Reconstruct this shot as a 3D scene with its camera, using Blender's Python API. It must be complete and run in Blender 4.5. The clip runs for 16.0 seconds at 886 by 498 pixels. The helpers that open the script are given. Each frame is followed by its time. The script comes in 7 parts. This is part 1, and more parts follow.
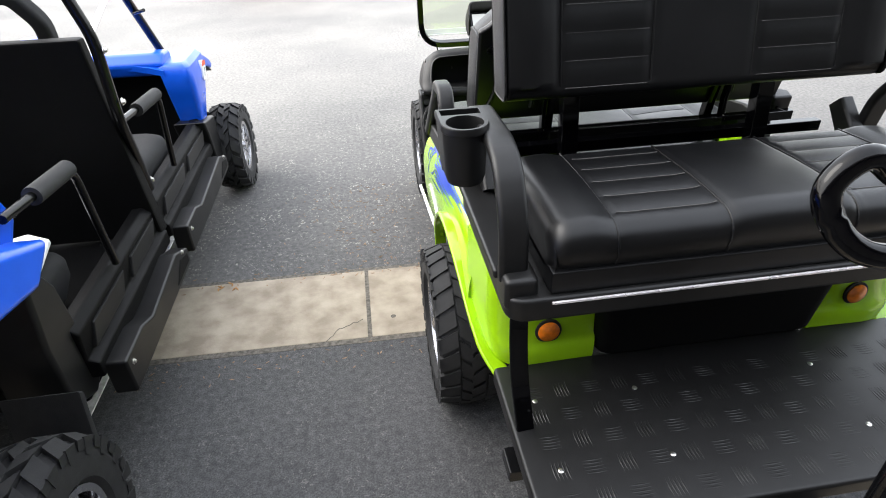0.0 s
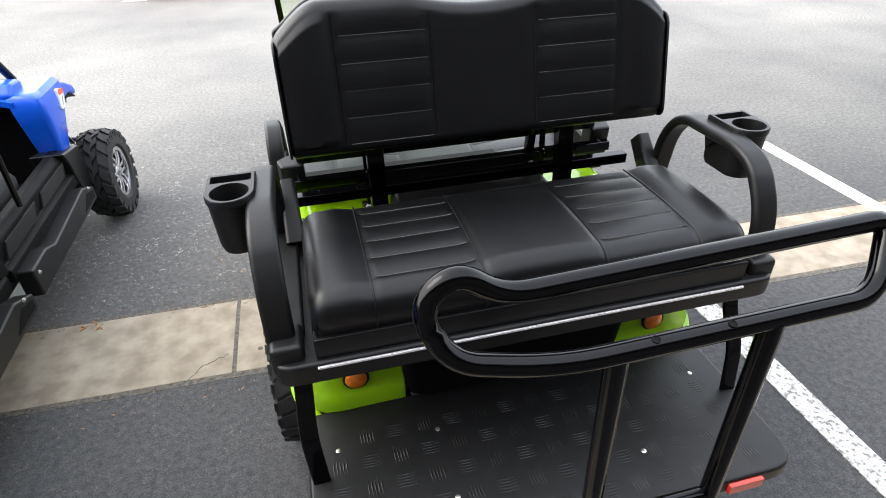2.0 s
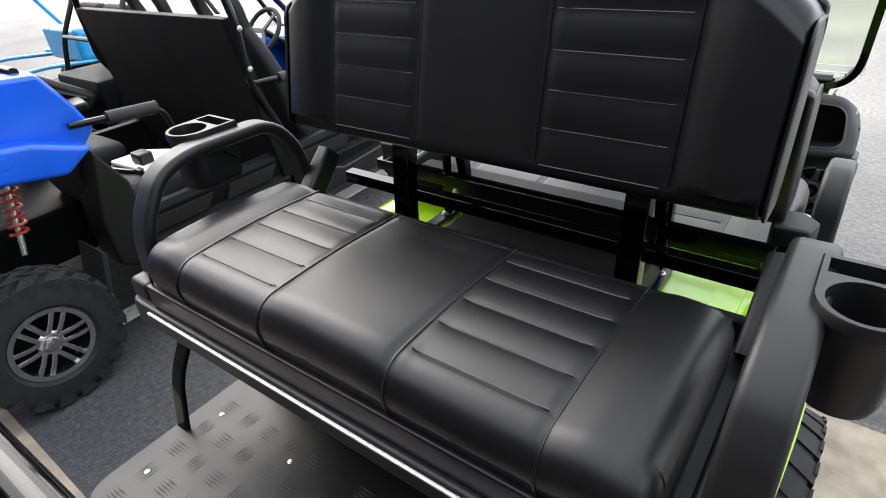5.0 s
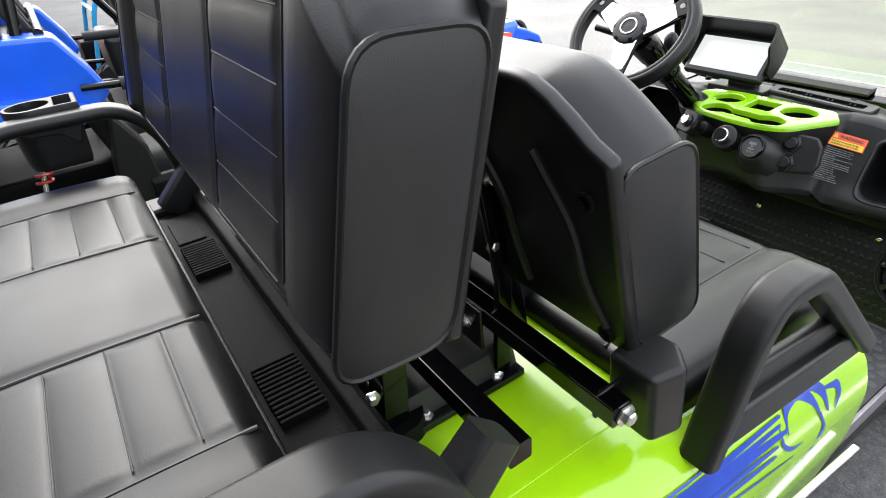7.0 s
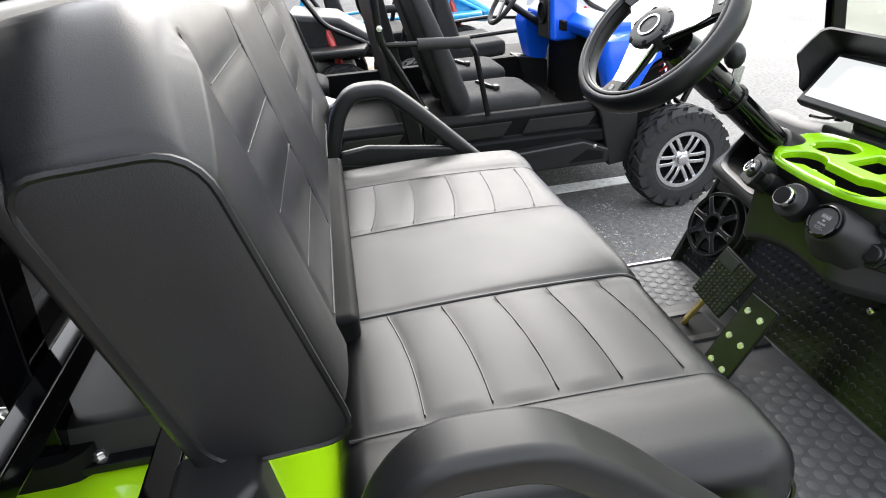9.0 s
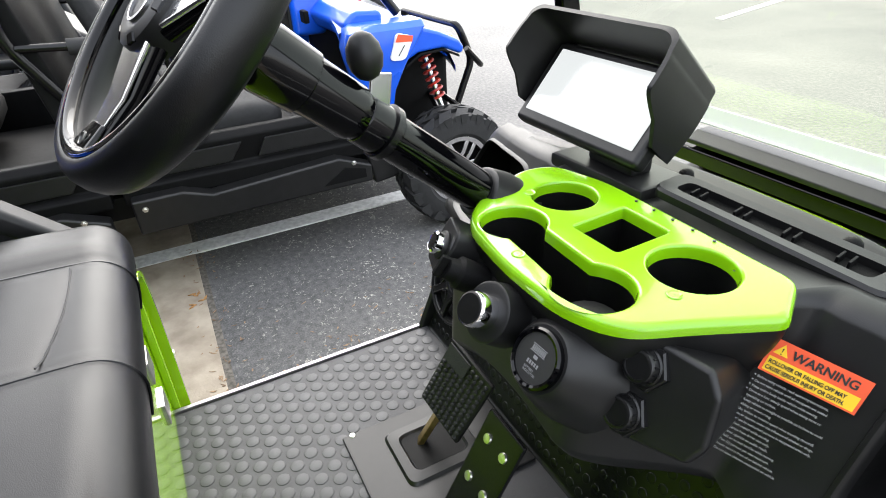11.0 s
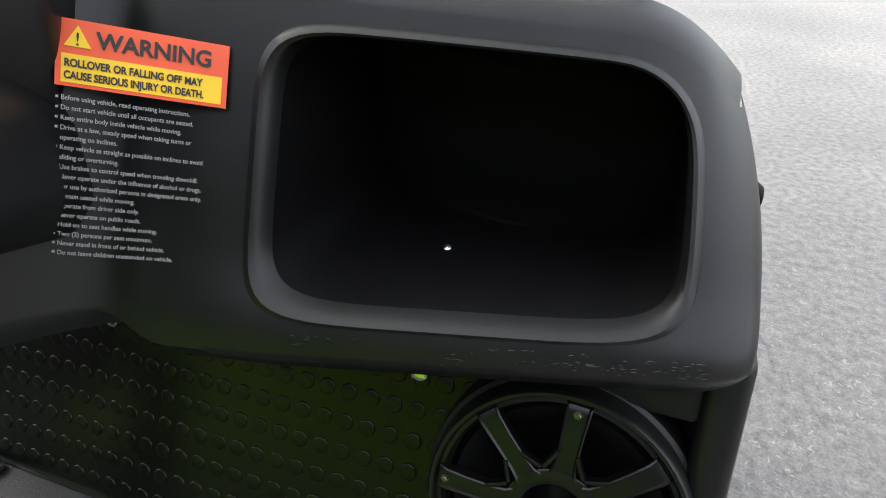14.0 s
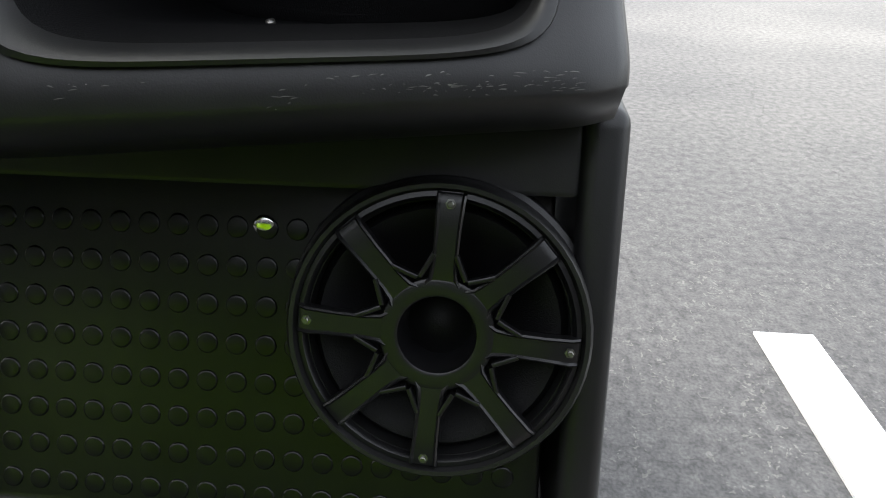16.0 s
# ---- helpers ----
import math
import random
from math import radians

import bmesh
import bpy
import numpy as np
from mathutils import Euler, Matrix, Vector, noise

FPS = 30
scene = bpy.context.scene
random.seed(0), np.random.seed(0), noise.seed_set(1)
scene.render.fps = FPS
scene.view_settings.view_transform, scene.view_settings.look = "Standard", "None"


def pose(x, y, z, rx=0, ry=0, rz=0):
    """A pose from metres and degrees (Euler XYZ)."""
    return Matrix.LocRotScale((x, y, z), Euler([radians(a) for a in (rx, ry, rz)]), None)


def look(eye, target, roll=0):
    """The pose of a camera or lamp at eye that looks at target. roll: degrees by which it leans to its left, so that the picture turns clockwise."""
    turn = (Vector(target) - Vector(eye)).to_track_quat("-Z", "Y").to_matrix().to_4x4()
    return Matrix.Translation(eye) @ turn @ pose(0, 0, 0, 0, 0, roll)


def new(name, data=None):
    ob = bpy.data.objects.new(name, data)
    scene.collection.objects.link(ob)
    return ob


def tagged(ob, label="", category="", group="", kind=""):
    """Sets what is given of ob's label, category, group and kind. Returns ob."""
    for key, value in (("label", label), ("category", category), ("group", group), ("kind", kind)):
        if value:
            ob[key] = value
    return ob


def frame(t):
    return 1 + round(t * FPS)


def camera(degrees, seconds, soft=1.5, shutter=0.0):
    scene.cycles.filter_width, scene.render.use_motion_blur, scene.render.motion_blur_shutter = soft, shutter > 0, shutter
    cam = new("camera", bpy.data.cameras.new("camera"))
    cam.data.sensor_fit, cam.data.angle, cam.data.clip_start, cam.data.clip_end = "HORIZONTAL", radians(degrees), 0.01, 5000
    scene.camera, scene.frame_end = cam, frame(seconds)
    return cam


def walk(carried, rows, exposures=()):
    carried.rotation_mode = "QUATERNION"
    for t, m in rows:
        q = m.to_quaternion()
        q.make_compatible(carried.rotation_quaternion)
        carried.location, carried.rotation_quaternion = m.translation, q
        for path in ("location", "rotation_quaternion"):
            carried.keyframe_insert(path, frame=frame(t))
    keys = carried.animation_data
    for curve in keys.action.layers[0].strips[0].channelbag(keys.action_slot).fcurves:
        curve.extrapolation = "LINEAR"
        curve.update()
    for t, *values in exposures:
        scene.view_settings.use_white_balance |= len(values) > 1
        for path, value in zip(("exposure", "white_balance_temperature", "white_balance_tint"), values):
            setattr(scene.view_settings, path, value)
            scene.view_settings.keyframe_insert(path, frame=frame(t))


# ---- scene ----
cam = camera(75.9, 16.0, soft=1.0)
PATH = [
    (0, (-0.882, -0.957, 1.688), (-0.663, 0.707, 0.6), -1.9),
    (0.5, (-0.758, -1.089, 1.744), (-0.4, 0.547, 0.652), -1.6),
    (1, (-0.686, -1.151, 1.804), (-0.318, 0.481, 0.709), -1.5),
    (1.5, (-0.602, -1.09, 1.844), (-0.228, 0.533, 0.736), -1.5),
    (2, (-0.468, -0.976, 1.83), (-0.085, 0.638, 0.712), -1.5),
    (2.5, (-0.298, -0.908, 1.804), (-0.022, 0.734, 0.696), -1.3),
    (3, (-0.145, -0.826, 1.768), (-0.157, 0.845, 0.67), -2.0),
    (3.5, (0.041, -0.639, 1.74), (-0.096, 1.014, 0.623), -2.9),
    (4, (0.237, -0.555, 1.713), (-0.056, 1.08, 0.6), -2.6),
    (4.2, (0.331, -0.551, 1.696), (-0.158, 1.052, 0.605), -3.2),
    (6.3, (0.831, -0.026, 1.603), (-0.548, 0.98, 0.561), -5.0),
    (6.5, (0.86, 0.057, 1.59), (-0.542, 1.03, 0.546), -5.0),
    (7, (0.88, 0.315, 1.556), (-0.572, 1.206, 0.507), -5.4),
    (7.5, (0.901, 0.488, 1.517), (-0.632, 1.259, 0.489), -5.0),
    (8, (0.954, 0.635, 1.498), (-0.732, 1.045, 0.502), -5.4),
    (8.2, (0.95, 0.703, 1.481), (-0.768, 1.008, 0.503), -5.4),
    (10.3, (0.645, 1.378, 1.346), (-1.071, 1.658, 0.358), -3.2),
    (10.5, (0.58, 1.438, 1.333), (-1.093, 1.873, 0.328), -3.1),
    (11, (0.461, 1.531, 1.296), (-1.08, 2.294, 0.273), -2.8),
    (11.5, (0.4, 1.585, 1.263), (-1.048, 2.509, 0.239), -2.6),
    (12, (0.406, 1.638, 1.211), (-0.863, 2.781, 0.169), -2.5),
    (12.5, (0.428, 1.686, 1.159), (-0.707, 2.959, 0.115), -2.5),
    (13, (0.469, 1.716, 1.114), (-0.593, 3.049, 0.068), -2.6),
    (13.5, (0.504, 1.737, 1.058), (-0.355, 3.187, -0.018), -2.5),
    (14, (0.534, 1.765, 0.992), (-0.045, 3.325, -0.118), -1.2),
    (14.5, (0.553, 1.787, 0.946), (0.207, 3.397, -0.19), 0.0),
    (15, (0.55, 1.777, 0.921), (0.317, 3.413, -0.206), 0.2),
    (15.5, (0.555, 1.763, 0.872), (0.41, 3.419, -0.24), 0.3),
    (16, (0.549, 1.744, 0.832), (0.411, 3.412, -0.263), 0.2),
]
EXPOSURES = [(0, 1.88), (2, 1.78), (3.5, 1.78), (4.2, 1.78), (6.5, 1.85), (8, 1.93), (10.3, 2.0), (11.5, 1.80), (12.5, 1.62), (13.5, 1.60), (14.2, 1.76), (15, 1.7), (16, 1.6)]
walk(cam, [(t, look(eye, target, roll)) for t, eye, target, roll in PATH], EXPOSURES)

# ---- world, sun, exposure ----
world = bpy.data.worlds.new("overcast_sky")
scene.world = world
world.use_nodes = True
wn = world.node_tree.nodes
wl = world.node_tree.links
sky = wn.new("ShaderNodeTexSky")
sky.sky_type = "NISHITA"
sky.sun_disc = False
sky.sun_elevation = radians(42)
sky.sun_rotation = radians(287)
sky.air_density, sky.dust_density, sky.ozone_density = 1.0, 4.0, 1.0
soften = wn.new("ShaderNodeHueSaturation")
soften.inputs["Saturation"].default_value = 0.62
wl.new(sky.outputs["Color"], soften.inputs["Color"])
even = wn.new("ShaderNodeGamma")
even.inputs["Gamma"].default_value = 0.38
wl.new(soften.outputs["Color"], even.inputs["Color"])
wl.new(even.outputs["Color"], wn["Background"].inputs["Color"])
wn["Background"].inputs["Strength"].default_value = 0.66

sun_data = bpy.data.lights.new("sun", "SUN")
sun_data.energy, sun_data.angle, sun_data.color = 0.5, radians(36), (1.0, 0.98, 0.95)
sun = new("sun", sun_data)
sun.matrix_world = look((-6.8, 2.1, 6.2), (0, 0, 0))


# ---- materials ----
def mat(name, color, rough=0.5, metal=0.0, var=0.0, scale=30.0, bump=0.0, bump_scale=200.0, coat=0.0, spec=0.5, color2=None):
    """Principled surface with colour variation at two scales and a fine relief."""
    m = bpy.data.materials.new(name)
    m.use_nodes = True
    nt = m.node_tree
    b = nt.nodes["Principled BSDF"]
    b.inputs["Base Color"].default_value = (*color, 1)
    b.inputs["Roughness"].default_value = rough
    b.inputs["Metallic"].default_value = metal
    b.inputs["Coat Weight"].default_value = coat
    b.inputs["Coat Roughness"].default_value = 0.05
    b.inputs["Specular IOR Level"].default_value = spec
    tc = nt.nodes.new("ShaderNodeNewGeometry").outputs["Position"]
    if var > 0 or color2:
        n1 = nt.nodes.new("ShaderNodeTexNoise")
        n1.inputs["Scale"].default_value, n1.inputs["Detail"].default_value = scale, 6
        nt.links.new(tc, n1.inputs["Vector"])
        ramp = nt.nodes.new("ShaderNodeValToRGB")
        lo = color2 or tuple(c * (1 - var) for c in color)
        hi = tuple(min(1, c * (1 + var)) for c in color)
        ramp.color_ramp.elements[0].position, ramp.color_ramp.elements[1].position = 0.35, 0.65
        ramp.color_ramp.elements[0].color, ramp.color_ramp.elements[1].color = (*lo, 1), (*hi, 1)
        nt.links.new(n1.outputs["Fac"], ramp.inputs["Fac"])
        nt.links.new(ramp.outputs["Color"], b.inputs["Base Color"])
        rr = nt.nodes.new("ShaderNodeMapRange")
        rr.inputs["To Min"].default_value, rr.inputs["To Max"].default_value = max(0.02, rough - 0.08), min(1, rough + 0.08)
        n2 = nt.nodes.new("ShaderNodeTexNoise")
        n2.inputs["Scale"].default_value, n2.inputs["Detail"].default_value = scale * 0.21, 4
        nt.links.new(tc, n2.inputs["Vector"])
        nt.links.new(n2.outputs["Fac"], rr.inputs["Value"])
        nt.links.new(rr.outputs["Result"], b.inputs["Roughness"])
    if bump > 0:
        n3 = nt.nodes.new("ShaderNodeTexNoise")
        n3.inputs["Scale"].default_value, n3.inputs["Detail"].default_value = bump_scale, 3
        nt.links.new(tc, n3.inputs["Vector"])
        bp = nt.nodes.new("ShaderNodeBump")
        bp.inputs["Strength"].default_value, bp.inputs["Distance"].default_value = bump, 0.002
        nt.links.new(n3.outputs["Fac"], bp.inputs["Height"])
        nt.links.new(bp.outputs["Normal"], b.inputs["Normal"])
    return m


def asphalt_material():
    m = bpy.data.materials.new("asphalt")
    m.use_nodes = True
    nt = m.node_tree
    b = nt.nodes["Principled BSDF"]
    pos = nt.nodes.new("ShaderNodeNewGeometry").outputs["Position"]

    def tex(kind, scale, detail=5.0):
        n = nt.nodes.new(kind)
        n.inputs["Scale"].default_value = scale
        if "Detail" in n.inputs:
            n.inputs["Detail"].default_value = detail
        nt.links.new(pos, n.inputs["Vector"])
        return n

    def ramp(src, stops):
        r = nt.nodes.new("ShaderNodeValToRGB")
        els = r.color_ramp.elements
        els[0].position, els[0].color = stops[0][0], (*stops[0][1], 1)
        els[1].position, els[1].color = stops[-1][0], (*stops[-1][1], 1)
        for p, c in stops[1:-1]:
            els.new(p).color = (*c, 1)
        nt.links.new(src, r.inputs["Fac"])
        return r.outputs["Color"]

    def mix(f, a, c, kind="MIX"):
        n = nt.nodes.new("ShaderNodeMix")
        n.data_type, n.blend_type = "RGBA", kind
        if isinstance(f, float):
            n.inputs[0].default_value = f
        else:
            nt.links.new(f, n.inputs[0])
        nt.links.new(a, n.inputs[6])
        nt.links.new(c, n.inputs[7])
        return n.outputs[2]

    # sealed dark stalls behind y = 1.5, worn grey lot beyond it
    sep = nt.nodes.new("ShaderNodeSeparateXYZ")
    nt.links.new(pos, sep.inputs[0])
    far = nt.nodes.new("ShaderNodeMapRange")
    far.inputs["From Min"].default_value, far.inputs["From Max"].default_value = 1.6, 6.5
    blot = tex("ShaderNodeTexNoise", 1.3)
    add = nt.nodes.new("ShaderNodeMath")
    add.operation = "MULTIPLY_ADD"
    nt.links.new(blot.outputs["Fac"], add.inputs[0])
    add.inputs[1].default_value = 1.6
    nt.links.new(sep.outputs["Y"], add.inputs[2])
    nt.links.new(add.outputs[0], far.inputs["Value"])
    fine = tex("ShaderNodeTexNoise", 160, 4)
    new_seal = ramp(fine.outputs["Fac"], [(0.35, (0.046, 0.047, 0.050)), (0.62, (0.082, 0.083, 0.087))])
    old = ramp(fine.outputs["Fac"], [(0.3, (0.182, 0.178, 0.173)), (0.7, (0.254, 0.247, 0.237))])
    base = mix(far.outputs["Result"], new_seal, old)
    wide = ramp(tex("ShaderNodeTexNoise", 0.55, 6).outputs["Fac"], [(0.3, (0.72, 0.72, 0.73)), (0.7, (1.15, 1.14, 1.1))])
    base = mix(1.0, base, wide, "MULTIPLY")
    mottle = ramp(tex("ShaderNodeTexNoise", 38, 5).outputs["Fac"], [(0.32, (0.76, 0.76, 0.76)), (0.68, (1.22, 1.21, 1.19))])
    base = mix(1.0, base, mottle, "MULTIPLY")
    # pale stone chips
    bend = nt.nodes.new("ShaderNodeVectorMath")
    bend.operation = "MULTIPLY_ADD"
    nt.links.new(tex("ShaderNodeTexNoise", 45, 3).outputs["Color"], bend.inputs[0])
    bend.inputs[1].default_value = (0.055, 0.055, 0)
    nt.links.new(pos, bend.inputs[2])
    chips = nt.nodes.new("ShaderNodeTexVoronoi")
    chips.inputs["Scale"].default_value = 70
    nt.links.new(bend.outputs[0], chips.inputs["Vector"])
    dots = ramp(chips.outputs["Distance"], [(0.18, (1, 1, 1)), (0.27, (0, 0, 0))])
    pick = ramp(tex("ShaderNodeTexNoise", 7, 5).outputs["Fac"], [(0.36, (0, 0, 0)), (0.58, (1, 1, 1))])
    chipmask = mix(1.0, dots, pick, "MULTIPLY")
    worn = nt.nodes.new("ShaderNodeMapRange")
    worn.inputs["From Min"].default_value, worn.inputs["From Max"].default_value = 1.3, 2.2
    worn.inputs["To Min"].default_value, worn.inputs["To Max"].default_value = 0.14, 0.85
    nt.links.new(sep.outputs["Y"], worn.inputs["Value"])
    chipmask = mix(1.0, chipmask, worn.outputs["Result"], "MULTIPLY")
    # fewer chips on the driven side
    side = nt.nodes.new("ShaderNodeMapRange")
    side.inputs["From Min"].default_value, side.inputs["From Max"].default_value = -0.4, 0.7
    side.inputs["To Min"].default_value, side.inputs["To Max"].default_value = 1.0, 0.30
    nt.links.new(sep.outputs["X"], side.inputs["Value"])
    chipmask = mix(1.0, chipmask, side.outputs["Result"], "MULTIPLY")
    # the old lot is walked smooth
    smooth = nt.nodes.new("ShaderNodeMapRange")
    smooth.inputs["From Min"].default_value, smooth.inputs["From Max"].default_value = 2.2, 4.2
    smooth.inputs["To Min"].default_value, smooth.inputs["To Max"].default_value = 1.0, 0.3
    nt.links.new(sep.outputs["Y"], smooth.inputs["Value"])
    chipmask = mix(1.0, chipmask, smooth.outputs["Result"], "MULTIPLY")
    pale = nt.nodes.new("ShaderNodeRGB")
    pale.outputs[0].default_value = (0.46, 0.44, 0.39, 1)
    base = mix(chipmask, base, pale.outputs[0])
    # hairline cracks
    cr = nt.nodes.new("ShaderNodeTexVoronoi")
    cr.feature = "DISTANCE_TO_EDGE"
    cr.inputs["Scale"].default_value = 1.1
    warp = nt.nodes.new("ShaderNodeVectorMath")
    warp.operation = "MULTIPLY_ADD"
    wob = tex("ShaderNodeTexNoise", 5.0, 5)
    nt.links.new(wob.outputs["Color"], warp.inputs[0])
    warp.inputs[1].default_value = (0.25, 0.25, 0)
    nt.links.new(pos, warp.inputs[2])
    nt.links.new(warp.outputs[0], cr.inputs["Vector"])
    crack = ramp(cr.outputs["Distance"], [(0.0, (0.80, 0.80, 0.80)), (0.003, (1, 1, 1))])
    base = mix(1.0, base, crack, "MULTIPLY")
    nt.links.new(base, b.inputs["Base Color"])
    b.inputs["Roughness"].default_value = 0.85
    b.inputs["Specular IOR Level"].default_value = 0.22
    bp = nt.nodes.new("ShaderNodeBump")
    bp.inputs["Strength"].default_value, bp.inputs["Distance"].default_value = 0.4, 0.005
    nt.links.new(tex("ShaderNodeTexNoise", 75, 5).outputs["Fac"], bp.inputs["Height"])
    nt.links.new(bp.outputs["Normal"], b.inputs["Normal"])
    return m


ASPHALT = asphalt_material()
CONCRETE = mat("weathered_concrete", (0.315, 0.27, 0.21), 0.9, var=0.10, scale=9, bump=0.6, bump_scale=140, color2=(0.215, 0.178, 0.135))
JOINT = mat("joint_dirt", (0.10, 0.09, 0.075), 0.95, var=0.4, scale=60, bump=0.5)
LINE = mat("worn_white_paint", (0.74, 0.74, 0.72), 0.75, var=0.1, scale=40, color2=(0.60, 0.595, 0.58), bump=0.3)
LINE_WORN = mat("flaking_white_paint", (0.74, 0.74, 0.72), 0.8, var=0.1, scale=65, color2=(0.16, 0.155, 0.14), bump=0.4)
VINYL = mat("black_vinyl", (0.0018, 0.0019, 0.0023), 0.37, var=0.15, scale=40, bump=0.12, bump_scale=900, spec=0.34)
VINYL_GREY = mat("charcoal_vinyl", (0.0050, 0.0050, 0.0057), 0.40, var=0.12, scale=40, bump=0.13, bump_scale=900)
THREAD = mat("grey_thread", (0.055, 0.054, 0.052), 0.8, var=0.2, scale=300)
RIVET = mat("polished_zinc", (0.72, 0.72, 0.70), 0.16, metal=1.0)
PLASTIC = mat("black_textured_plastic", (0.0058, 0.0058, 0.0060), 0.42, var=0.2, scale=25, bump=0.06, bump_scale=1100, spec=0.34)
# for dark parts, and for shade coloured into wells, pockets and openings
PLASTIC_DARK = mat("deep_black_plastic_and_shade", (0.0015, 0.0015, 0.0017), 0.6, var=0.25, scale=25, bump=0.25, bump_scale=900, spec=0.14)
SHELL = mat("satin_moulded_shell", (0.0042, 0.0042, 0.0046), 0.33, var=0.15, scale=25, bump=0.08, bump_scale=900, spec=0.36)
GLOSS = mat("gloss_black_enamel", (0.0010, 0.0010, 0.0014), 0.05, var=0.15, scale=20, coat=0.0, spec=0.25)
STEEL_BLACK = mat("satin_black_steel", (0.003,0.003,0.0034), 0.24, var=0.2, scale=30, spec=0.28)
GREEN = mat("lime_green_paint", (0.275, 0.52, 0.005), 0.15, var=0.03, scale=8, coat=0.5, spec=0.4)
GREEN_PLASTIC = mat("lime_green_plastic", (0.185, 0.42, 0.004), 0.20, var=0.04, scale=10, coat=0.5, spec=0.40)
BLUE = mat("blue_body_plastic", (0.003, 0.082, 0.60), 0.30, var=0.08, scale=7, coat=0.25, spec=0.35)
RUBBER = mat("tyre_rubber", (0.009,0.009,0.0095), 0.75, var=0.3, scale=30, bump=0.3, bump_scale=300)
CHROME = mat("chrome", (0.85, 0.85, 0.87), 0.08, metal=1.0)
SILVER = mat("polished_silver", (0.88, 0.88, 0.90), 0.16, metal=1.0, var=0.05, scale=40)
ALLOY = mat("machined_alloy", (0.55, 0.55, 0.57), 0.25, metal=1.0, var=0.1, scale=50)
ALLOY_DARK = mat("dull_dark_screw", (0.16, 0.16, 0.15), 0.35, metal=1.0, var=0.2, scale=200)
ZINC = mat("zinc_plate", (0.62, 0.61, 0.58), 0.32, metal=1.0, var=0.15, scale=90)
STRIP = mat("polished_strip", (0.86, 0.83, 0.86), 0.28, metal=0.6, var=0.08, scale=60)
# near-black green: footwell shade and the pedestal's reflection put into the mat colour
TOEMAT = mat("footwell_shade_toe_mat", (0.0026, 0.0031, 0.0026), 0.30, var=0.2, scale=20, bump=0.05, bump_scale=600, spec=0.28)
RUBBERMAT = mat("grey_rubber_mat", (0.026,0.026,0.028), 0.6, var=0.2, scale=20, bump=0.25, bump_scale=600)
# studs are a paler grey than the mat around them
STUDS = mat("paler_stud_rubber", (0.042, 0.042, 0.044), 0.55, var=0.15, scale=25, bump=0.15, bump_scale=600)
SILL = mat("dull_sill_metal", (0.34, 0.31, 0.34), 0.38, metal=0.85, var=0.15, scale=60)
AMBER = mat("amber_lens", (0.75, 0.19, 0.008), 0.15, coat=0.6, var=0.15, scale=80)
RED = mat("red_reflector", (0.44, 0.022, 0.010), 0.25, coat=0.5, var=0.1, scale=90)
DECAL_BLUE = mat("blue_decal", (0.006, 0.042, 0.34), 0.35, coat=0.0, var=0.1, scale=30)
WHITE = mat("white_film", (0.72, 0.72, 0.71), 0.45, var=0.05, scale=40)
RED_FILM = mat("orange_red_film", (0.72, 0.09, 0.03), 0.4, var=0.05, scale=40)
YELLOW_FILM = mat("yellow_film", (0.80, 0.50, 0.02), 0.4, var=0.05, scale=40)
INK = mat("black_ink", (0.015, 0.015, 0.015), 0.5)
SPRING = mat("red_spring_enamel", (0.42, 0.03, 0.02), 0.3, coat=0.4, var=0.1, scale=60)
FABRIC = mat("black_seat_fabric", (0.006,0.006,0.0065), 0.8, var=0.25, scale=60, bump=0.4, bump_scale=700)
FRAME_BLUE = mat("light_blue_enamel", (0.02, 0.28, 0.55), 0.3, coat=0.3, var=0.1, scale=30)
CAR_RED = mat("red_car_paint", (0.45, 0.02, 0.02), 0.25, coat=0.6, var=0.05, scale=8)
PAPER = mat("white_paper", (0.75, 0.75, 0.74), 0.7, var=0.06, scale=30)


def screen_material():
    # the emission stands for the overcast sky mirrored in the screen
    m = mat("sky_white_display", (0.02, 0.02, 0.02), 0.12)
    b = m.node_tree.nodes["Principled BSDF"]
    b.inputs["Emission Color"].default_value = (0.95, 0.99, 0.99, 1)
    b.inputs["Emission Strength"].default_value = 0.23
    return m


def glass_material():
    m = bpy.data.materials.new("tinted_windscreen")
    m.use_nodes = True
    nt = m.node_tree
    nt.nodes.remove(nt.nodes["Principled BSDF"])
    t = nt.nodes.new("ShaderNodeBsdfTransparent")
    t.inputs["Color"].default_value = (0.93, 0.955, 0.90, 1)
    g = nt.nodes.new("ShaderNodeBsdfGlossy")
    g.inputs["Roughness"].default_value = 0.02
    mx = nt.nodes.new("ShaderNodeMixShader")
    mx.inputs[0].default_value = 0.045
    nt.links.new(t.outputs[0], mx.inputs[1])
    nt.links.new(g.outputs[0], mx.inputs[2])
    nt.links.new(mx.outputs[0], nt.nodes["Material Output"].inputs["Surface"])
    return m


def frost_material():
    m = bpy.data.materials.new("pale_translucent_acrylic")
    m.use_nodes = True
    nt = m.node_tree
    b = nt.nodes["Principled BSDF"]
    b.inputs["Base Color"].default_value = (0.75, 0.77, 0.77, 1)
    b.inputs["Roughness"].default_value = 0.3
    t = nt.nodes.new("ShaderNodeBsdfTransparent")
    mx = nt.nodes.new("ShaderNodeMixShader")
    mx.inputs[0].default_value = 0.45
    nt.links.new(t.outputs[0], mx.inputs[1])
    nt.links.new(b.outputs[0], mx.inputs[2])
    nt.links.new(mx.outputs[0], nt.nodes["Material Output"].inputs["Surface"])
    return m


FROST = frost_material()
SCREEN = screen_material()
GLASS = glass_material()

# ---- mesh helpers ----
ORIGIN = {}


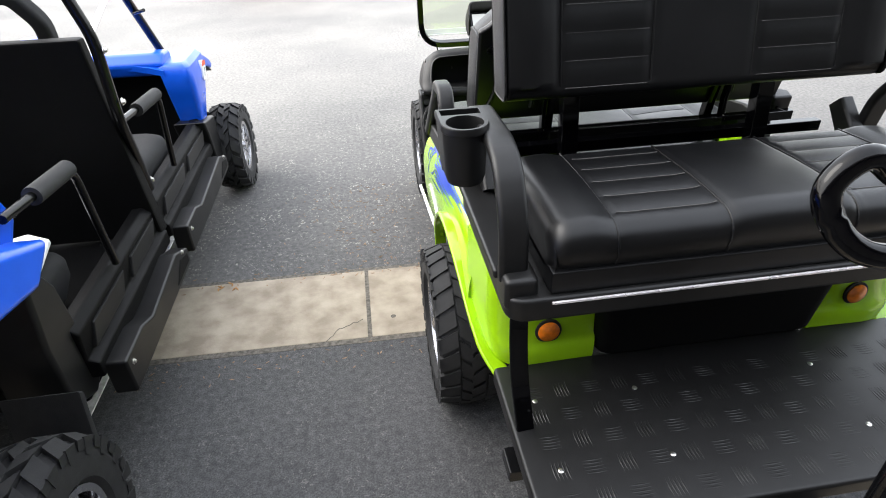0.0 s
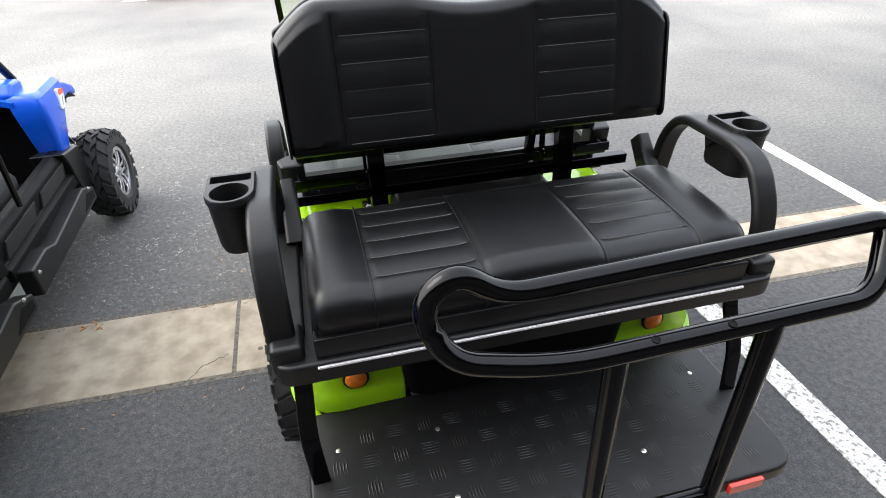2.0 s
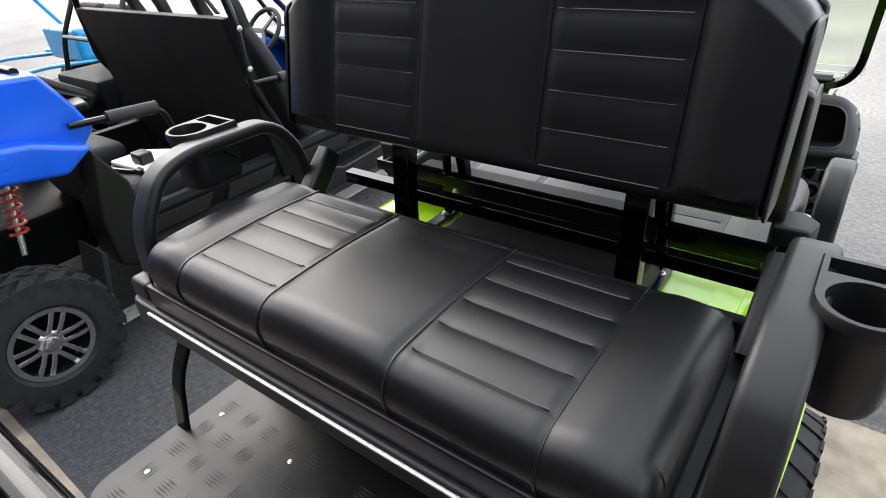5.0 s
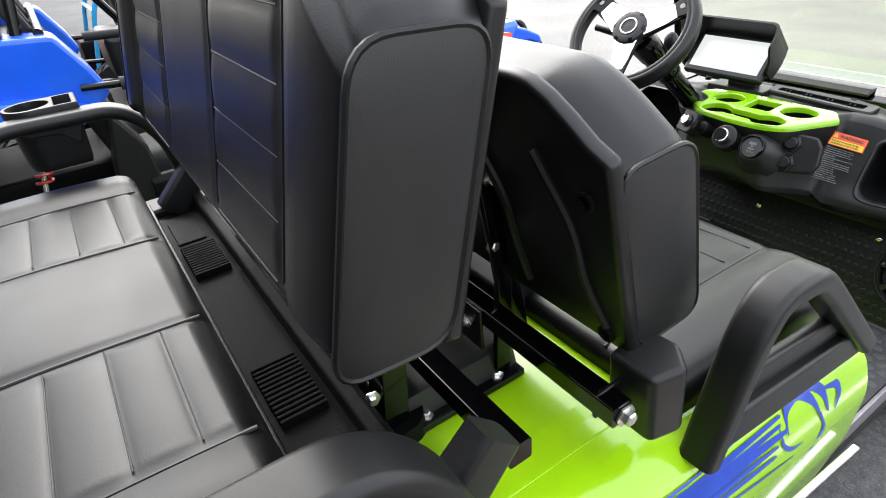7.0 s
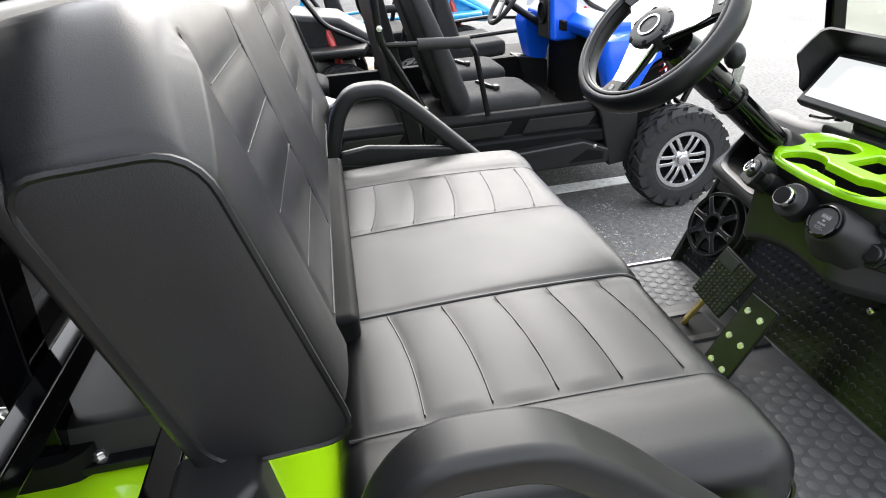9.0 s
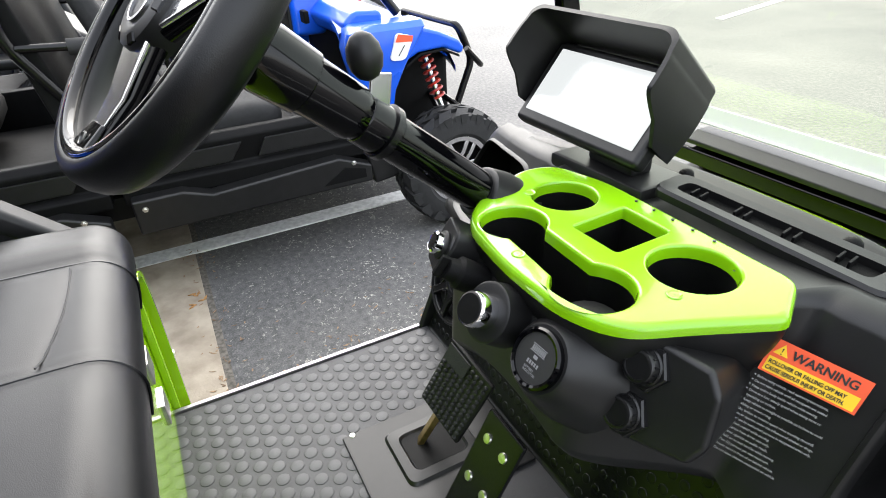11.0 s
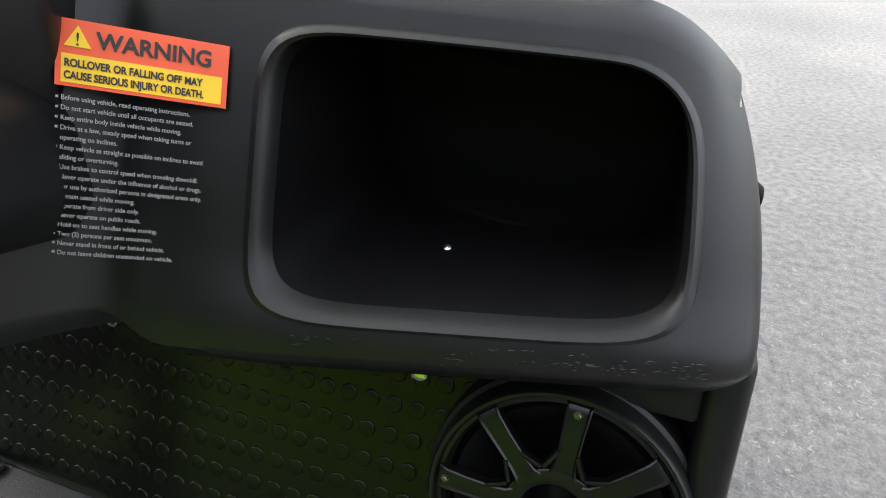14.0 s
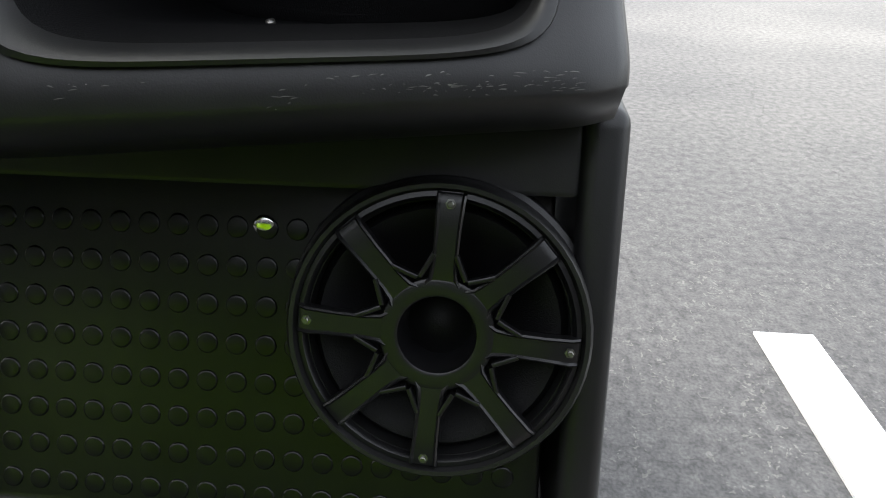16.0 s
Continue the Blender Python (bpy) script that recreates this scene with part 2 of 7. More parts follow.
def thing(name, at, label, category, group="", kind=""):
    ob = new(name)
    ob.empty_display_size = 0.1
    ob.location = at
    ORIGIN[ob.name] = Vector(at)
    return tagged(ob, label, category, group, kind)


def part(name, bm, material, parent=None, label="", sharp=38, crisp=True):
    """Link a bmesh, given in world places, as one mesh object."""
    me = bpy.data.meshes.new(name)
    vs = [v.co for v in bm.verts]
    lo = Vector((min(v.x for v in vs), min(v.y for v in vs), min(v.z for v in vs)))
    hi = Vector((max(v.x for v in vs), max(v.y for v in vs), max(v.z for v in vs)))
    c = Vector(((lo.x + hi.x) / 2, (lo.y + hi.y) / 2, lo.z))
    bmesh.ops.translate(bm, verts=bm.verts, vec=-c)
    bmesh.ops.recalc_face_normals(bm, faces=bm.faces)
    bm.to_mesh(me)
    bm.free()
    for p in me.polygons:
        p.use_smooth = True
    me.set_sharp_from_angle(angle=radians(sharp))
    me.materials.append(material)
    ob = new(name, me)
    ORIGIN[ob.name] = c
    if parent is not None:
        ob.parent = parent
        ob.location = c - ORIGIN[parent.name]
    else:
        ob.location = c
    if label:
        ob["label"] = label
    if crisp and 8 < len(me.polygons) < 3000:
        wn_ = ob.modifiers.new("even_normals", "WEIGHTED_NORMAL")
        wn_.weight, wn_.keep_sharp = 80, True
    return ob


def B():
    return bmesh.new()


def merge(bm, tmp, m=None):
    if m is not None:
        bmesh.ops.transform(tmp, matrix=m, verts=tmp.verts)
    mp = {v: bm.verts.new(v.co) for v in tmp.verts}
    for f in tmp.faces:
        try:
            bm.faces.new([mp[v] for v in f.verts])
        except ValueError:
            pass
    tmp.free()
    return bm


def bevel_all(tmp, w, seg=2, angle=25):
    if w <= 0:
        return
    bmesh.ops.recalc_face_normals(tmp, faces=tmp.faces)
    es = [e for e in tmp.edges if len(e.link_faces) == 2 and e.calc_face_angle(0) > radians(angle)]
    bmesh.ops.bevel(tmp, geom=es, offset=w, segments=seg, profile=0.5, affect="EDGES", clamp_overlap=True)


def box(bm, lo, hi, bev=0.004, seg=2, m=None):
    t = B()
    bmesh.ops.create_cube(t, size=1)
    for v in t.verts:
        v.co = Vector([(lo[i] + hi[i]) / 2 + v.co[i] * (hi[i] - lo[i]) for i in range(3)])
    bevel_all(t, bev, seg)
    return merge(bm, t, m)


def prism(bm, pts, axis, a, b, bev=0.004, seg=2, m=None):
    """Polygon extruded along an axis: x takes (y, z), y takes (x, z), z takes (x, y)."""
    t = B()
    put = {"x": lambda p, w: (w, p[0], p[1]), "y": lambda p, w: (p[0], w, p[1]), "z": lambda p, w: (p[0], p[1], w)}[axis]
    lo = [t.verts.new(put(p, a)) for p in pts]
    hi = [t.verts.new(put(p, b)) for p in pts]
    t.faces.new(lo)
    t.faces.new(hi)
    n = len(pts)
    for i in range(n):
        t.faces.new((lo[i], lo[(i + 1) % n], hi[(i + 1) % n], hi[i]))
    bevel_all(t, bev, seg)
    return merge(bm, t, m)


def fillet(pts, r, n=5, closed=False):
    """Round the corners of a polyline."""
    pts = [Vector(p) for p in pts]
    out = []
    k = len(pts)
    for i, p in enumerate(pts):
        if not closed and i in (0, k - 1):
            out.append(p)
            continue
        a, b = pts[(i - 1) % k], pts[(i + 1) % k]
        da, db = (a - p), (b - p)
        la, lb = da.length, db.length
        if la < 1e-6 or lb < 1e-6:
            continue
        rr = r[i] if isinstance(r, (list, tuple)) else r
        d = min(rr, la * 0.48, lb * 0.48)
        p0, p1 = p + da / la * d, p + db / lb * d
        for j in range(n + 1):
            u = j / n
            out.append((1 - u) ** 2 * p0 + 2 * u * (1 - u) * p + u * u * p1)
    return out


def circle(r, n=12):
    return [(r * math.cos(2 * math.pi * i / n), r * math.sin(2 * math.pi * i / n)) for i in range(n)]


def rrect(w, h, r, n=3):
    """Rounded rectangle, centred."""
    out = []
    for cx, cy, a0 in ((w / 2 - r, h / 2 - r, 0), (-w / 2 + r, h / 2 - r, 90), (-w / 2 + r, -h / 2 + r, 180), (w / 2 - r, -h / 2 + r, 270)):
        for i in range(n + 1):
            a = radians(a0 + 90 * i / n)
            out.append((cx + r * math.cos(a), cy + r * math.sin(a)))
    return out


def skin(bm, rings, closed_ring=True, cap=True, closed_path=False):
    vs = [[bm.verts.new(p) for p in ring] for ring in rings]
    n = len(vs[0])
    pairs = list(zip(vs, vs[1:])) + ([(vs[-1], vs[0])] if closed_path else [])
    for a, b in pairs:
        for i in range(n if closed_ring else n - 1):
            j = (i + 1) % n
            try:
                bm.faces.new((a[i], a[j], b[j], b[i]))
            except ValueError:
                pass
    if cap and closed_ring and not closed_path:
        bm.faces.new(vs[0][::-1])
        bm.faces.new(vs[-1])
    return bm


def sweep(bm, pts, section, closed=False, up=None, taper=None):
    """Sweep a 2D section along points; up fixes the section's second axis."""
    pts = [Vector(p) for p in pts]
    k = len(pts)
    rings = []
    prev = None
    for i, p in enumerate(pts):
        a = pts[(i - 1) % k] if (closed or i > 0) else p
        b = pts[(i + 1) % k] if (closed or i < k - 1) else p
        t = (b - a).normalized()
        if up is not None:
            s = t.cross(Vector(up))
            if s.length < 1e-4:
                s = prev or Vector((1, 0, 0))
            s.normalize()
        elif prev is None:
            s = t.cross(Vector((0, 0, 1)))
            if s.length < 1e-3:
                s = t.cross(Vector((0, 1, 0)))
            s.normalize()
        else:
            s = prev - t * prev.dot(t)
            s.normalize()
        prev = s
        w = t.cross(s)
        f = taper[i] if taper else 1.0
        rings.append([p + (s * u + w * v) * f for u, v in section])
    return skin(bm, rings, cap=not closed, closed_path=closed)


def tube(bm, pts, r, fil=0.0, n=10, closed=False, steps=6):
    if fil:
        pts = fillet(pts, fil, steps, closed)
    return sweep(bm, pts, circle(r, n), closed)


def basis(axis):
    z = Vector(axis).normalized()
    x = z.cross(Vector((0, 0, 1)))
    if x.length < 1e-3:
        x = Vector((1, 0, 0))
    x.normalize()
    return x, z.cross(x), z


def lathe(bm, prof, at, axis=(0, 0, 1), n=24, close=True):
    """Revolve (radius, height) pairs about an axis through a place."""
    x, y, z = basis(axis)
    at = Vector(at)
    rings = [[at + z * h + (x * math.cos(2 * math.pi * i / n) + y * math.sin(2 * math.pi * i / n)) * max(r, 1e-4) for i in range(n)] for r, h in prof]
    return skin(bm, rings, cap=close)


def bolt(parent, at, axis, r=0.008, name="bolt", material=None):
    b = B()
    lathe(b, [(r * 1.6, 0), (r * 1.6, r * 0.25), (r, r * 0.3), (r, r * 1.0), (r * 0.75, r * 1.2)], at, axis, 6)
    return part(name, b, material or ZINC, parent)


# ---- ground ----
gb = B()
bmesh.ops.create_grid(gb, x_segments=1, y_segments=1, size=400)
ground = part("ground", gb, ASPHALT)
tagged(ground, "worn dark grey asphalt parking lot with pale stone chips", "ground", kind="structure")

SLOPE = -0.02


def slab(name, x0, x1, y0, y1, h, bev=0.006, sk=SLOPE):
    b = B()
    prism(b, [(x0, y0 + sk * x0), (x1, y0 + sk * x1), (x1, y1 + sk * x1), (x0, y1 + sk * x0)], "z", -0.05, h, bev)
    return b


gutter = thing("concrete_gutter", (0, 1.2, 0), "flush pale beige concrete gutter strip crossing the asphalt", "gutter", kind="structure")
xs = [-9.0, -6.1, -3.5, -0.965, 1.55, 4.1, 6.7, 9.2]
for x0, x1 in zip(xs, xs[1:]):
    part("concrete_slab", slab("s", x0 + 0.008, x1 - 0.008, 0.955, 1.475, 0.004), CONCRETE, gutter)
part("joint_bed", slab("s", -9, 9.2, 0.925, 1.50, 0.0015, 0), JOINT, gutter, "dirt-filled joints between the slabs")
apron = thing("concrete_apron", (0, -1.6, 0), "pale concrete strip behind the parked carts", "pavement", kind="structure")
for x0, x1 in zip(xs, xs[1:]):
    part("concrete_slab", slab("s", x0 + 0.4, x1 + 0.385, -0.98, -0.27, 0.006), CONCRETE, apron)


def stall_line(x, y0, y1, w=0.115, skew=0.0, paint=None):
    b = B()
    prism(b, [(x - w / 2, y0), (x + w / 2, y0), (x + w / 2 + skew, y1), (x - w / 2 + skew, y1)], "z", -0.01, 0.0065, 0)
    ob = part("painted_line", b, paint or LINE)
    return tagged(ob, "worn white painted parking stall line", "line", "parking lines", "structure")


stall_line(1.279, 0.905, 2.735, 0.125, -0.070)
stall_line(1.30, -0.25, 0.90, 0.12, -0.022, LINE_WORN)
stall_line(2.88, 0.2, 2.75, 0.11)
stall_line(-2.10, -0.25, 2.75, 0.11)
stall_line(-4.6, 8.0, 12.5, 0.11, -1.2)
stall_line(-7.4, 8.0, 12.5, 0.11, -1.2)
b = B()
prism(b, [(-3.3, 10.6), (-2.9, 10.6), (-2.6, 11.6), (-3.0, 11.6)], "z", -0.01, 0.0065, 0)
tagged(part("painted_line", b, LINE), "worn white painted parking stall line", "line", "parking lines", "structure")

# unseen plain wall added behind the camera to close the place and block sky
b = B()
box(b, (-16, -4.2, -0.05), (16, -3.9, 5.2), 0.01)
tagged(part("wall_sky_block", b, mat("dark_wall_render", (0.09, 0.085, 0.08), 0.7, var=0.2, scale=3, bump=0.3, bump_scale=60)), "unseen dark plain wall added behind the parking stalls to block sky light", "wall", kind="structure")
# unseen canopy added overhead to darken the surfaces that face the rear
b = B()
box(b, (-16, -3.9, 3.15), (16, -2.5, 3.45), 0.02)
tagged(part("ceiling_sky_block", b, mat("grey_sky_block", (0.20, 0.195, 0.19), 0.8, var=0.15, scale=4, bump=0.3, bump_scale=60)), "unseen plain grey canopy added over the apron to block sky light", "canopy", kind="structure")
# hairline crack and stains on the gutter slab
b = B()
rc = random.Random(3)
pts, x, y = [], -0.99, 1.06
for i in range(14):
    pts.append((x - i * 0.014 + rc.uniform(-0.006, 0.006), 1.10 - 0.006 * i - (0.06 if i > 8 else 0) * (i - 8) / 5 + rc.uniform(-0.006, 0.006), 0.0045))
sweep(b, pts, rrect(0.004, 0.0012, 0.0004, 1), up=(0, 0, 1))
part("crack", b, JOINT, gutter)
b = B()
for i in range(7):
    cx, cy = -1.66 + rc.uniform(-0.05, 0.05), 1.47 + rc.uniform(-0.04, 0.05)
    a = rc.uniform(0, 6.28)
    prism(b, [(cx, cy), (cx + 0.02 * math.cos(a), cy + 0.02 * math.sin(a)), (cx + 0.035 * math.cos(a + 0.25), cy + 0.035 * math.sin(a + 0.25)), (cx + 0.02 * math.cos(a + 0.5), cy + 0.02 * math.sin(a + 0.5))], "z", 0.004, 0.008, 0.001)
tagged(part("dry_leaves", b, mat("dry_leaf", (0.30, 0.15, 0.05), 0.8, var=0.3, scale=60)), "small clump of dry brown leaves on the gutter", "leaves", kind="stuff")
# dark disc on the slab stands for a small drain hole
b = B()
lathe(b, [(0.012, 0.0), (0.012, 0.0012), (0.004, 0.0013)], (-0.853, 1.098, 0.004), (0, 0, 1), 12)
part("drain_hole_disc", b, JOINT, gutter)

# ======== golf cart ========
cart = thing("golf_cart", (0, 1.3, 0), "lime green golf cart with black vinyl seats and rear-facing bench", "golf cart")


def cushion_rings(x0, x1, ring_at, r_end, n_end=6, n_mid=30):
    """Cross-sections of an upholstered block along x; ring_at(x, inset) gives points."""
    xs_ = []
    for i in range(n_end + 1):
        a = math.pi / 2 * i / n_end
        xs_.append((x0 + r_end * (1 - math.cos(a)), r_end * (1 - math.sin(a))))
    mid = [(x0 + r_end + (x1 - x0 - 2 * r_end) * i / n_mid, 0.0) for i in range(1, n_mid)]
    right = [(x0 + x1 - x, ins) for x, ins in reversed(xs_)]
    return [ring_at(x, ins) for x, ins in xs_ + mid + right]


def round_ring(y0, y1, z0, z1, rs, n=5):
    """Rounded (y, z) outline: radii at rear-low, front-low, front-top, rear-top."""
    out = []
    for (cy, cz, a0), r in zip(((y0, z0, 180), (y1, z0, 270), (y1, z1, 0), (y0, z1, 90)), rs):
        sy = 1 if cy == y0 else -1
        sz = 1 if cz == z0 else -1
        oy, oz = cy + sy * r, cz + sz * r
        for i in range(n + 1):
            a = radians(a0 + 90 * i / n)
            out.append((oy + r * math.cos(a), oz + r * math.sin(a)))
    return out


def bench_cushion(parent, y_open, y_back, z_top, z_low, half, name="seat_cushion", first=0.16, step=0.17, thread=None, arc=0.0):
    """Bench seat whose open edge lies at y_open; ribbed panels with piping."""
    sgn = 1 if y_back > y_open else -1
    depth = abs(y_back - y_open)
    r = 0.055

    def bow(ax):
        return arc * max(0.0, 1 - (ax - 0.152) / 0.20) ** 2

    def top(x, d):
        # d: 0 at the open edge, 1 at the back
        ax = abs(x)
        crown = 0.008 * math.sin(math.pi * min(1, max(0, d)))
        mid = 0.018 * max(0, 1 - (ax / 0.16) ** 4) * max(0.0, 1 - d / 0.8) if ax < 0.16 else 0
        bolster = 0.008 * max(0, min(1, (ax - 0.40) / 0.04)) * max(0, 1 - max(0, ax - 0.46) / (half - 0.44))
        groove = sum(-0.005 * math.exp(-((ax - g) / 0.005) ** 2) for g in (0.145, 0.395))
        ribs = 0.0
        if 0.155 < ax < 0.385 and first - 0.1 < d < first + step * 4.9:
            ribs = 0.0040 * abs(math.sin(math.pi * (d - bow(ax) / depth - first) / step)) ** 0.5 - 0.0025
        return z_top + crown + mid + bolster + groove + ribs

    def profile(x, ins):
        zt = top(x, r / depth) - ins
        pts = [(0.014 + ins, z_low), (0.008 + ins, z_low + 0.2 * (zt - r - z_low)), (0.002 + ins, z_low + 0.7 * (zt - r - z_low))]
        pts += [(ins + r * (1 - math.cos(radians(11.25 * i))), zt - r + r * math.sin(radians(11.25 * i))) for i in range(9)]
        return pts

    def ring(x, ins):
        pts = profile(x, ins)
        q = 0.03
        for i in range(1, 73):
            d = r / depth + (1 - (r + q) / depth) * i / 72
            pts.append((d * depth, top(x, d) - ins))
        zt = top(x, 1) - ins
        pts += [(depth - q + q * math.sin(radians(18 * i)), zt - q + q * math.cos(radians(18 * i))) for i in range(1, 6)]
        pts.append((depth, z_low))
        return [(x, y_open + sgn * a, z) for a, z in pts]

    b = B()
    skin(b, cushion_rings(-half, half, ring, 0.04, 6, 96))
    seat = part(name, b, VINYL, parent, "black ribbed vinyl bench cushion", sharp=60)
    for s in (-1, 1):
        for gx in (0.145, 0.395):
            pb = B()
            pts = [(s * gx, y_open + sgn * (a - 0.001), z + 0.0015) for a, z in profile(gx, 0)[1:]]
            pts += [(s * gx, y_open + sgn * d * depth, top(gx, d) + 0.0022) for d in [r / depth + (0.97 - r / depth) * i / 20 for i in range(1, 21)]]
            tube(pb, pts, 0.0026, n=6)
            part("piping", pb, VINYL, seat)
        for k in range(5):
            d = first + step * k
            tb = B()
            tube(tb, [(s * (0.156 + 0.226 * i / 12), y_open + sgn * (d * depth + bow(0.152 + 0.236 * i / 12)), top(0.152 + 0.236 * i / 12, d + bow(0.152 + 0.236 * i / 12) / depth) + 0.0014) for i in range(13)], 0.0012, n=5)
            part("stitch_line", tb, thread or THREAD, seat)
        pb = B()
        tube(pb, [(s * (half - 0.010), y_open + sgn * (a + 0.008), z - 0.030) for a, z in profile(half, 0)[2:]] + [(s * (half - 0.010), y_open + sgn * d * depth, top(half - 0.03, d) - 0.020) for d in [r / depth + (0.97 - r / depth) * i / 14 for i in range(1, 15)]], 0.0028, n=6)
        part("piping", pb, VINYL, seat)
    return seat


def bench_back(parent, face, lean, thick, z0, half, facing, name="backrest", side=None):
    """Backrest block. face: y of the front face at z0; facing -1 looks to -y."""
    H0 = 0.365

    def hgt(x):
        ax = abs(x)
        h = H0 - 0.074 * (lambda q: q * q * (1.6 - 0.6 * q))(max(0.0, min(1.0, (ax - 0.405) / 0.118)))
        return h - 0.028 * max(0, 1 - (ax / 0.19) ** 2) ** 1.0 * (1 if ax < 0.19 else 0)

    tl = math.tan(radians(lean))

    def place(x, dep, h):
        # dep: depth into the block from the face
        return Vector((x, face - facing * (dep + h * tl), z0 + h - dep * tl * 0.25))

    def bulge(x, h):
        ax = abs(x)
        g = sum(0.005 * math.exp(-((ax - c) / 0.006) ** 2) for c in (0.14, 0.383))
        ribs = 0.0
        if 0.15 < ax < 0.375:
            u = (h - 0.028) / 0.3225
            if 0 < u < 1:
                ribs = 0.0015 - 0.0032 * abs(math.sin(math.pi * 5 * u)) ** 0.6
        bol = -0.015 * max(0, min(1, (ax - 0.39) / 0.05)) * (1 - 0.55 * max(0.0, min(1.0, (ax - half + 0.06) / 0.06)) ** 2)
        return g + ribs + bol

    def ring(x, ins):
        hh = hgt(x)
        r = 0.028
        pts = []
        for i in range(6):
            a = radians(90 * i / 5)
            pts.append((r * (1 - math.sin(a)) + ins, r * (1 - math.cos(a)) + ins))
        for i in range(1, 30):
            h = r + (hh - 2 * r) * i / 30
            pts.append((bulge(x, h) + ins, h))
        for i in range(6):
            a = radians(90 * i / 5)
            pts.append((r * (1 - math.cos(a)) + ins, hh - ins - r * (1 - math.sin(a))))
        pts += [(thick * 0.5, hh - ins), (thick - 0.01, hh - 0.004 - ins), (thick, hh - 0.02 - ins), (thick, 0.02 + ins), (thick - 0.01, 0.004 + ins), (thick * 0.5, ins)]
        return [place(x, d, h) for d, h in pts]

    b = B()
    skin(b, cushion_rings(-half, half, ring, 0.014, 6, 72))
    back = part(name, b, VINYL, parent, "black ribbed vinyl backrest", sharp=60)
    for s in (-1, 1):
        for gx in (0.14, 0.383):
            pb = B()
            tube(pb, [place(s * gx, bulge(gx, 0.1) - 0.002, 0.03 + (hgt(gx) - 0.06) * i / 14) for i in range(15)], 0.0026, n=6)
            part("piping", pb, VINYL, back)
        for k in range(5):
            h = 0.028 + 0.0645 * k
            tb = B()
            tube(tb, [place(s * (0.153 + 0.218 * i / 6), bulge(0.26, h) - 0.0005, h) for i in range(7)], 0.0011, n=5)
            part("stitch_line", tb, THREAD, back)
        # flat end panel with a raised welt
        hh = hgt(half) - 0.012
        outline = [(-0.009, 0.004), (thick + 0.001, 0.004), (thick + 0.001, hh), (-0.009, hh)]
        o3 = fillet([place(s * (half + 0.001), d, h) for d, h in outline], 0.035, 6, True)
        wb = B()
        sweep(wb, o3, circle(0.0032, 6), closed=True)
        part("piping", wb, VINYL, back)
        eb = B()
        cen = sum(o3, Vector()) / len(o3)
        rings_ = [[p + Vector((s * 0.001, 0, 0)) for p in o3], [cen + (p - cen) * 0.8 + Vector((s * 0.004, 0, 0)) for p in o3], [cen + (p - cen) * 0.3 + Vector((s * 0.005, 0, 0)) for p in o3]]
        skin(eb, rings_, cap=False)
        eb.faces.new([v for v in eb.verts][-len(o3):])
        part("end_panel", eb, VINYL_GREY, back, "smooth charcoal vinyl end panel")
    return back, place, hgt


def shell_outline(height, half, lean, z0):
    """Outline of a moulded shell that sits flush behind a backrest."""
    xs_ = [half - 2 * half * i / 40 for i in range(41)]
    c = math.cos(radians(lean))
    return [(-half, z0), (half, z0)] + [(x, z0 + (height(x) + 0.003) / c + 0.001) for x in xs_]


# rear-facing bench
bench_cushion(cart, -0.038, 0.368, 1.087, 0.985, 0.535, "rear_seat_cushion")
rear_back, rear_place, rear_h = bench_back(cart, 0.418, 13, 0.110, 1.205, 0.528, -1, "rear_backrest")
# moulded shell behind the rear backrest
b = B()
prism(b, shell_outline(rear_h, 0.530, 13, 1.200), "y", 0.006, 0.030, 0.008, 3)
bmesh.ops.transform(b, matrix=Matrix.Translation((0, 0.514, 1.20)) @ Matrix.Rotation(radians(-13), 4, "X") @ Matrix.Translation((0, 0, -1.20)), verts=b.verts)
part("rear_backrest_shell", b, SHELL, cart, "moulded black backrest shell")

# seat pan with skirt and strip
b = B()
box(b, (-0.535, -0.042, 0.945), (0.535, 0.38, 1.0), 0.006)
part("seat_board", b, VINYL, cart, "vinyl-wrapped seat board")
b = B()
outl = [(p[0], p[1]) for p in fillet([(-0.630, -0.055, 0), (0.630, -0.055, 0), (0.630, 0.52, 0), (-0.630, 0.52, 0)], [0.05] * 4, 5, True)]
prism(b, outl, "z", 0.885, 0.945, 0.010, 3)
part("seat_tray", b, PLASTIC, cart, "black moulded seat tray")
b = B()
box(b, (-0.535, -0.0600, 0.9315), (0.525, -0.054, 0.9375), 0.0015)
part("trim_strip", b, STRIP, cart, "bright polished trim strip")
for s in (-1, 1):
    b = B()
    box(b, (min(s * 0.558, s * 0.632), -0.036, 0.905), (max(s * 0.558, s * 0.632), 0.055, 0.985), 0.014, 3)
    part("arm_socket", b, PLASTIC, cart)
    b = B()
    box(b, (min(s * 0.555, s * 0.64), 0.04, 0.94), (max(s * 0.555, s * 0.64), 0.53, 0.965), 0.008, 3)
    part("side_rail_cover", b, PLASTIC, cart)
    path = [(s * 0.604, 0.012, 0.96), (s * 0.604, 0.022, 1.09), (s * 0.604, 0.09, 1.192), (s * 0.604, 0.17, 1.215), (s * 0.604, 0.40, 1.210), (s * 0.604, 0.465, 1.13), (s * 0.604, 0.492, 0.96)]
    b = B()
    sweep(b, fillet(path, 0.07, 7), rrect(0.030, 0.064, 0.012), up=(s, 0, 0))
    arm = part("armrest", b, PLASTIC, cart, "black moulded armrest hoop")

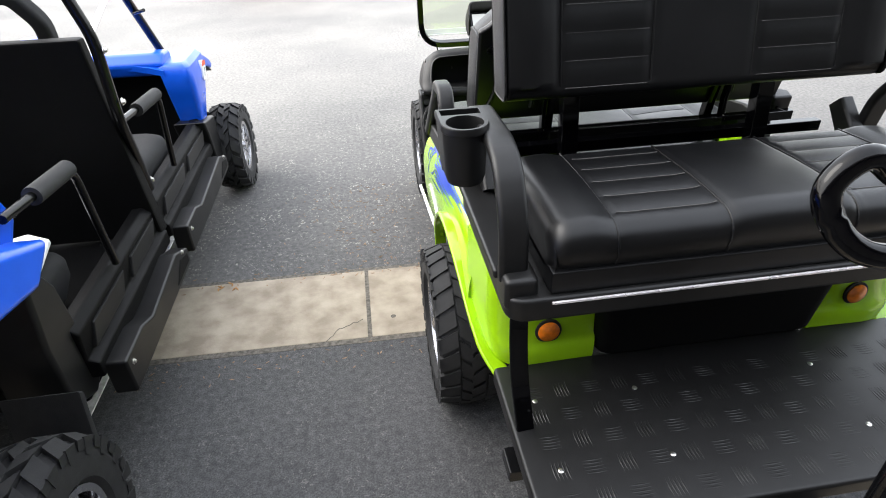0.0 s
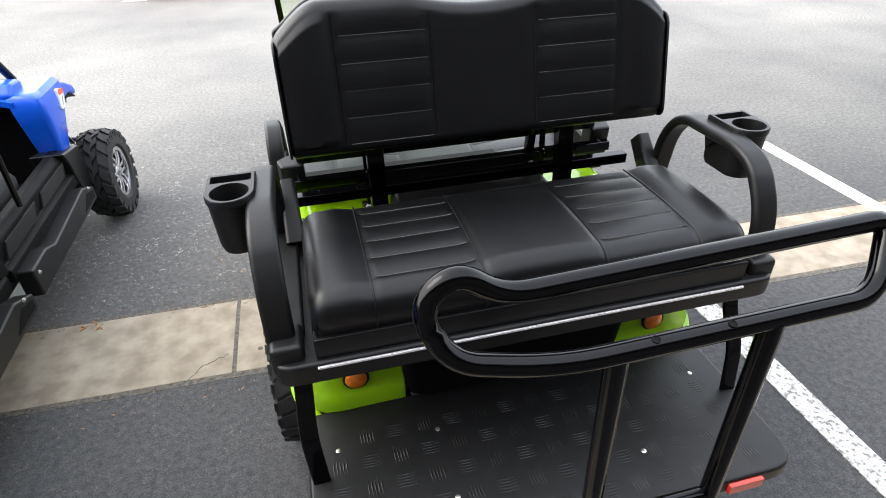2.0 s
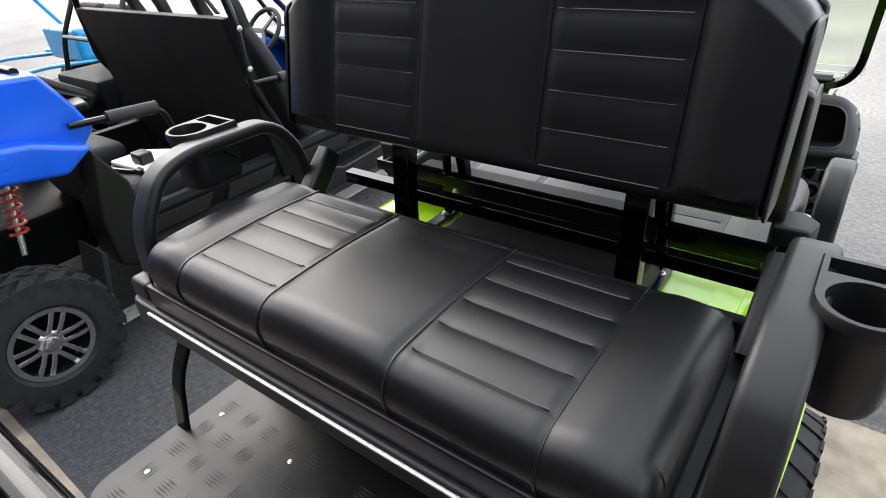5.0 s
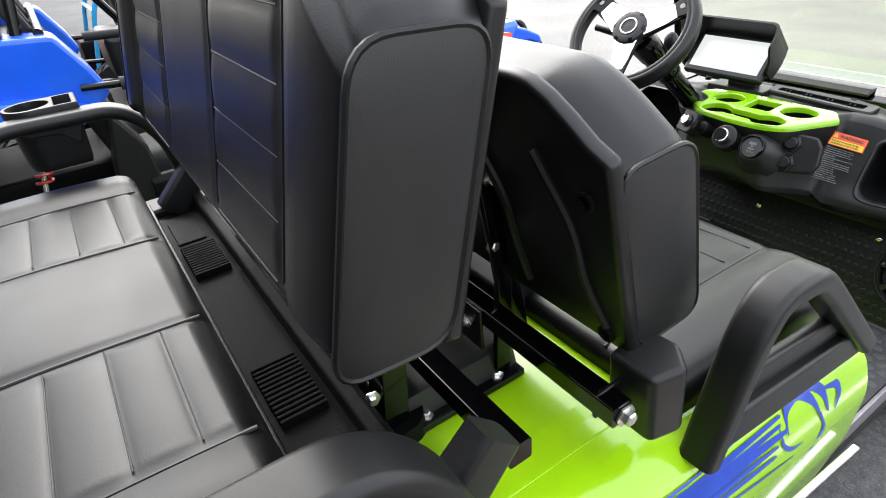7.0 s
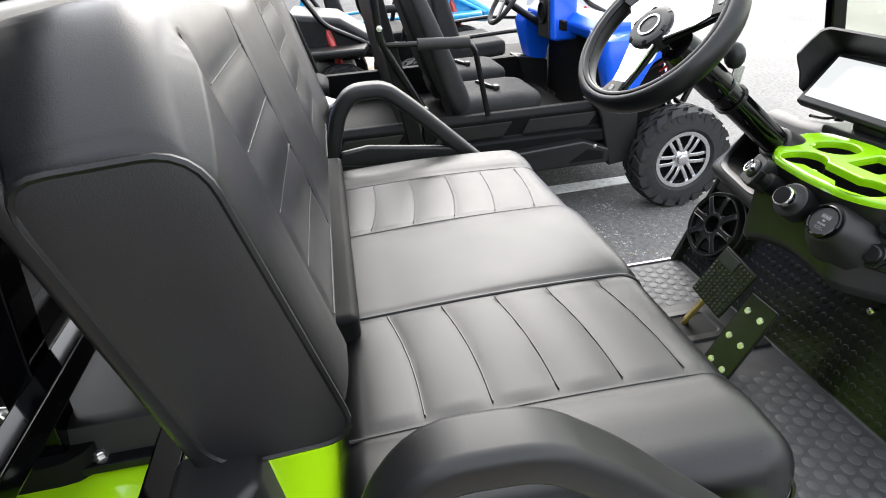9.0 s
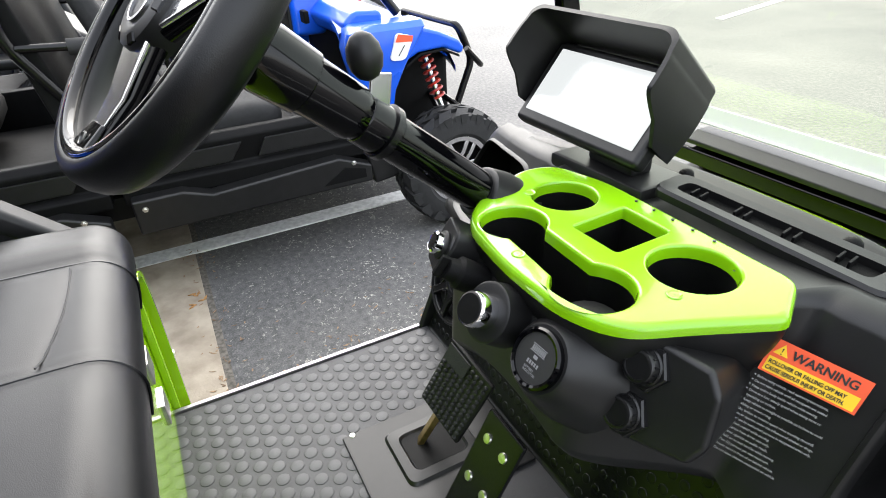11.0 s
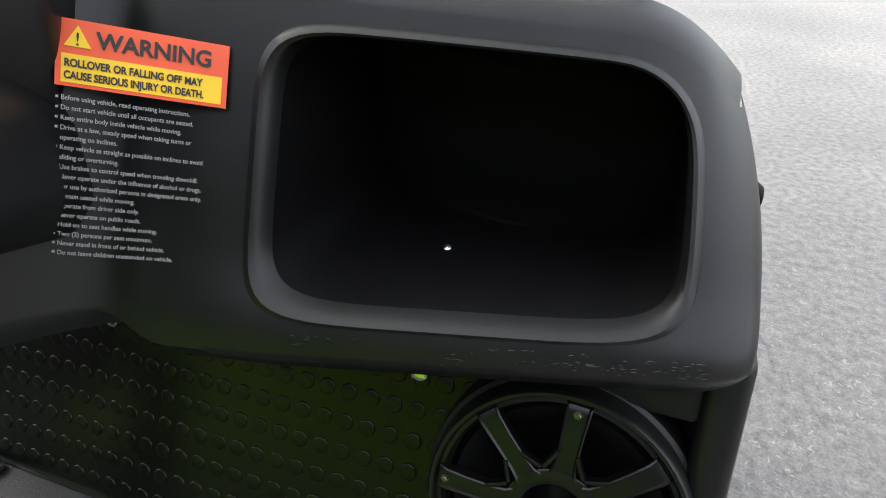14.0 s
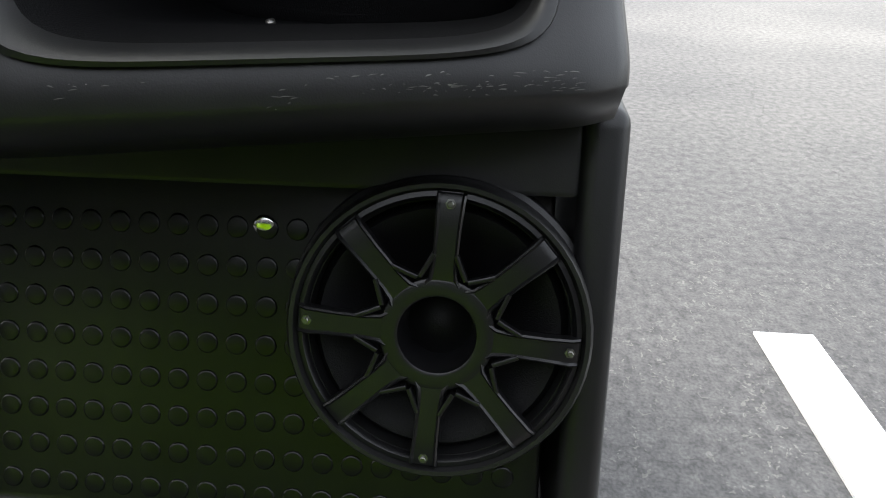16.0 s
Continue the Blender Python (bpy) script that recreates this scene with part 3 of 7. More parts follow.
# rear wheel arch: outer edge as (x, y, z)
ARCH = [(0.600, 0.150, 0.536), (0.632, 0.210, 0.575), (0.646, 0.310, 0.632), (0.654, 0.410, 0.690), (0.660, 0.520, 0.728), (0.662, 0.650, 0.738), (0.662, 0.790, 0.705), (0.660, 0.920, 0.600), (0.652, 0.985, 0.470), (0.645, 0.995, 0.360)]


def arch_z(y):
    """Height of the arch edge over a place along the cart."""
    for (_, y0, z0), (_, y1, z1) in zip(ARCH, ARCH[1:]):
        if y0 <= y <= y1:
            return z0 + (z1 - z0) * (y - y0) / (y1 - y0)
    return 0.536 if y < 0.15 else 0.0


# box under the rear seat, green tail panels, lamps
b = B()
t0 = [(x, y) for x, y, _ in fillet([(-0.335, 0.09, 0), (0.345, 0.09, 0), (0.345, 0.60, 0), (-0.335, 0.60, 0)], 0.05, 4, True)]
skin(b, [[(x * 0.92, 0.050 + y, 0.563) for x, y in t0], [(x * 0.955, 0.034 + y, 0.585) for x, y in t0], [(x, y, 0.885) for x, y in t0]])
part("underseat_box", b, PLASTIC_DARK, cart, "deep black storage box under the bench")
for s in (-1, 1):
    b = B()
    # tail panel wrapping round to the open wheel arch, with a proud lower band
    prof = fillet([(s * 0.325, 0.178, 0), (s * 0.53, 0.170, 0), (s * 0.605, 0.205, 0), (s * 0.636, 0.37, 0)], [0, 0.07, 0.06, 0], 8)
    rows_ = []
    for f_, off in ((0.0, -0.030), (0.10, -0.033), (0.20, -0.030), (0.25, -0.016), (0.5, -0.006), (0.8, 0.0), (1.0, 0.014)):
        row = []
        for p in prof:
            z0_ = max(0.536, arch_z(p.y))
            row.append(Vector((p.x, p.y + off * max(0.0, min(1.0, (0.30 - p.y) / 0.10)), z0_ + (0.888 - z0_) * f_)))
        rows_.append(row)
    inner_rows = [[Vector((p.x * 0.985, p.y + 0.012, p.z)) for p in row] for row in reversed(rows_)]
    skin(b, rows_ + inner_rows, closed_ring=False, closed_path=True)
    tail = part("tail_panel", b, GREEN, cart, "glossy lime green tail panel")
    b = B()
    lathe(b, [(0.037, 0.0), (0.037, 0.012), (0.031, 0.014)], (s * 0.456, 0.168, 0.660), (0, -1, 0.1), 24)
    lamp = part("lamp_bezel", b, RUBBER, cart)
    b = B()
    lathe(b, [(0.0305, 0.006), (0.0300, 0.016), (0.022, 0.021), (0.010, 0.0235), (0.001, 0.024)], (s * 0.456, 0.168, 0.660), (0, -1, 0.1), 24)
    part("lens", b, AMBER, lamp, "amber lamp lens")
    b = B()
    box(b, (s * 0.375 - 0.022, 0.140, 0.532), (s * 0.375 + 0.022, 0.175, 0.556), 0.004)
    part("latch_block", b, PLASTIC_DARK, cart)

# side body shells with wheel arches
AXR, AXF, WR = 0.665, 2.34, 0.297
for s in (-1, 1):
    b = B()
    prof = [(p.x, p.z) for p in fillet([(0.44, 0, 0.850), (0.555, 0, 0.842), (0.618, 0, 0.80), (0.645, 0, 0.70), (0.640, 0, 0.50), (0.618, 0, 0.35)], [0, 0.05, 0.06, 0.08, 0.06, 0], 6)]
    ys = [0.20 + (1.425 - 0.20) * i / 60 for i in range(61)]
    g = {}
    for i, y in enumerate(ys):
        droop = 0.075 * max(0.0, (y - 0.88) / 0.54) ** 1.1 + 0.03 * max(0.0, (0.42 - y) / 0.22) ** 1.5
        tuck = 0.035 * max(0.0, (0.40 - y) / 0.2) ** 2
        for j, (x, z) in enumerate(prof):
            w = max(0.0, (z - 0.45) / 0.4)
            g[i, j] = b.verts.new((s * (x - tuck), y, z - droop * w))
    for i in range(60):
        for j in range(len(prof) - 1):
            c = (g[i, j].co + g[i + 1, j + 1].co) / 2
            if c.z < arch_z(c.y) - 0.004 or (c.y < 0.34 and c.z < 0.86):
                continue
            b.faces.new((g[i, j], g[i + 1, j], g[i + 1, j + 1], g[i, j + 1]))
    for v in [v for v in b.verts if not v.link_faces]:
        b.verts.remove(v)
    bmesh.ops.recalc_face_normals(b, faces=b.faces)
    bmesh.ops.solidify(b, geom=b.faces, thickness=0.012)
    part("side_panel", b, GREEN, cart, "glossy lime green side panel with blue decal", sharp=60)
    b = B()
    lip = fillet([(s * (x - 0.016), y, z) for x, y, z in ARCH], 0.05, 4)
    sweep(b, lip, rrect(0.014, 0.046, 0.006), up=(s, 0, 0))
    part("fender_flare", b, GREEN, cart)
    b = B()
    sweep(b, [(s * 0.6450, 0.965, 0.500), (s * 0.6560, 1.20, 0.499), (s * 0.6600, 1.32, 0.498), (s * 0.6640, 1.425, 0.496)], rrect(0.014, 0.010, 0.003, 2), up=(0, 0, 1))
    part("rocker_trim", b, STRIP, cart, "bright trim strip along the body side")
# deck between the two benches
b = B()
box(b, (-0.50, 0.45, 0.80), (0.50, 1.0, 0.848), 0.004)
part("deck", b, GREEN, cart, "glossy lime green body deck")
b = B()
skin(b, [[(0.04 + (x - 0.04) * f, 0.66 + (y - 0.66) * f, z) for x, y, _ in fillet([(-0.24, 0.53, 0), (0.32, 0.53, 0), (0.32, 0.80, 0), (-0.24, 0.80, 0)], 0.03, 4, True)] for z, f in ((0.85, 1.0), (0.875, 0.985), (0.905, 0.95), (0.912, 0.90))])
part("battery_cover", b, PLASTIC, cart, "raised black plastic cover on the deck")

# seat frame: posts, cross bars, bolts
for s in (-1, 1):
    b = B()
    sweep(b, [(s * 0.30, 0.545, 0.85), (s * 0.30, 0.558, 1.02), (s * 0.30, 0.592, 1.28), (s * 0.30, 0.622, 1.44), (s * 0.30, 0.652, 1.58)], rrect(0.042, 0.050, 0.004, 2), up=(1, 0, 0))
    part("seat_post", b, GLOSS, cart)
    b = B()
    sweep(b, [(s * 0.315, 0.755, 0.85), (s * 0.315, 0.765, 1.05), (s * 0.315, 0.74, 1.22)], rrect(0.03, 0.012, 0.003, 2), up=(1, 0, 0))
    part("back_post", b, GLOSS, cart)
    b = B()
    sweep(b, fillet([(s * 0.285, 0.61, 1.335), (s * 0.285, 0.705, 1.332), (s * 0.285, 0.752, 1.25), (s * 0.285, 0.800, 1.03), (s * 0.285, 0.815, 0.90)], 0.05, 5), rrect(0.034, 0.030, 0.006, 2), up=(1, 0, 0))
    part("brace_hoop", b, GLOSS, cart)
    for z in (0.862, 0.985, 1.118, 1.225):
        bolt(cart, (s * 0.312, 0.748, z), (s, 0.2, 0), 0.0085)
    bolt(cart, (s * 0.312, 0.52, 0.951), (s, -0.2, 0), 0.0085)
    bolt(cart, (s * 0.262, 0.727, 0.955), (0, -1, 0), 0.0075)
for y, z, hw in ((0.752, 0.978, 0.565), (0.60, 1.00, 0.545)):
    b = B()
    sweep(b, [(-hw, y, z), (hw, y, z)], rrect(0.034, 0.034, 0.004, 2), up=(0, 0, 1))
    part("cross_bar", b, GLOSS, cart)
b = B()
box(b, (-0.30, 0.727, 0.915), (0.30, 0.7345, 0.995), 0.003)
part("hinge_plate", b, STEEL_BLACK, cart)
# ribbed vent strip in the tray behind the rear cushion
b = B()
box(b, (-0.50, 0.372, 0.946), (0.50, 0.500, 0.958), 0.004)
vs_ = part("vent_strip", b, PLASTIC_DARK, cart, "ribbed black vent strip behind the seat cushion")
b = B()
sweep(b, [(-0.545, 0.488, 0.968), (0.545, 0.488, 0.968)], rrect(0.026, 0.040, 0.008), up=(0, 0, 1))
part("edge_rib", b, PLASTIC_DARK, vs_)
for k in range(26):
    xk = -0.30 + k * 0.0105 + (0.33 if k > 12 else 0)
    b = B()
    box(b, (xk - 0.0028, 0.392, 0.957), (xk + 0.0028, 0.462, 0.973), 0.002)
    part("rib", b, PLASTIC_DARK, vs_)
for x0, x1 in ((-0.46, -0.34), (0.34, 0.46)):
    b = B()
    box(b, (x0, 0.395, 0.956), (x1, 0.455, 0.963), 0.003)
    part("cover", b, PLASTIC_DARK, vs_)
b = B()
box(b, (-0.52, 0.84, 0.846), (0.20, 0.945, 0.93), 0.012, 3)
part("seat_base", b, PLASTIC_DARK, cart, "black base under the front backrest")
for s in (-1, 1):
    b = B()
    box(b, (min(s * 0.300, s * 0.336), 0.50, 0.850), (max(s * 0.300, s * 0.336), 0.79, 0.864), 0.003)
    rail = part("base_rail", b, STEEL_BLACK, cart)
    for y in (0.60, 0.742):
        bolt(rail, (s * 0.318, y, 0.864), (0, 0, 1), 0.0075)
# seat belt boots at the bar ends
for s in (-1, 1):
    b = B()
    base = [(s * 0.512, 0.795), (s * 0.585, 0.795), (s * 0.600, 0.845), (s * 0.565, 0.875), (s * 0.512, 0.870)]
    prism(b, base, "z", 0.912, 1.036, 0.010, 3)
    bmesh.ops.transform(b, matrix=Matrix.Translation((s * 0.55, 0.83, 0.868)) @ Matrix.Rotation(radians(6), 4, "X") @ Matrix.Translation((-s * 0.55, -0.83, -0.868)), verts=b.verts)
    part("belt_boot", b, PLASTIC, cart, "black seat belt buckle boot")
    b = B()
    sweep(b, [(s * 0.560, 0.425, 0.955), (s * 0.560, 0.50, 1.035), (s * 0.560, 0.552, 1.088)], rrect(0.062, 0.044, 0.010), up=(s, 0, 0), taper=[1.15, 1.05, 0.95])
    part("belt_boot", b, PLASTIC, cart, "black seat belt buckle boot")
    b = B()
    prism(b, [(0.735, 0.955), (0.790, 0.950), (0.815, 0.975), (0.790, 1.000), (0.735, 0.995)], "x", *sorted((s * 0.530, s * 0.538)), 0.003)
    lug = part("pivot_lug", b, STEEL_BLACK, cart)
    bolt(lug, (s * 0.566, 0.757, 0.974), (s, 0, 0), 0.011)

# front bench
bench_cushion(cart, 1.435, 0.90, 0.885, 0.775, 0.545, "front_seat_cushion", 0.13, 0.165, VINYL_GREY, 0.024)
front_back, fp, fh = bench_back(cart, 0.932, 14, 0.114, 1.03, 0.53, 1, "front_backrest")
b = B()
prism(b, shell_outline(fh, 0.534, 14, 0.008), "y", -0.019, 0.006, 0.009, 3)
sh = Matrix.Translation((0, 0.821, 1.018)) @ Matrix.Rotation(radians(14), 4, "X")
bmesh.ops.transform(b, matrix=sh, verts=b.verts)
shell = part("front_backrest_shell", b, SHELL, cart, "moulded black shell behind the front backrest")
for s in (-1, 1):
    b = B()
    for off in (0.0, 0.13):
        pts = [(s * (0.50 - off * 1.15), -0.021, 0.05), (s * (0.47 - off), -0.021, 0.12), (s * (0.47 - off), -0.021, 0.20), (s * (0.42 - off), -0.021, 0.30)]
        tube(b, [sh @ Vector(p) for p in pts], 0.007, 0.04, 8)
    part("rib", b, PLASTIC, shell)
    for h in (0.03, 0.255):
        b = B()
        lathe(b, [(0.013, 0), (0.013, 0.004), (0.009, 0.005), (0.008, -0.004)], sh @ Vector((s * 0.495, -0.019, h)), (0, -1, -0.2), 14)
        part("grommet", b, PLASTIC_DARK, shell)
# seat pedestal
b = B()
box(b, (-0.585, 0.92, 0.40), (0.585, 1.395, 0.775), 0.02, 3)
part("seat_pedestal", b, GREEN, cart, "glossy lime green seat pedestal")
for z in (0.50, 0.60):
    b = B()
    box(b, (-0.50, 1.385, z), (-0.44, 1.402, z + 0.05), 0.004)
    part("hinge", b, ZINC, cart)
b = B()
sweep(b, [(-0.592, 1.400, 0.40), (-0.592, 1.404, 0.76)], rrect(0.016, 0.022, 0.004, 2), up=(1, 0, 0))
part("pedestal_edge", b, GREEN, cart)
# front hip restraints: angular frame with a stepped filler
for s in (-1, 1):
    b = B()
    pth = [(s * 0.604, 0.895, 0.815), (s * 0.602, 0.955, 1.020), (s * 0.600, 0.995, 1.068), (s * 0.604, 1.080, 1.068), (s * 0.600, 1.150, 1.010), (s * 0.607, 1.385, 0.780)]
    sweep(b, fillet(pth, 0.028, 4), rrect(0.040, 0.056, 0.012), up=(s, 0, 0))
    hip = part("hip_restraint", b, PLASTIC, cart, "black moulded hip restraint handle")
    b = B()
    prism(b, [(0.905, 0.815), (1.395, 0.750), (1.385, 0.785), (1.345, 0.832), (0.925, 0.885)], "x", *sorted((s * 0.586, s * 0.618)), 0.008, 3)
    prism(b, [(0.93, 0.880), (1.34, 0.828), (1.29, 0.890), (1.02, 0.925), (0.945, 0.915)], "x", *sorted((s * 0.580, s * 0.602)), 0.008, 3)
    part("filler", b, PLASTIC, hip)

# footplate
b = B()
outl = fillet([(-0.610, -0.33, 0), (0.605, -0.33, 0), (0.605, 0.15, 0), (-0.610, 0.15, 0)], [0.085, 0.085, 0.02, 0.02], 8, True)
outl2 = [(p.x, p.y) for p in outl]
prism(b, outl2, "z", 0.513, 0.562, 0.010, 3)
plate = part("footplate", b, PLASTIC, cart, "black footplate with raised tread pattern")
b = B()
for ix in range(14):
    for iy in range(5):
        cx0, cy0 = -0.53 + ix * 0.079, -0.275 + iy * 0.078
        horiz = (ix + iy) % 2 == 0
        for k in range(5):
            o = (k - 2) * 0.0082
            ln = 0.026
            c_ = Vector((cx0 + (0 if horiz else o), cy0 + (o if horiz else 0), 0.5620))
            d_ = Vector((ln, 0, 0)) if horiz else Vector((0, ln, 0))
            w_ = Vector((0, 0.0026, 0)) if horiz else Vector((0.0026, 0, 0))
            up_ = Vector((0, 0, 0.0008))
            vs = [b.verts.new(p) for p in (c_ - d_, c_ - w_, c_ + d_, c_ + w_, c_ - d_ * 0.6 + up_, c_ - w_ * 0.3 + up_, c_ + d_ * 0.6 + up_, c_ + w_ * 0.3 + up_)]
            for q in ((0, 1, 5, 4), (1, 2, 6, 5), (2, 3, 7, 6), (3, 0, 4, 7), (4, 5, 6, 7)):
                b.faces.new([vs[i] for i in q])
tread = part("tread_pattern", b, PLASTIC, plate)
tread["kind"] = "stuff"
for x in (-0.53, -0.262, 0.237, 0.51):
    for y in (-0.197, 0.010):
        b = B()
        lathe(b, [(0.0068, 0), (0.0068, 0.0012), (0.0045, 0.0022), (0.002, 0.0023)], (x, y, 0.562), (0, 0, 1), 12)
        part("rivet", b, ZINC, plate)
for s in (-1, 1):
    b = B()
    box(b, (s * 0.44 - 0.048, -0.342, 0.522), (s * 0.44 + 0.048, -0.329, 0.553), 0.003)
    part("reflector", b, RED, plate, "red reflector strip")
    b = B()
    sweep(b, fillet([(s * 0.578, 0.03, 0.90), (s * 0.582, 0.022, 0.80), (s * 0.590, -0.035, 0.70), (s * 0.578, -0.069, 0.562)], 0.05, 4), rrect(0.014, 0.044, 0.005, 2), up=(s, 0, 0))
    part("support_strut", b, GLOSS, cart)
b = B()
box(b, (-0.62, -0.10, 0.40), (0.62, -0.02, 0.44), 0.006)
box(b, (-0.34, -0.30, 0.45), (-0.30, 0.5, 0.512), 0.006)
box(b, (0.30, -0.30, 0.45), (0.34, 0.5, 0.512), 0.006)
part("chassis_frame", b, STEEL_BLACK, cart)

# rear grab bar
b = B()
loop = [(-0.376, -0.440, 1.375), (-0.328, -0.440, 1.424), (-0.262, -0.440, 1.372), (0.345, -0.432, 1.382), (0.290, -0.500, 1.297), (-0.21, -0.508, 1.297), (-0.345, -0.480, 1.312)]
tube(b, loop, 0.0160, [0.045, 0.045, 0.045, 0.035, 0.045, 0.09, 0.09], 14, True, 7)
grab = part("grab_bar", b, GLOSS, cart, "glossy black tubular rear grab bar")
for x0, x1 in ((-0.125, -0.10), (0.112, 0.135)):
    b = B()
    tube(b, [(x0, -0.505, 1.296), (x0 + 0.0008, -0.5065, 1.27), (x1, -0.50, 0.42)], 0.0165, 0, 14)
    part("upright", b, GLOSS, grab)
b = B()
tube(b, [(-0.107, -0.503, 0.885), (0.125, -0.503, 0.885)], 0.014, 0, 10)
part("rung", b, GLOSS, grab)
for x in (-0.075, 0.04):
    b = B()
    lathe(b, [(0.0062, -0.001), (0.0062, 0.0012), (0.0050, 0.0014), (0.0046, 0.0004)], (x, -0.510, 1.312), (0, -0.3, 1), 10)
    part("plug", b, PLASTIC_DARK, grab)
b = B()
box(b, (-0.07, -0.56, 0.40), (0.08, -0.35, 0.46), 0.008)
box(b, (-0.035, -0.62, 0.42), (0.045, -0.34, 0.50), 0.008)
part("hitch_receiver", b, GLOSS, cart)
b = B()
sweep(b, [(-0.30, -0.30, 0.49), (0.16, -0.40, 0.49)], rrect(0.03, 0.03, 0.004, 2), up=(0, 0, 1))
part("hitch_arm", b, STEEL_BLACK, cart)


# glossy plate holder and lamp between the uprights
b = B()
prism(b, [(p.x, p.y) for p in fillet([(-0.085, 0.50, 0), (0.105, 0.50, 0), (0.105, 0.80, 0), (-0.085, 0.80, 0)], 0.02, 4, True)], "y", -0.512, -0.504, 0.002)
ph = part("plate_holder", b, GLOSS, cart, "blank glossy black plate holder")
b = B()
sweep(b, [(-0.052, -0.542, 0.790), (-0.048, -0.544, 0.792), (0.058, -0.544, 0.792), (0.062, -0.542, 0.790)], rrect(0.050, 0.036, 0.015, 4), up=(0, -0.4, 1), taper=[0.85, 1.0, 1.0, 0.85])
part("plate_lamp", b, GLOSS, ph, "glossy black plate lamp")
for x in (-0.03, 0.04):
    bolt(ph, (x, -0.530, 0.818), (0, -0.3, 1), 0.004, "screw")


# wheels
def wheel(parent, at, s, R, width, rim_r, spokes, name="wheel", chunky=False, rim_mat=ALLOY):
    at = Vector(at)
    hw = width / 2
    core = 0.945 if chunky else 0.968
    b = B()
    prof = [(rim_r, -hw * 0.75), (rim_r + 0.02, -hw * 0.98), (R * 0.82, -hw * 0.99), (R * core * 0.97, -hw * 0.88), (R * core, -hw * 0.6), (R * core * 1.005, 0), (R * core, hw * 0.6), (R * core * 0.97, hw * 0.88), (R * 0.82, hw * 0.99), (rim_r + 0.02, hw * 0.98), (rim_r, hw * 0.75)]
    lathe(b, prof, at, (s, 0, 0), 48, close=False)
    w = part(name, b, RUBBER, parent, "black treaded tyre on alloy rim")
    # tread lugs
    b = B()
    N = 19 if chunky else 27
    lug_h = 0.024 if chunky else 0.012
    for i in range(N):
        for row, (u0, u1, off) in enumerate(((-0.98, -0.42, 0.0), (-0.34, 0.06, 0.5), (0.02, 0.36, 0.0), (0.42, 0.98, 0.5))):
            a0 = 2 * math.pi * (i + off) / N
            da = 2 * math.pi / N * (0.33 if chunky else 0.38)
            skew = (0.22 if row % 2 else -0.22) * (2 * math.pi / N)
            cs = []
            for h in (R * 0.91, R + lug_h * 0.15):
                for u, k in ((u0, -1), (u1, -1), (u1, 1), (u0, 1)):
                    rr = h if abs(u) < 0.9 else h - 0.016
                    a = a0 + k * da + (skew if u == u1 else -skew)
                    cs.append(b.verts.new(at + Vector((s * u * hw * 1.01, rr * math.cos(a), rr * math.sin(a)))))
            for q in ((4, 5, 6, 7), (0, 1, 5, 4), (1, 2, 6, 5), (2, 3, 7, 6), (3, 0, 4, 7)):
                b.faces.new([cs[j] for j in q])
    # shoulder blocks that run down the sidewall
    for i in range(N):
        for u, off in ((-1, 0.0), (1, 0.5)):
            a0 = 2 * math.pi * (i + off) / N
            da = 2 * math.pi / N * 0.24
            cs = []
            for e in (0.955, 1.0 + lug_h * 0.8):
                for rr, k in ((R * 0.80, -0.6), (R * 0.965, -1), (R * 0.965, 1), (R * 0.80, 0.6)):
                    cs.append(b.verts.new(at + Vector((s * u * hw * (e if rr > R * 0.9 else e * 0.995), rr * math.cos(a0 + k * da), rr * math.sin(a0 + k * da)))))
            for q in ((4, 5, 6, 7), (0, 1, 5, 4), (1, 2, 6, 5), (2, 3, 7, 6), (3, 0, 4, 7)):
                b.faces.new([cs[j] for j in q])
    bmesh.ops.recalc_face_normals(b, faces=b.faces)
    part("tread", b, RUBBER, w, sharp=20)["kind"] = "stuff"
    # rim
    b = B()
    lathe(b, [(rim_r, -hw * 0.8), (rim_r - 0.004, -hw * 0.3), (rim_r - 0.012, hw * 0.1), (rim_r - 0.01, hw * 0.7), (rim_r + 0.006, hw * 0.80), (rim_r + 0.004, hw * 0.86), (rim_r - 0.016, hw * 0.84), (rim_r - 0.02, hw * 0.45)], at, (s, 0, 0), 40, close=False)
    rim = part("rim", b, rim_mat, w, "bright machined alloy rim")
    b = B()
    lathe(b, [(rim_r - 0.006, hw * 0.05), (0.02, hw * 0.0)], at, (s, 0, 0), 30)
    part("drum", b, PLASTIC_DARK, w)
    for i in range(spokes):
        b = B()
        for k in (-1, 1):
            a = 2 * math.pi * i / spokes
            d = 0.16
            p0 = at + Vector((s * hw * 0.62, 0.035 * math.cos(a + k * 0.5), 0.035 * math.sin(a + k * 0.5)))
            p1 = at + Vector((s * hw * 0.66, (rim_r - 0.014) * math.cos(a + k * d), (rim_r - 0.014) * math.sin(a + k * d)))
            sweep(b, [p0, (p0 + p1) / 2 + Vector((s * 0.006, 0, 0)), p1], rrect(0.020, 0.014, 0.004, 2), up=(s, 0, 0))
        part("spoke", b, rim_mat, w)
    b = B()
    lathe(b, [(0.05, hw * 0.45), (0.05, hw * 0.62), (0.042, hw * 0.70), (0.028, hw * 0.72), (0.026, hw * 0.85), (0.012, hw * 0.9)], at, (s, 0, 0), 24)
    part("hub_cap", b, rim_mat, w)
    return w


for s in (-1, 1):
    wheel(cart, (s * 0.615, AXR, WR), s, WR, 0.225, 0.178, 7)
    wheel(cart, (s * 0.520 + 0.02, AXF, WR), s, WR, 0.19, 0.175, 7)

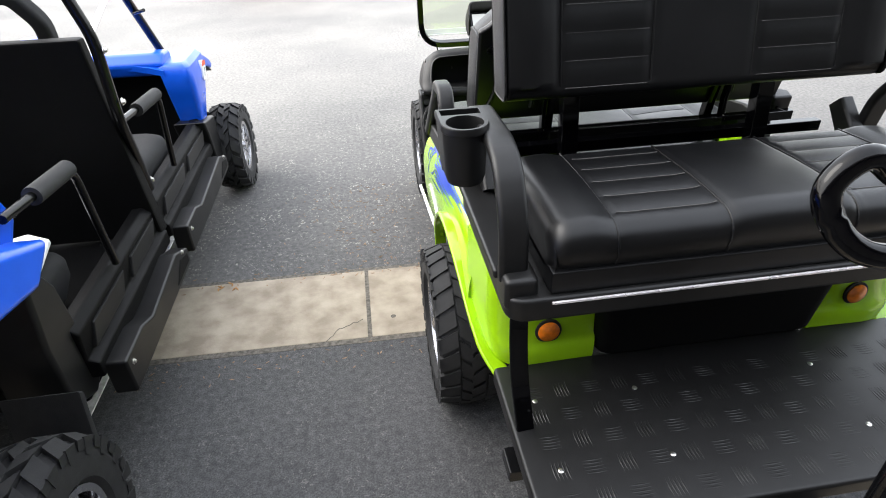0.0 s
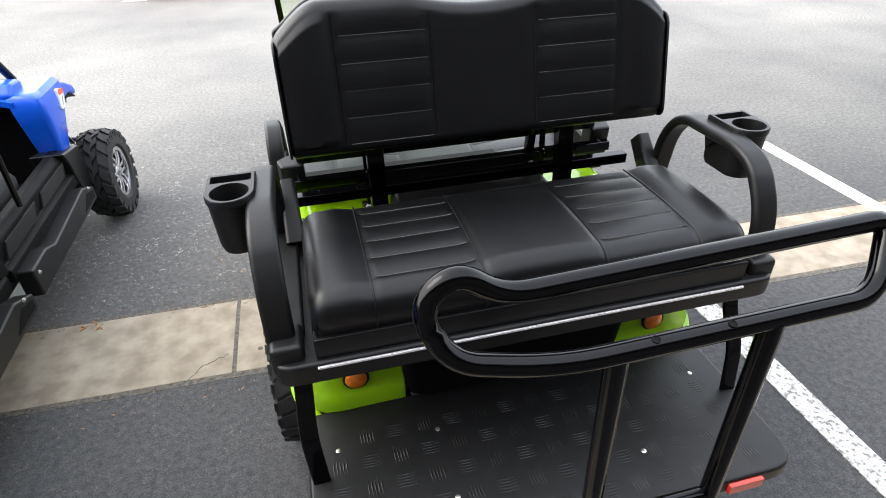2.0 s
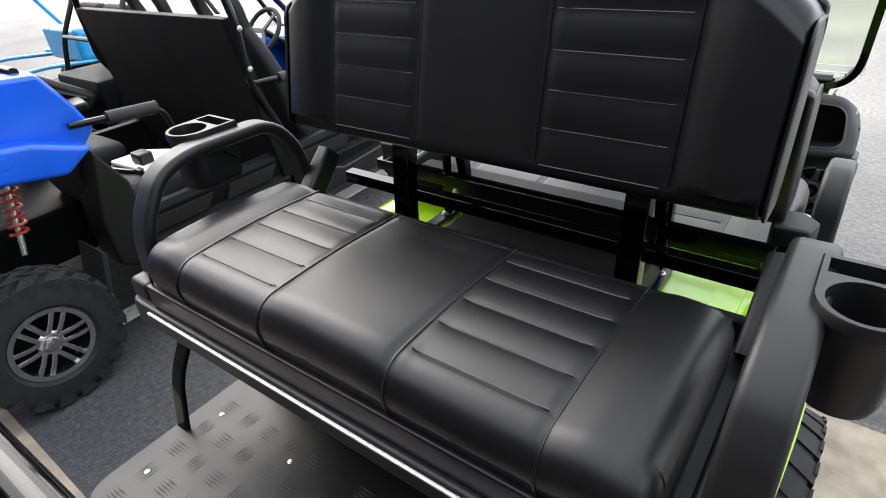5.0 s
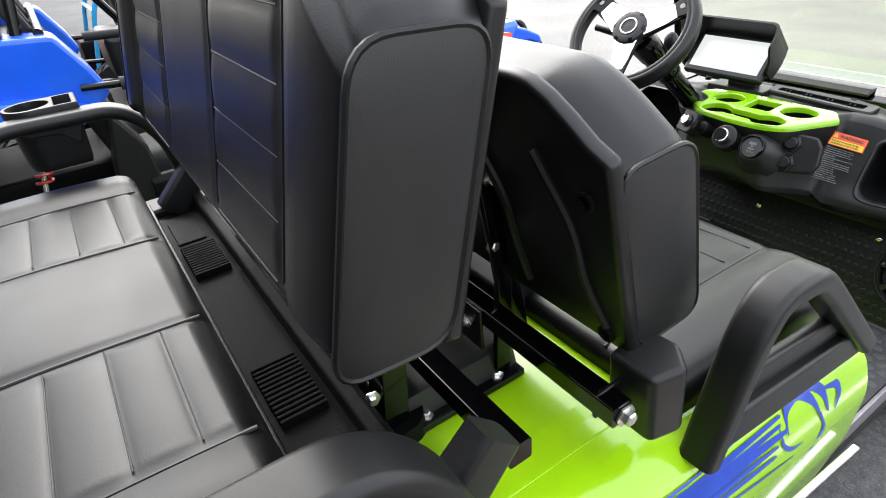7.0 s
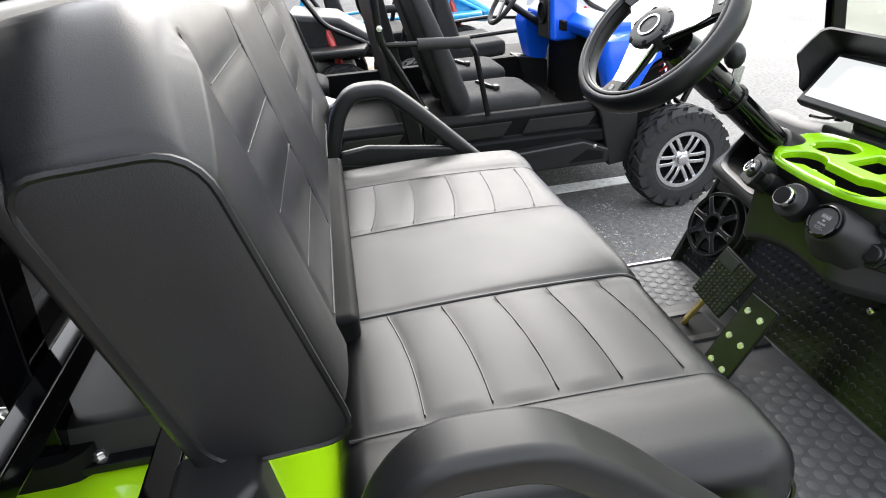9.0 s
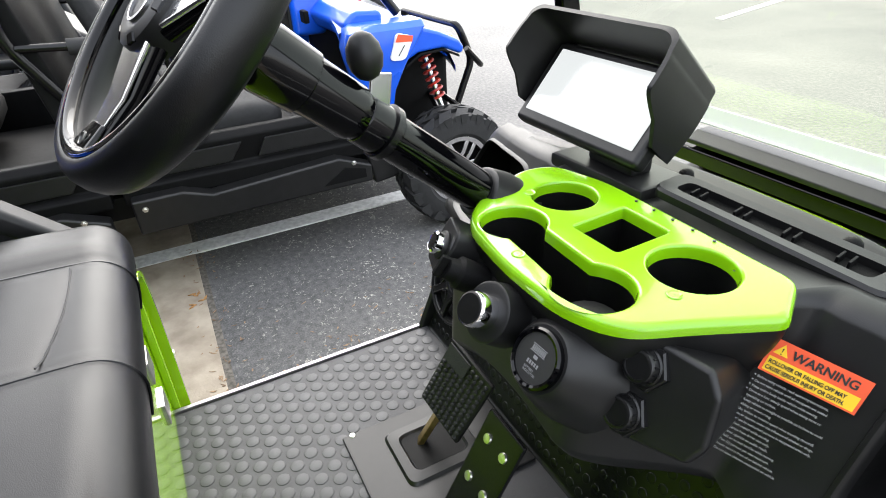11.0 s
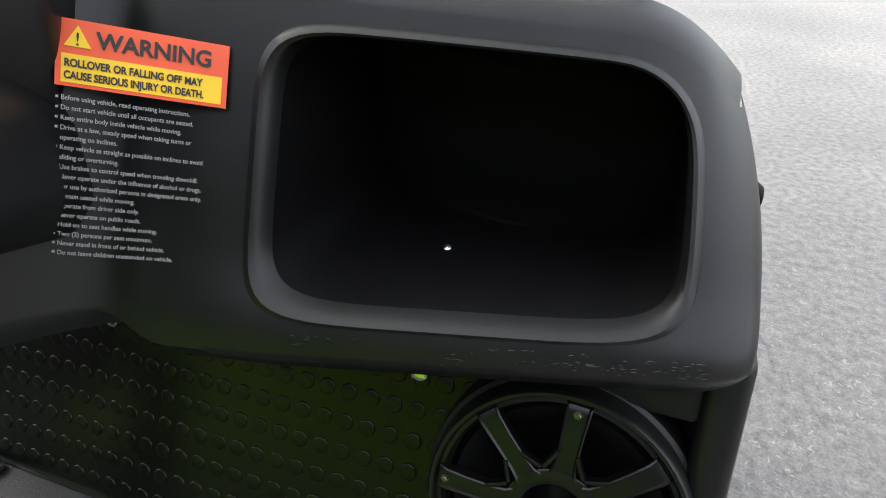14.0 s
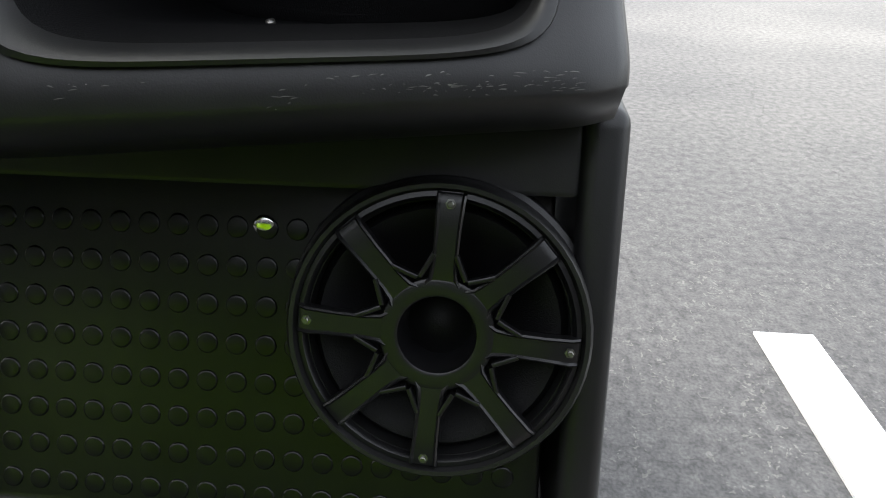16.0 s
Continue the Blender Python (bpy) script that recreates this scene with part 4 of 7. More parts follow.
# cab floor, toe board and sills
b = B()
box(b, (-0.565, 1.36, 0.385), (0.60, 1.985, 0.412), 0.004)
floor_mat = part("floor_mat", b, RUBBERMAT, cart, "grey rubber mat with raised round studs")
b = B()
stud = [(0.0132, 0.0), (0.0127, 0.0010), (0.0115, 0.0014)]
for iy in range(19):
    for ix in range(35):
        x, y = -0.545 + ix * 0.0335 + (0.0168 if iy % 2 else 0), 1.40 + iy * 0.0310
        if x > 0.585 or (-0.34 < x < -0.02 and y > 1.68):
            continue
        lathe(b, stud, (x, y, 0.412), (0, 0, 1), 12, close=False)
        b.faces.new([v for v in b.verts][-12:])
part("studs", b, STUDS, floor_mat)["kind"] = "stuff"
b = B()
prism(b, [(1.98, 0.385), (1.98, 0.410), (1.988, 0.414), (2.151, 0.72), (2.19, 0.72), (2.19, 0.385)], "x", -0.565, 0.60, 0.004)
toe = part("toe_board", b, TOEMAT, cart, "dark studded rubber toe board with footwell shade in its colour")
b = B()
fine = [(0.0086, 0.0), (0.0084, 0.0006), (0.0078, 0.0011), (0.0068, 0.0013)]
for iy in range(8):
    for ix in range(50):
        x = -0.55 + ix * 0.0229
        if x > 0.585:
            continue
        p = Vector((x, 1.9960 + iy * 0.0140, 0.429 + iy * 0.0263))
        lathe(b, fine, p, (0, -0.883, 0.470), 12, close=False)
        b.faces.new([v for v in b.verts][-12:])
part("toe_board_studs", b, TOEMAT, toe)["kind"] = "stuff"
for s, x in ((-1, -0.572), (1, 0.607)):
    b = B()
    box(b, (x - 0.005, 1.38, 0.36), (x + 0.005, 2.02, 0.417), 0.002)
    part("sill_strip", b, SILL, cart, "dull metal sill strip")
    b = B()
    box(b, (x - 0.02 * (1 + s), 1.36, 0.28), (x + 0.02 * (1 - s), 2.02, 0.37), 0.008)
    part("sill", b, PLASTIC, cart)


# dashboard
def dash_y(x, u):
    """Front face of the dash: u runs 0 at the lower lip to 1 at the top edge."""
    ax = abs(x - 0.03)
    d = min(1.0, max(0.0, abs(x - 0.025) - 0.110) / 0.095)
    bulge = 0.205 * (1 - d * d * (2.2 - 1.2 * d)) * (0.72 + 0.28 * min(1.0, u * 1.5))
    base = 1.958 + 0.24 * max(0.0, ax - 0.22) + 0.095 * u
    lip = -0.010 * math.exp(-((u - 0.08) / 0.14) ** 2) * min(1.0, max(0, ax - 0.2) / 0.1)
    roll = 0.022 * max(0.0, (ax - 0.555) / 0.05) ** 2
    return base + lip + roll - bulge


def dash_z(x, u):
    ax = abs(x - 0.03)
    low = 0.738 + 0.080 * max(0.0, 1 - (abs(x - 0.05) / 0.21) ** 2)
    fall = max(0.0, min(1.0, (ax - 0.20) / 0.16))
    top = 0.950 - 0.010 * fall * fall * (3 - 2 * fall) - 0.030 * max(0.0, ax - 0.25) / 0.3 - 5.0 * max(0.0, ax - 0.50) ** 2
    return low + (top - low) * u


b = B()
NX, NU = 192, 56
XS = [-0.562 + (0.621 + 0.562) * i / NX for i in range(NX + 1)]
OPEN = [(0.329, 0.570, 0.160, 0.885), (-0.510, -0.269, 0.160, 0.885)]


def in_open(x, u, pad=0.0):
    for x0, x1, u0, u1 in OPEN:
        cx_, cu_, wx, wu = (x0 + x1) / 2, (u0 + u1) / 2, (x1 - x0) / 2 - pad, (u1 - u0) / 2 - pad * 2.8
        if (abs(x - cx_) / wx) ** 6 + (abs(u - cu_) / wu) ** 6 < 1:
            return True
    return False


def dash_x(x, u):
    """The ends lean inwards towards the top."""
    return x - (0.030 * u * u if x > 0.03 else -0.030 * u * u) * max(0.0, (abs(x - 0.03) - 0.42) / 0.17)


grid = {}
for i, x in enumerate(XS):
    for j in range(NU + 1):
        u = j / NU
        grid[i, j] = b.verts.new((dash_x(x, u), dash_y(x, u), dash_z(x, u)))
for i in range(NX):
    for j in range(NU):
        xm, um = (XS[i] + XS[i + 1]) / 2, (j + 0.5) / NU
        if not in_open(xm, um, -0.0115):
            b.faces.new((grid[i, j], grid[i + 1, j], grid[i + 1, j + 1], grid[i, j + 1]))
for v in [v for v in b.verts if not v.link_faces]:
    b.verts.remove(v)
# top shelf, underside and back
rear_fall = lambda x: 0.014 * max(0.0, min(1.0, (abs(x - 0.03) - 0.16) / 0.14))
back_y = lambda x: max(2.182 - 0.24 * (x - 0.03) ** 2, dash_y(x, 1) + 0.040)
tops = [[(dash_x(x, 1), dash_y(x, 1) + dy, dash_z(x, 1) + dz) for x in XS] for dy, dz in ((0.0, 0.0), (0.012, 0.008), (0.03, 0.012))]
for k in range(1, 21):
    tops.append([(dash_x(x, 1), dash_y(x, 1) + 0.03 + (back_y(x) - dash_y(x, 1) - 0.03) * k / 20, dash_z(x, 1) + 0.012 - (0.008 + rear_fall(x)) * k / 20) for x in XS])
tops += [[(dash_x(x, 1), back_y(x) + dy, dash_z(x, 1) - rear_fall(x) + dz) for x in XS] for dy, dz in ((0.010, 0.010), (0.022, 0.010), (0.030, -0.004))]
tops += [[(dash_x(x, 1), back_y(x) + 0.036, 0.72) for x in XS]]
skin(b, tops, closed_ring=False, cap=False)
cut = []
for f_ in b.faces:
    c = f_.calc_center_median()
    if c.z > 0.93 and -0.135 < c.x < 0.190 and 1.835 < c.y < 2.030:
        cut.append(f_)
bmesh.ops.delete(b, geom=cut, context="FACES")
lows = [[(x, dash_y(x, 0) + dy, dash_z(x, 0) + dz) for x in XS] for dy, dz in ((0, 0), (0.015, -0.022), (0.05, -0.030), (0.20, -0.025))]
skin(b, lows, closed_ring=False, cap=False)
for x in (XS[0], XS[-1]):
    col = [Vector((dash_x(x, j / NU), dash_y(x, j / NU), dash_z(x, j / NU))) for j in range(NU + 1)]
    sg_ = 1 if x > 0 else -1
    skin(b, [col, [p + Vector((sg_ * 0.004, 0.012, -0.002)) for p in col], [Vector((p.x + sg_ * 0.004, back_y(x) + 0.03, p.z - 0.004)) for p in col]], closed_ring=False, cap=False)
bmesh.ops.remove_doubles(b, verts=b.verts, dist=0.0004)
dash = part("dashboard", b, PLASTIC, cart, "moulded black plastic dashboard", sharp=50)
# pockets with rolled rims
for x0, x1, u0, u1 in OPEN:
    cx_, cu_, wx, wu = (x0 + x1) / 2, (u0 + u1) / 2, (x1 - x0) / 2, (u1 - u0) / 2
    n_lip = 128

    def pr(f, dep, n=n_lip):
        out = []
        for i in range(n):
            a = 2 * math.pi * i / n
            c_, s_ = math.cos(a), math.sin(a)
            k = (abs(c_) ** 6 + abs(s_) ** 6) ** (-1 / 6)
            x, u = cx_ + wx * k * c_ * f, cu_ + wu * k * s_ * f
            yy = dash_y(x, u) + dep if dep < 0.1 else back_y(x) + 0.012
            out.append(Vector((dash_x(x, u), yy, dash_z(x, u) + (0.0 if dep < 0.05 else -0.022))))
        return out
    b = B()
    skin(b, [pr(1.135, 0.003), pr(1.120, -0.0035), pr(1.085, -0.0055), pr(1.062, -0.0040), pr(1.046, 0.0000), pr(1.036, 0.0045), pr(1.030, 0.0090)], cap=False)
    gb_ = part("glove_box", b, PLASTIC, dash, "rolled rim of the open glove box")
    # the pocket's inner shade is given by the liner's deep black
    b = B()
    skin(b, [pr(1.031, 0.0085), pr(1.035, 0.049), pr(1.0, 0.20), pr(0.90, 0.205)], cap=False)
    b.faces.new([v for v in b.verts][-n_lip:])
    part("liner", b, PLASTIC_DARK, gb_, "pocket with its shade put into the black")
# end caps of the dash and kick panels with speakers
for s, xe in ((-1, -0.578), (1, 0.640)):
    cx_ = 0.522 if s > 0 else -0.475
    b = B()
    prism(b, [(1.958, 0.400), (2.094, 0.710), (2.19, 0.714), (2.20, 0.38), (1.965, 0.38)], "x", *sorted((cx_ + s * 0.087, xe)), 0.016, 4)
    part("kick_panel", b, PLASTIC, dash)
    b = B()
    prism(b, [(2.078, 0.655), (2.092, 0.690), (2.104, 0.714), (2.19, 0.714), (2.19, 0.655)], "x", *sorted((0.02, cx_ + s * 0.09)), 0.006, 2)
    part("knee_panel", b, PLASTIC, dash)
    ax_ = (0, -0.914, 0.405)
    at = Vector((cx_, 2.0325, 0.577))
    b = B()
    lathe(b, [(0.1085, -0.060), (0.1080, -0.016), (0.1065, -0.011), (0.1030, -0.009), (0.1020, 0.000), (0.1012, 0.009), (0.0990, 0.0120), (0.0962, 0.0118), (0.0950, 0.009), (0.0940, 0.0040), (0.088, 0.0035), (0.0875, -0.012)], at, ax_, 56, close=False)
    sp = part("speaker", b, PLASTIC, cart, "round black speaker with eight-spoke grille")
    b = B()
    lathe(b, [(0.088, -0.010), (0.082, -0.002), (0.074, -0.004), (0.068, -0.010), (0.030, -0.030), (0.001, -0.032)], at, ax_, 40, close=False)
    part("cone", b, PLASTIC_DARK, sp)
    b = B()
    lathe(b, [(0.0945, 0.003), (0.0942, 0.0078), (0.0910, 0.0084), (0.0885, 0.0055), (0.0880, -0.002)], at, ax_, 56, close=False)
    part("grille_ring", b, SHELL, sp)
    bx, by, bz = basis(ax_)
    for i in range(8):
        a = 2 * math.pi * i / 8 + radians(86)
        d_ = bx * math.cos(a) + by * math.sin(a)
        t_ = -bx * math.sin(a) + by * math.cos(a)
        b = B()
        ring = []
        for r_, w_, h_ in ((0.033, 0.0125, 0.006), (0.038, 0.0095, 0.0068), (0.048, 0.0082, 0.0072), (0.070, 0.0084, 0.0082), (0.087, 0.0092, 0.0082), (0.0925, 0.0096, 0.0055), (0.0945, 0.0096, 0.0010)):
            c_ = at + d_ * r_ + bz * h_
            ring.append([c_ + t_ * w_ * u + bz * q for u, q in ((-1, -0.004), (-1, 0.0052), (-0.86, 0.0062), (-0.70, 0.0046), (0.70, 0.0046), (0.86, 0.0062), (1, 0.0052), (1, -0.004))])
        skin(b, ring)
        part("grille_spoke", b, SHELL, sp, sharp=30)
        for k in (-1, 1):
            b = B()
            sweep(b, [at + d_ * 0.054 + t_ * k * 0.0072 + bz * 0.0105, at + d_ * 0.045 + t_ * k * 0.0115 + bz * 0.0105, at + d_ * 0.0385 + t_ * k * 0.0148 + bz * 0.0100], rrect(0.0035, 0.008, 0.0012, 2), up=bz)
            part("grille_web", b, SHELL, sp)
        if i % 2 == 0:
            bolt(sp, at + d_ * 0.0865 + bz * 0.0128, bz, 0.0022, "screw", ALLOY_DARK)
    b = B()
    lathe(b, [(0.0385, 0.004), (0.0382, 0.0105), (0.0360, 0.0118), (0.0285, 0.0118), (0.0262, 0.0108), (0.0250, 0.006), (0.0230, -0.020)], at, ax_, 40, close=False)
    part("grille_hub", b, SHELL, sp)
    b = B()
    lathe(b, [(0.0232, -0.0200), (0.018, -0.0185), (0.012, -0.015), (0.006, -0.0125), (0.0008, -0.0120)], at, ax_, 28, close=False)
    part("tweeter", b, PLASTIC_DARK, sp)
for x, y, z in ((0.3865, 2.098, 0.613), (0.04, 2.080, 0.600), (-0.33, 2.086, 0.610)):
    b = B()
    lathe(b, [(0.0092, -0.006), (0.0092, 0.003), (0.008, 0.0045), (0.004, 0.0055), (0.001, 0.0058)], (x, y, z), (0, -1, 0.2), 14)
    part("push_rivet", b, RIVET, dash, "bright metal push rivet")
b = B()
rs_ = random.Random(21)
for cx0_, cu_, n_, wx_ in ((0.56, 0.045, 30, 0.020), (0.52, 0.055, 26, 0.016), (0.445, 0.04, 7, 0.010), (0.575, 0.10, 12, 0.012), (0.36, 0.09, 7, 0.010), (0.49, 0.09, 12, 0.05)):
    for k in range(n_):
        xs_ = max(0.30, min(0.592, rs_.gauss(cx0_, wx_)))
        u0_ = max(0.008, min(0.080, rs_.gauss(cu_ * 0.8, 0.012)))
        w_ = rs_.choice((0.001, 0.0018, 0.003, 0.006)) * rs_.uniform(0.6, 1.4)
        hu_, sl_ = rs_.uniform(0.0012, 0.0035), rs_.uniform(-0.004, 0.004)
        row = []
        for q, f_ in ((0, 0.25), (1, 1.0), (2, rs_.uniform(0.5, 1.0)), (3, 0.2)):
            xq, uq = xs_ + w_ * q / 3, u0_ + sl_ * q / 3
            row.append([Vector((xq, dash_y(xq, uu) - 0.0004, dash_z(xq, uu))) for uu in (uq, uq + hu_ * f_)])
        skin(b, row, closed_ring=False, cap=False)
part("scuff_marks", b, mat("pale_scuff", (0.075, 0.074, 0.069), 0.8, var=0.5, scale=300), dash, "pale scratches on the lower lip")["kind"] = "stuff"
b = B()
lathe(b, [(0.0030, -0.006), (0.0030, -0.001), (0.001, 0.0)], (0.415, 2.095, 0.7605), (0, -0.3, 1), 12)
part("liner_screw", b, ZINC, dash)
for x, y, z in ((0.609, 2.150, 0.807), (0.634, 2.080, 0.537)):
    b = B()
    lathe(b, [(0.011, 0), (0.011, 0.004), (0.007, 0.009), (0.002, 0.010)], (x, y, z), (1, 0, 0), 12)
    part("side_bolt", b, PLASTIC_DARK, dash)

# green cup tray
TZ = 0.966
b = B()
out = fillet([(-0.080, 1.842, 0), (0.03, 1.828, 0), (0.118, 1.832, 0), (0.168, 1.856, 0), (0.190, 1.908, 0), (0.230, 1.990, 0), (0.200, 2.044, 0), (0.07, 2.047, 0), (-0.08, 2.050, 0), (-0.160, 2.028, 0), (-0.172, 1.985, 0), (-0.132, 1.892, 0)], [0.05, 0.05, 0.05, 0.04, 0.05, 0.006, 0.010, 0.03, 0.03, 0.02, 0.03, 0.05], 6, True)
holes = [(-0.075, 1.980, 0.047), (0.135, 1.982, 0.050), (-0.050, 1.882, 0.045), (0.108, 1.872, 0.047)]


def hole_ring(cx_, cy_, r, z, n=32):
    return [Vector((cx_ + r * math.cos(2 * math.pi * i / n), cy_ + r * math.sin(2 * math.pi * i / n), z)) for i in range(n)]


def sheet_with_holes(outline, loops, z):
    """Triangulated plate with openings."""
    t = B()
    es = []
    for lp in [outline] + loops:
        vs = [t.verts.new((p[0], p[1], z)) for p in lp]
        es += [t.edges.new((vs[i], vs[(i + 1) % len(vs)])) for i in range(len(vs))]
    bmesh.ops.triangle_fill(t, use_beauty=True, use_dissolve=False, edges=es)
    return t


# front pair of cups joined by a channel
def joined():
    a = hole_ring(*holes[2], 0, 40)
    c = hole_ring(*holes[3], 0, 40)
    pts = []
    a0, c0 = Vector((holes[2][0], holes[2][1])), Vector((holes[3][0], holes[3][1]))
    ang = math.atan2(c0.y - a0.y, c0.x - a0.x)
    gap = radians(38)
    for i in range(25):
        t_ = ang + gap + (2 * math.pi - 2 * gap) * i / 24
        pts.append((a0.x + holes[2][2] * math.cos(t_), a0.y + holes[2][2] * math.sin(t_), 0))
    for i in range(25):
        t_ = ang + math.pi + gap + (2 * math.pi - 2 * gap) * i / 24
        pts.append((c0.x + holes[3][2] * math.cos(t_), c0.y + holes[3][2] * math.sin(t_), 0))
    return pts
square = fillet([(-0.012, 2.024, 0), (0.071, 2.024, 0), (0.074, 1.934, 0), (-0.006, 1.932, 0)], 0.009, 3, True)
loops = [hole_ring(*holes[0], 0), hole_ring(*holes[1], 0), joined(), square]
t = sheet_with_holes([(p.x, p.y, 0) for p in out], loops, TZ)
merge(b, t)
# rolled outer edge and skirts of the openings
edge = [Vector((p.x, p.y, TZ)) for p in out]
def grow(ring, d, z):
    n = len(ring)
    res = []
    for i, p in enumerate(ring):
        tg = (ring[(i + 1) % n] - ring[i - 1])
        nn = Vector((tg.y, -tg.x, 0))
        nn = nn.normalized() if nn.length > 1e-9 else Vector()
        res.append(Vector((p.x + nn.x * d, p.y + nn.y * d, z)))
    return res
area = sum(edge[i - 1].x * edge[i].y - edge[i].x * edge[i - 1].y for i in range(len(edge)))
sg = 1 if area > 0 else -1
skin(b, [edge, grow(edge, sg * 0.0035, TZ - 0.0008), grow(edge, sg * 0.0065, TZ - 0.0032), grow(edge, sg * 0.0085, TZ - 0.0075), grow(edge, sg * 0.0090, TZ - 0.014)], cap=False)
for lp in loops:
    ring = [Vector((p[0], p[1], TZ)) for p in lp]
    ar = sum(ring[i - 1].x * ring[i].y - ring[i].x * ring[i - 1].y for i in range(len(ring)))
    g = -1 if ar > 0 else 1
    skin(b, [ring, grow(ring, g * 0.0015, TZ - 0.0003), grow(ring, g * 0.0030, TZ - 0.0016), grow(ring, g * 0.0040, TZ - 0.004), grow(ring, g * 0.0048, TZ - 0.016)], cap=False)
bmesh.ops.remove_doubles(b, verts=b.verts, dist=0.0002)
base_ = B()
skin(base_, [grow(edge, sg * 0.0075, TZ - 0.0138), grow(edge, sg * 0.0070, TZ - 0.026), grow(edge, sg * 0.0030, TZ - 0.042), grow(edge, -sg * 0.012, TZ - 0.085)], cap=False)
part("tray_collar", base_, PLASTIC, dash, "black moulded collar under the tray")
tray = part("cup_tray", b, GREEN_PLASTIC, cart, "glossy lime green cup holder tray", sharp=50)
for lp in loops:
    ring = [Vector((p[0], p[1], TZ)) for p in lp]
    ar = sum(ring[i - 1].x * ring[i].y - ring[i].x * ring[i - 1].y for i in range(len(ring)))
    g = -1 if ar > 0 else 1
    # the shade down the well is put into its deep black colour
    b = B()
    skin(b, [grow(ring, g * 0.0042, TZ - 0.014), grow(ring, g * 0.007, TZ - 0.105)], cap=False)
    b.faces.new([v for v in b.verts][-len(ring):])
    part("cup_well", b, PLASTIC_DARK, tray, "cup well with its shade put into the black")
for x, y in ((0.018, 1.843), (0.160, 1.928), (-0.105, 1.945)):
    b = B()
    lathe(b, [(0.0082, 0.0), (0.0074, 0.0008), (0.0062, 0.0006), (0.0052, -0.0002)], (x, y, TZ + 0.0005), (0, 0, 1), 16, close=False)
    rim_ = part("screw_recess", b, GREEN_PLASTIC, tray)
    b = B()
    lathe(b, [(0.0056, 0.0001), (0.003, 0.0003), (0.0008, 0.0001)], (x, y, TZ + 0.0005), (0, 0, 1), 12)
    part("screw", b, GREEN_PLASTIC, rim_)
# black discs stand for the dark of a row of pin holes
for i in range(5):
    b = B()
    lathe(b, [(0.0022, 0.0006), (0.0015, -0.001)], (-0.01 + i * 0.03, 2.043, TZ + 0.001), (0, 0, 1), 8)
    part("pin_hole", b, INK, tray)


# knobs, key switch, gauge, sockets
def disc_on(parent, name, at, axis, prof, material, n=28, label=""):
    b = B()
    lathe(b, prof, at, axis, n)
    return part(name, b, material, parent, label)


AXD = Vector((0.05, -0.80, 0.52)).normalized()
AXL = Vector((-0.25, -0.80, 0.52)).normalized()
g0 = Vector((0.1194, 1.7925, 0.9155))
gz = disc_on(dash, "gauge", g0 - AXD * 0.02, AXD, [(0.070, -0.06), (0.058, -0.030), (0.045, -0.004), (0.038, 0.008), (0.035, 0.011), (0.031, 0.011)], PLASTIC, 36, "round battery gauge in a moulded boss")
disc_on(gz, "gauge_ring", g0 - AXD * 0.02, AXD, [(0.0315, 0.010), (0.0315, 0.017), (0.029, 0.019), (0.0262, 0.018), (0.0258, 0.014)], GLOSS, 36)
disc_on(gz, "gauge_face", g0 - AXD * 0.006, AXD, [(0.0260, 0), (0.0260, 0.002), (0.0001, 0.002)], INK, 32)
gx, gy, gzz = basis(AXD)
b = B()
def bar_on(b, c, u, v, w, h, t=0.0006):
    m4 = Matrix((( *gx, 0), (*gy, 0), (*AXD, 0), (0, 0, 0, 1))).transposed()
    m4 = Matrix.Translation(c + (gx * u + gy * v) * 0.86) @ m4
    return box(b, (-w * 0.43, -h * 0.43, 0), (w * 0.43, h * 0.43, t), 0, m=m4)
fc = g0 - AXD * 0.0038
for k in range(8):
    bar_on(b, fc, -0.0098 + k * 0.0028, -0.010, 0.0016, 0.006)
for v in (-0.0145, -0.0058):
    bar_on(b, fc, 0, v, 0.024, 0.0006)
bar_on(b, fc, 0, -0.001, 0.006, 0.004)
for k in range(5):
    bar_on(b, fc, -0.008 + k * 0.004, 0.007, 0.0022, 0.0045)
PRINT = mat("pale_grey_print", (0.20, 0.20, 0.21), 0.5)
part("gauge_marks", b, PRINT, gz)
k0 = Vector((0.041, 1.789, 0.922))
kb = disc_on(dash, "selector", k0, AXD, [(0.036, -0.03), (0.034, 0.002), (0.031, 0.004), (0.02, 0.004)], PLASTIC, 36, "drive selector with chrome knob")
disc_on(kb, "knob", k0, AXD, [(0.019, 0.002), (0.0205, 0.005), (0.0205, 0.024), (0.0185, 0.028), (0.0165, 0.028)], CHROME, 40, "knurled chrome knob")
disc_on(kb, "knob_cap", k0, AXD, [(0.0168, 0.026), (0.0162, 0.0292), (0.001, 0.0296)], PLASTIC_DARK, 32)
kk = Vector((-0.035, 1.800, 0.925))
key = disc_on(dash, "key_switch", kk, AXL, [(0.020, -0.03), (0.020, 0.006), (0.015, 0.010), (0.013, 0.022), (0.010, 0.024)], PLASTIC_DARK, 24)
b = B()
box(b, (-0.004, -0.014, 0), (0.004, 0.014, 0.012), 0.002, m=Matrix.Translation(kk + AXL * 0.022) @ AXL.to_track_quat("Z", "Y").to_matrix().to_4x4())
part("key_wing", b, PLASTIC_DARK, key)
kp = Vector((-0.090, 1.805, 0.935))
b = B()
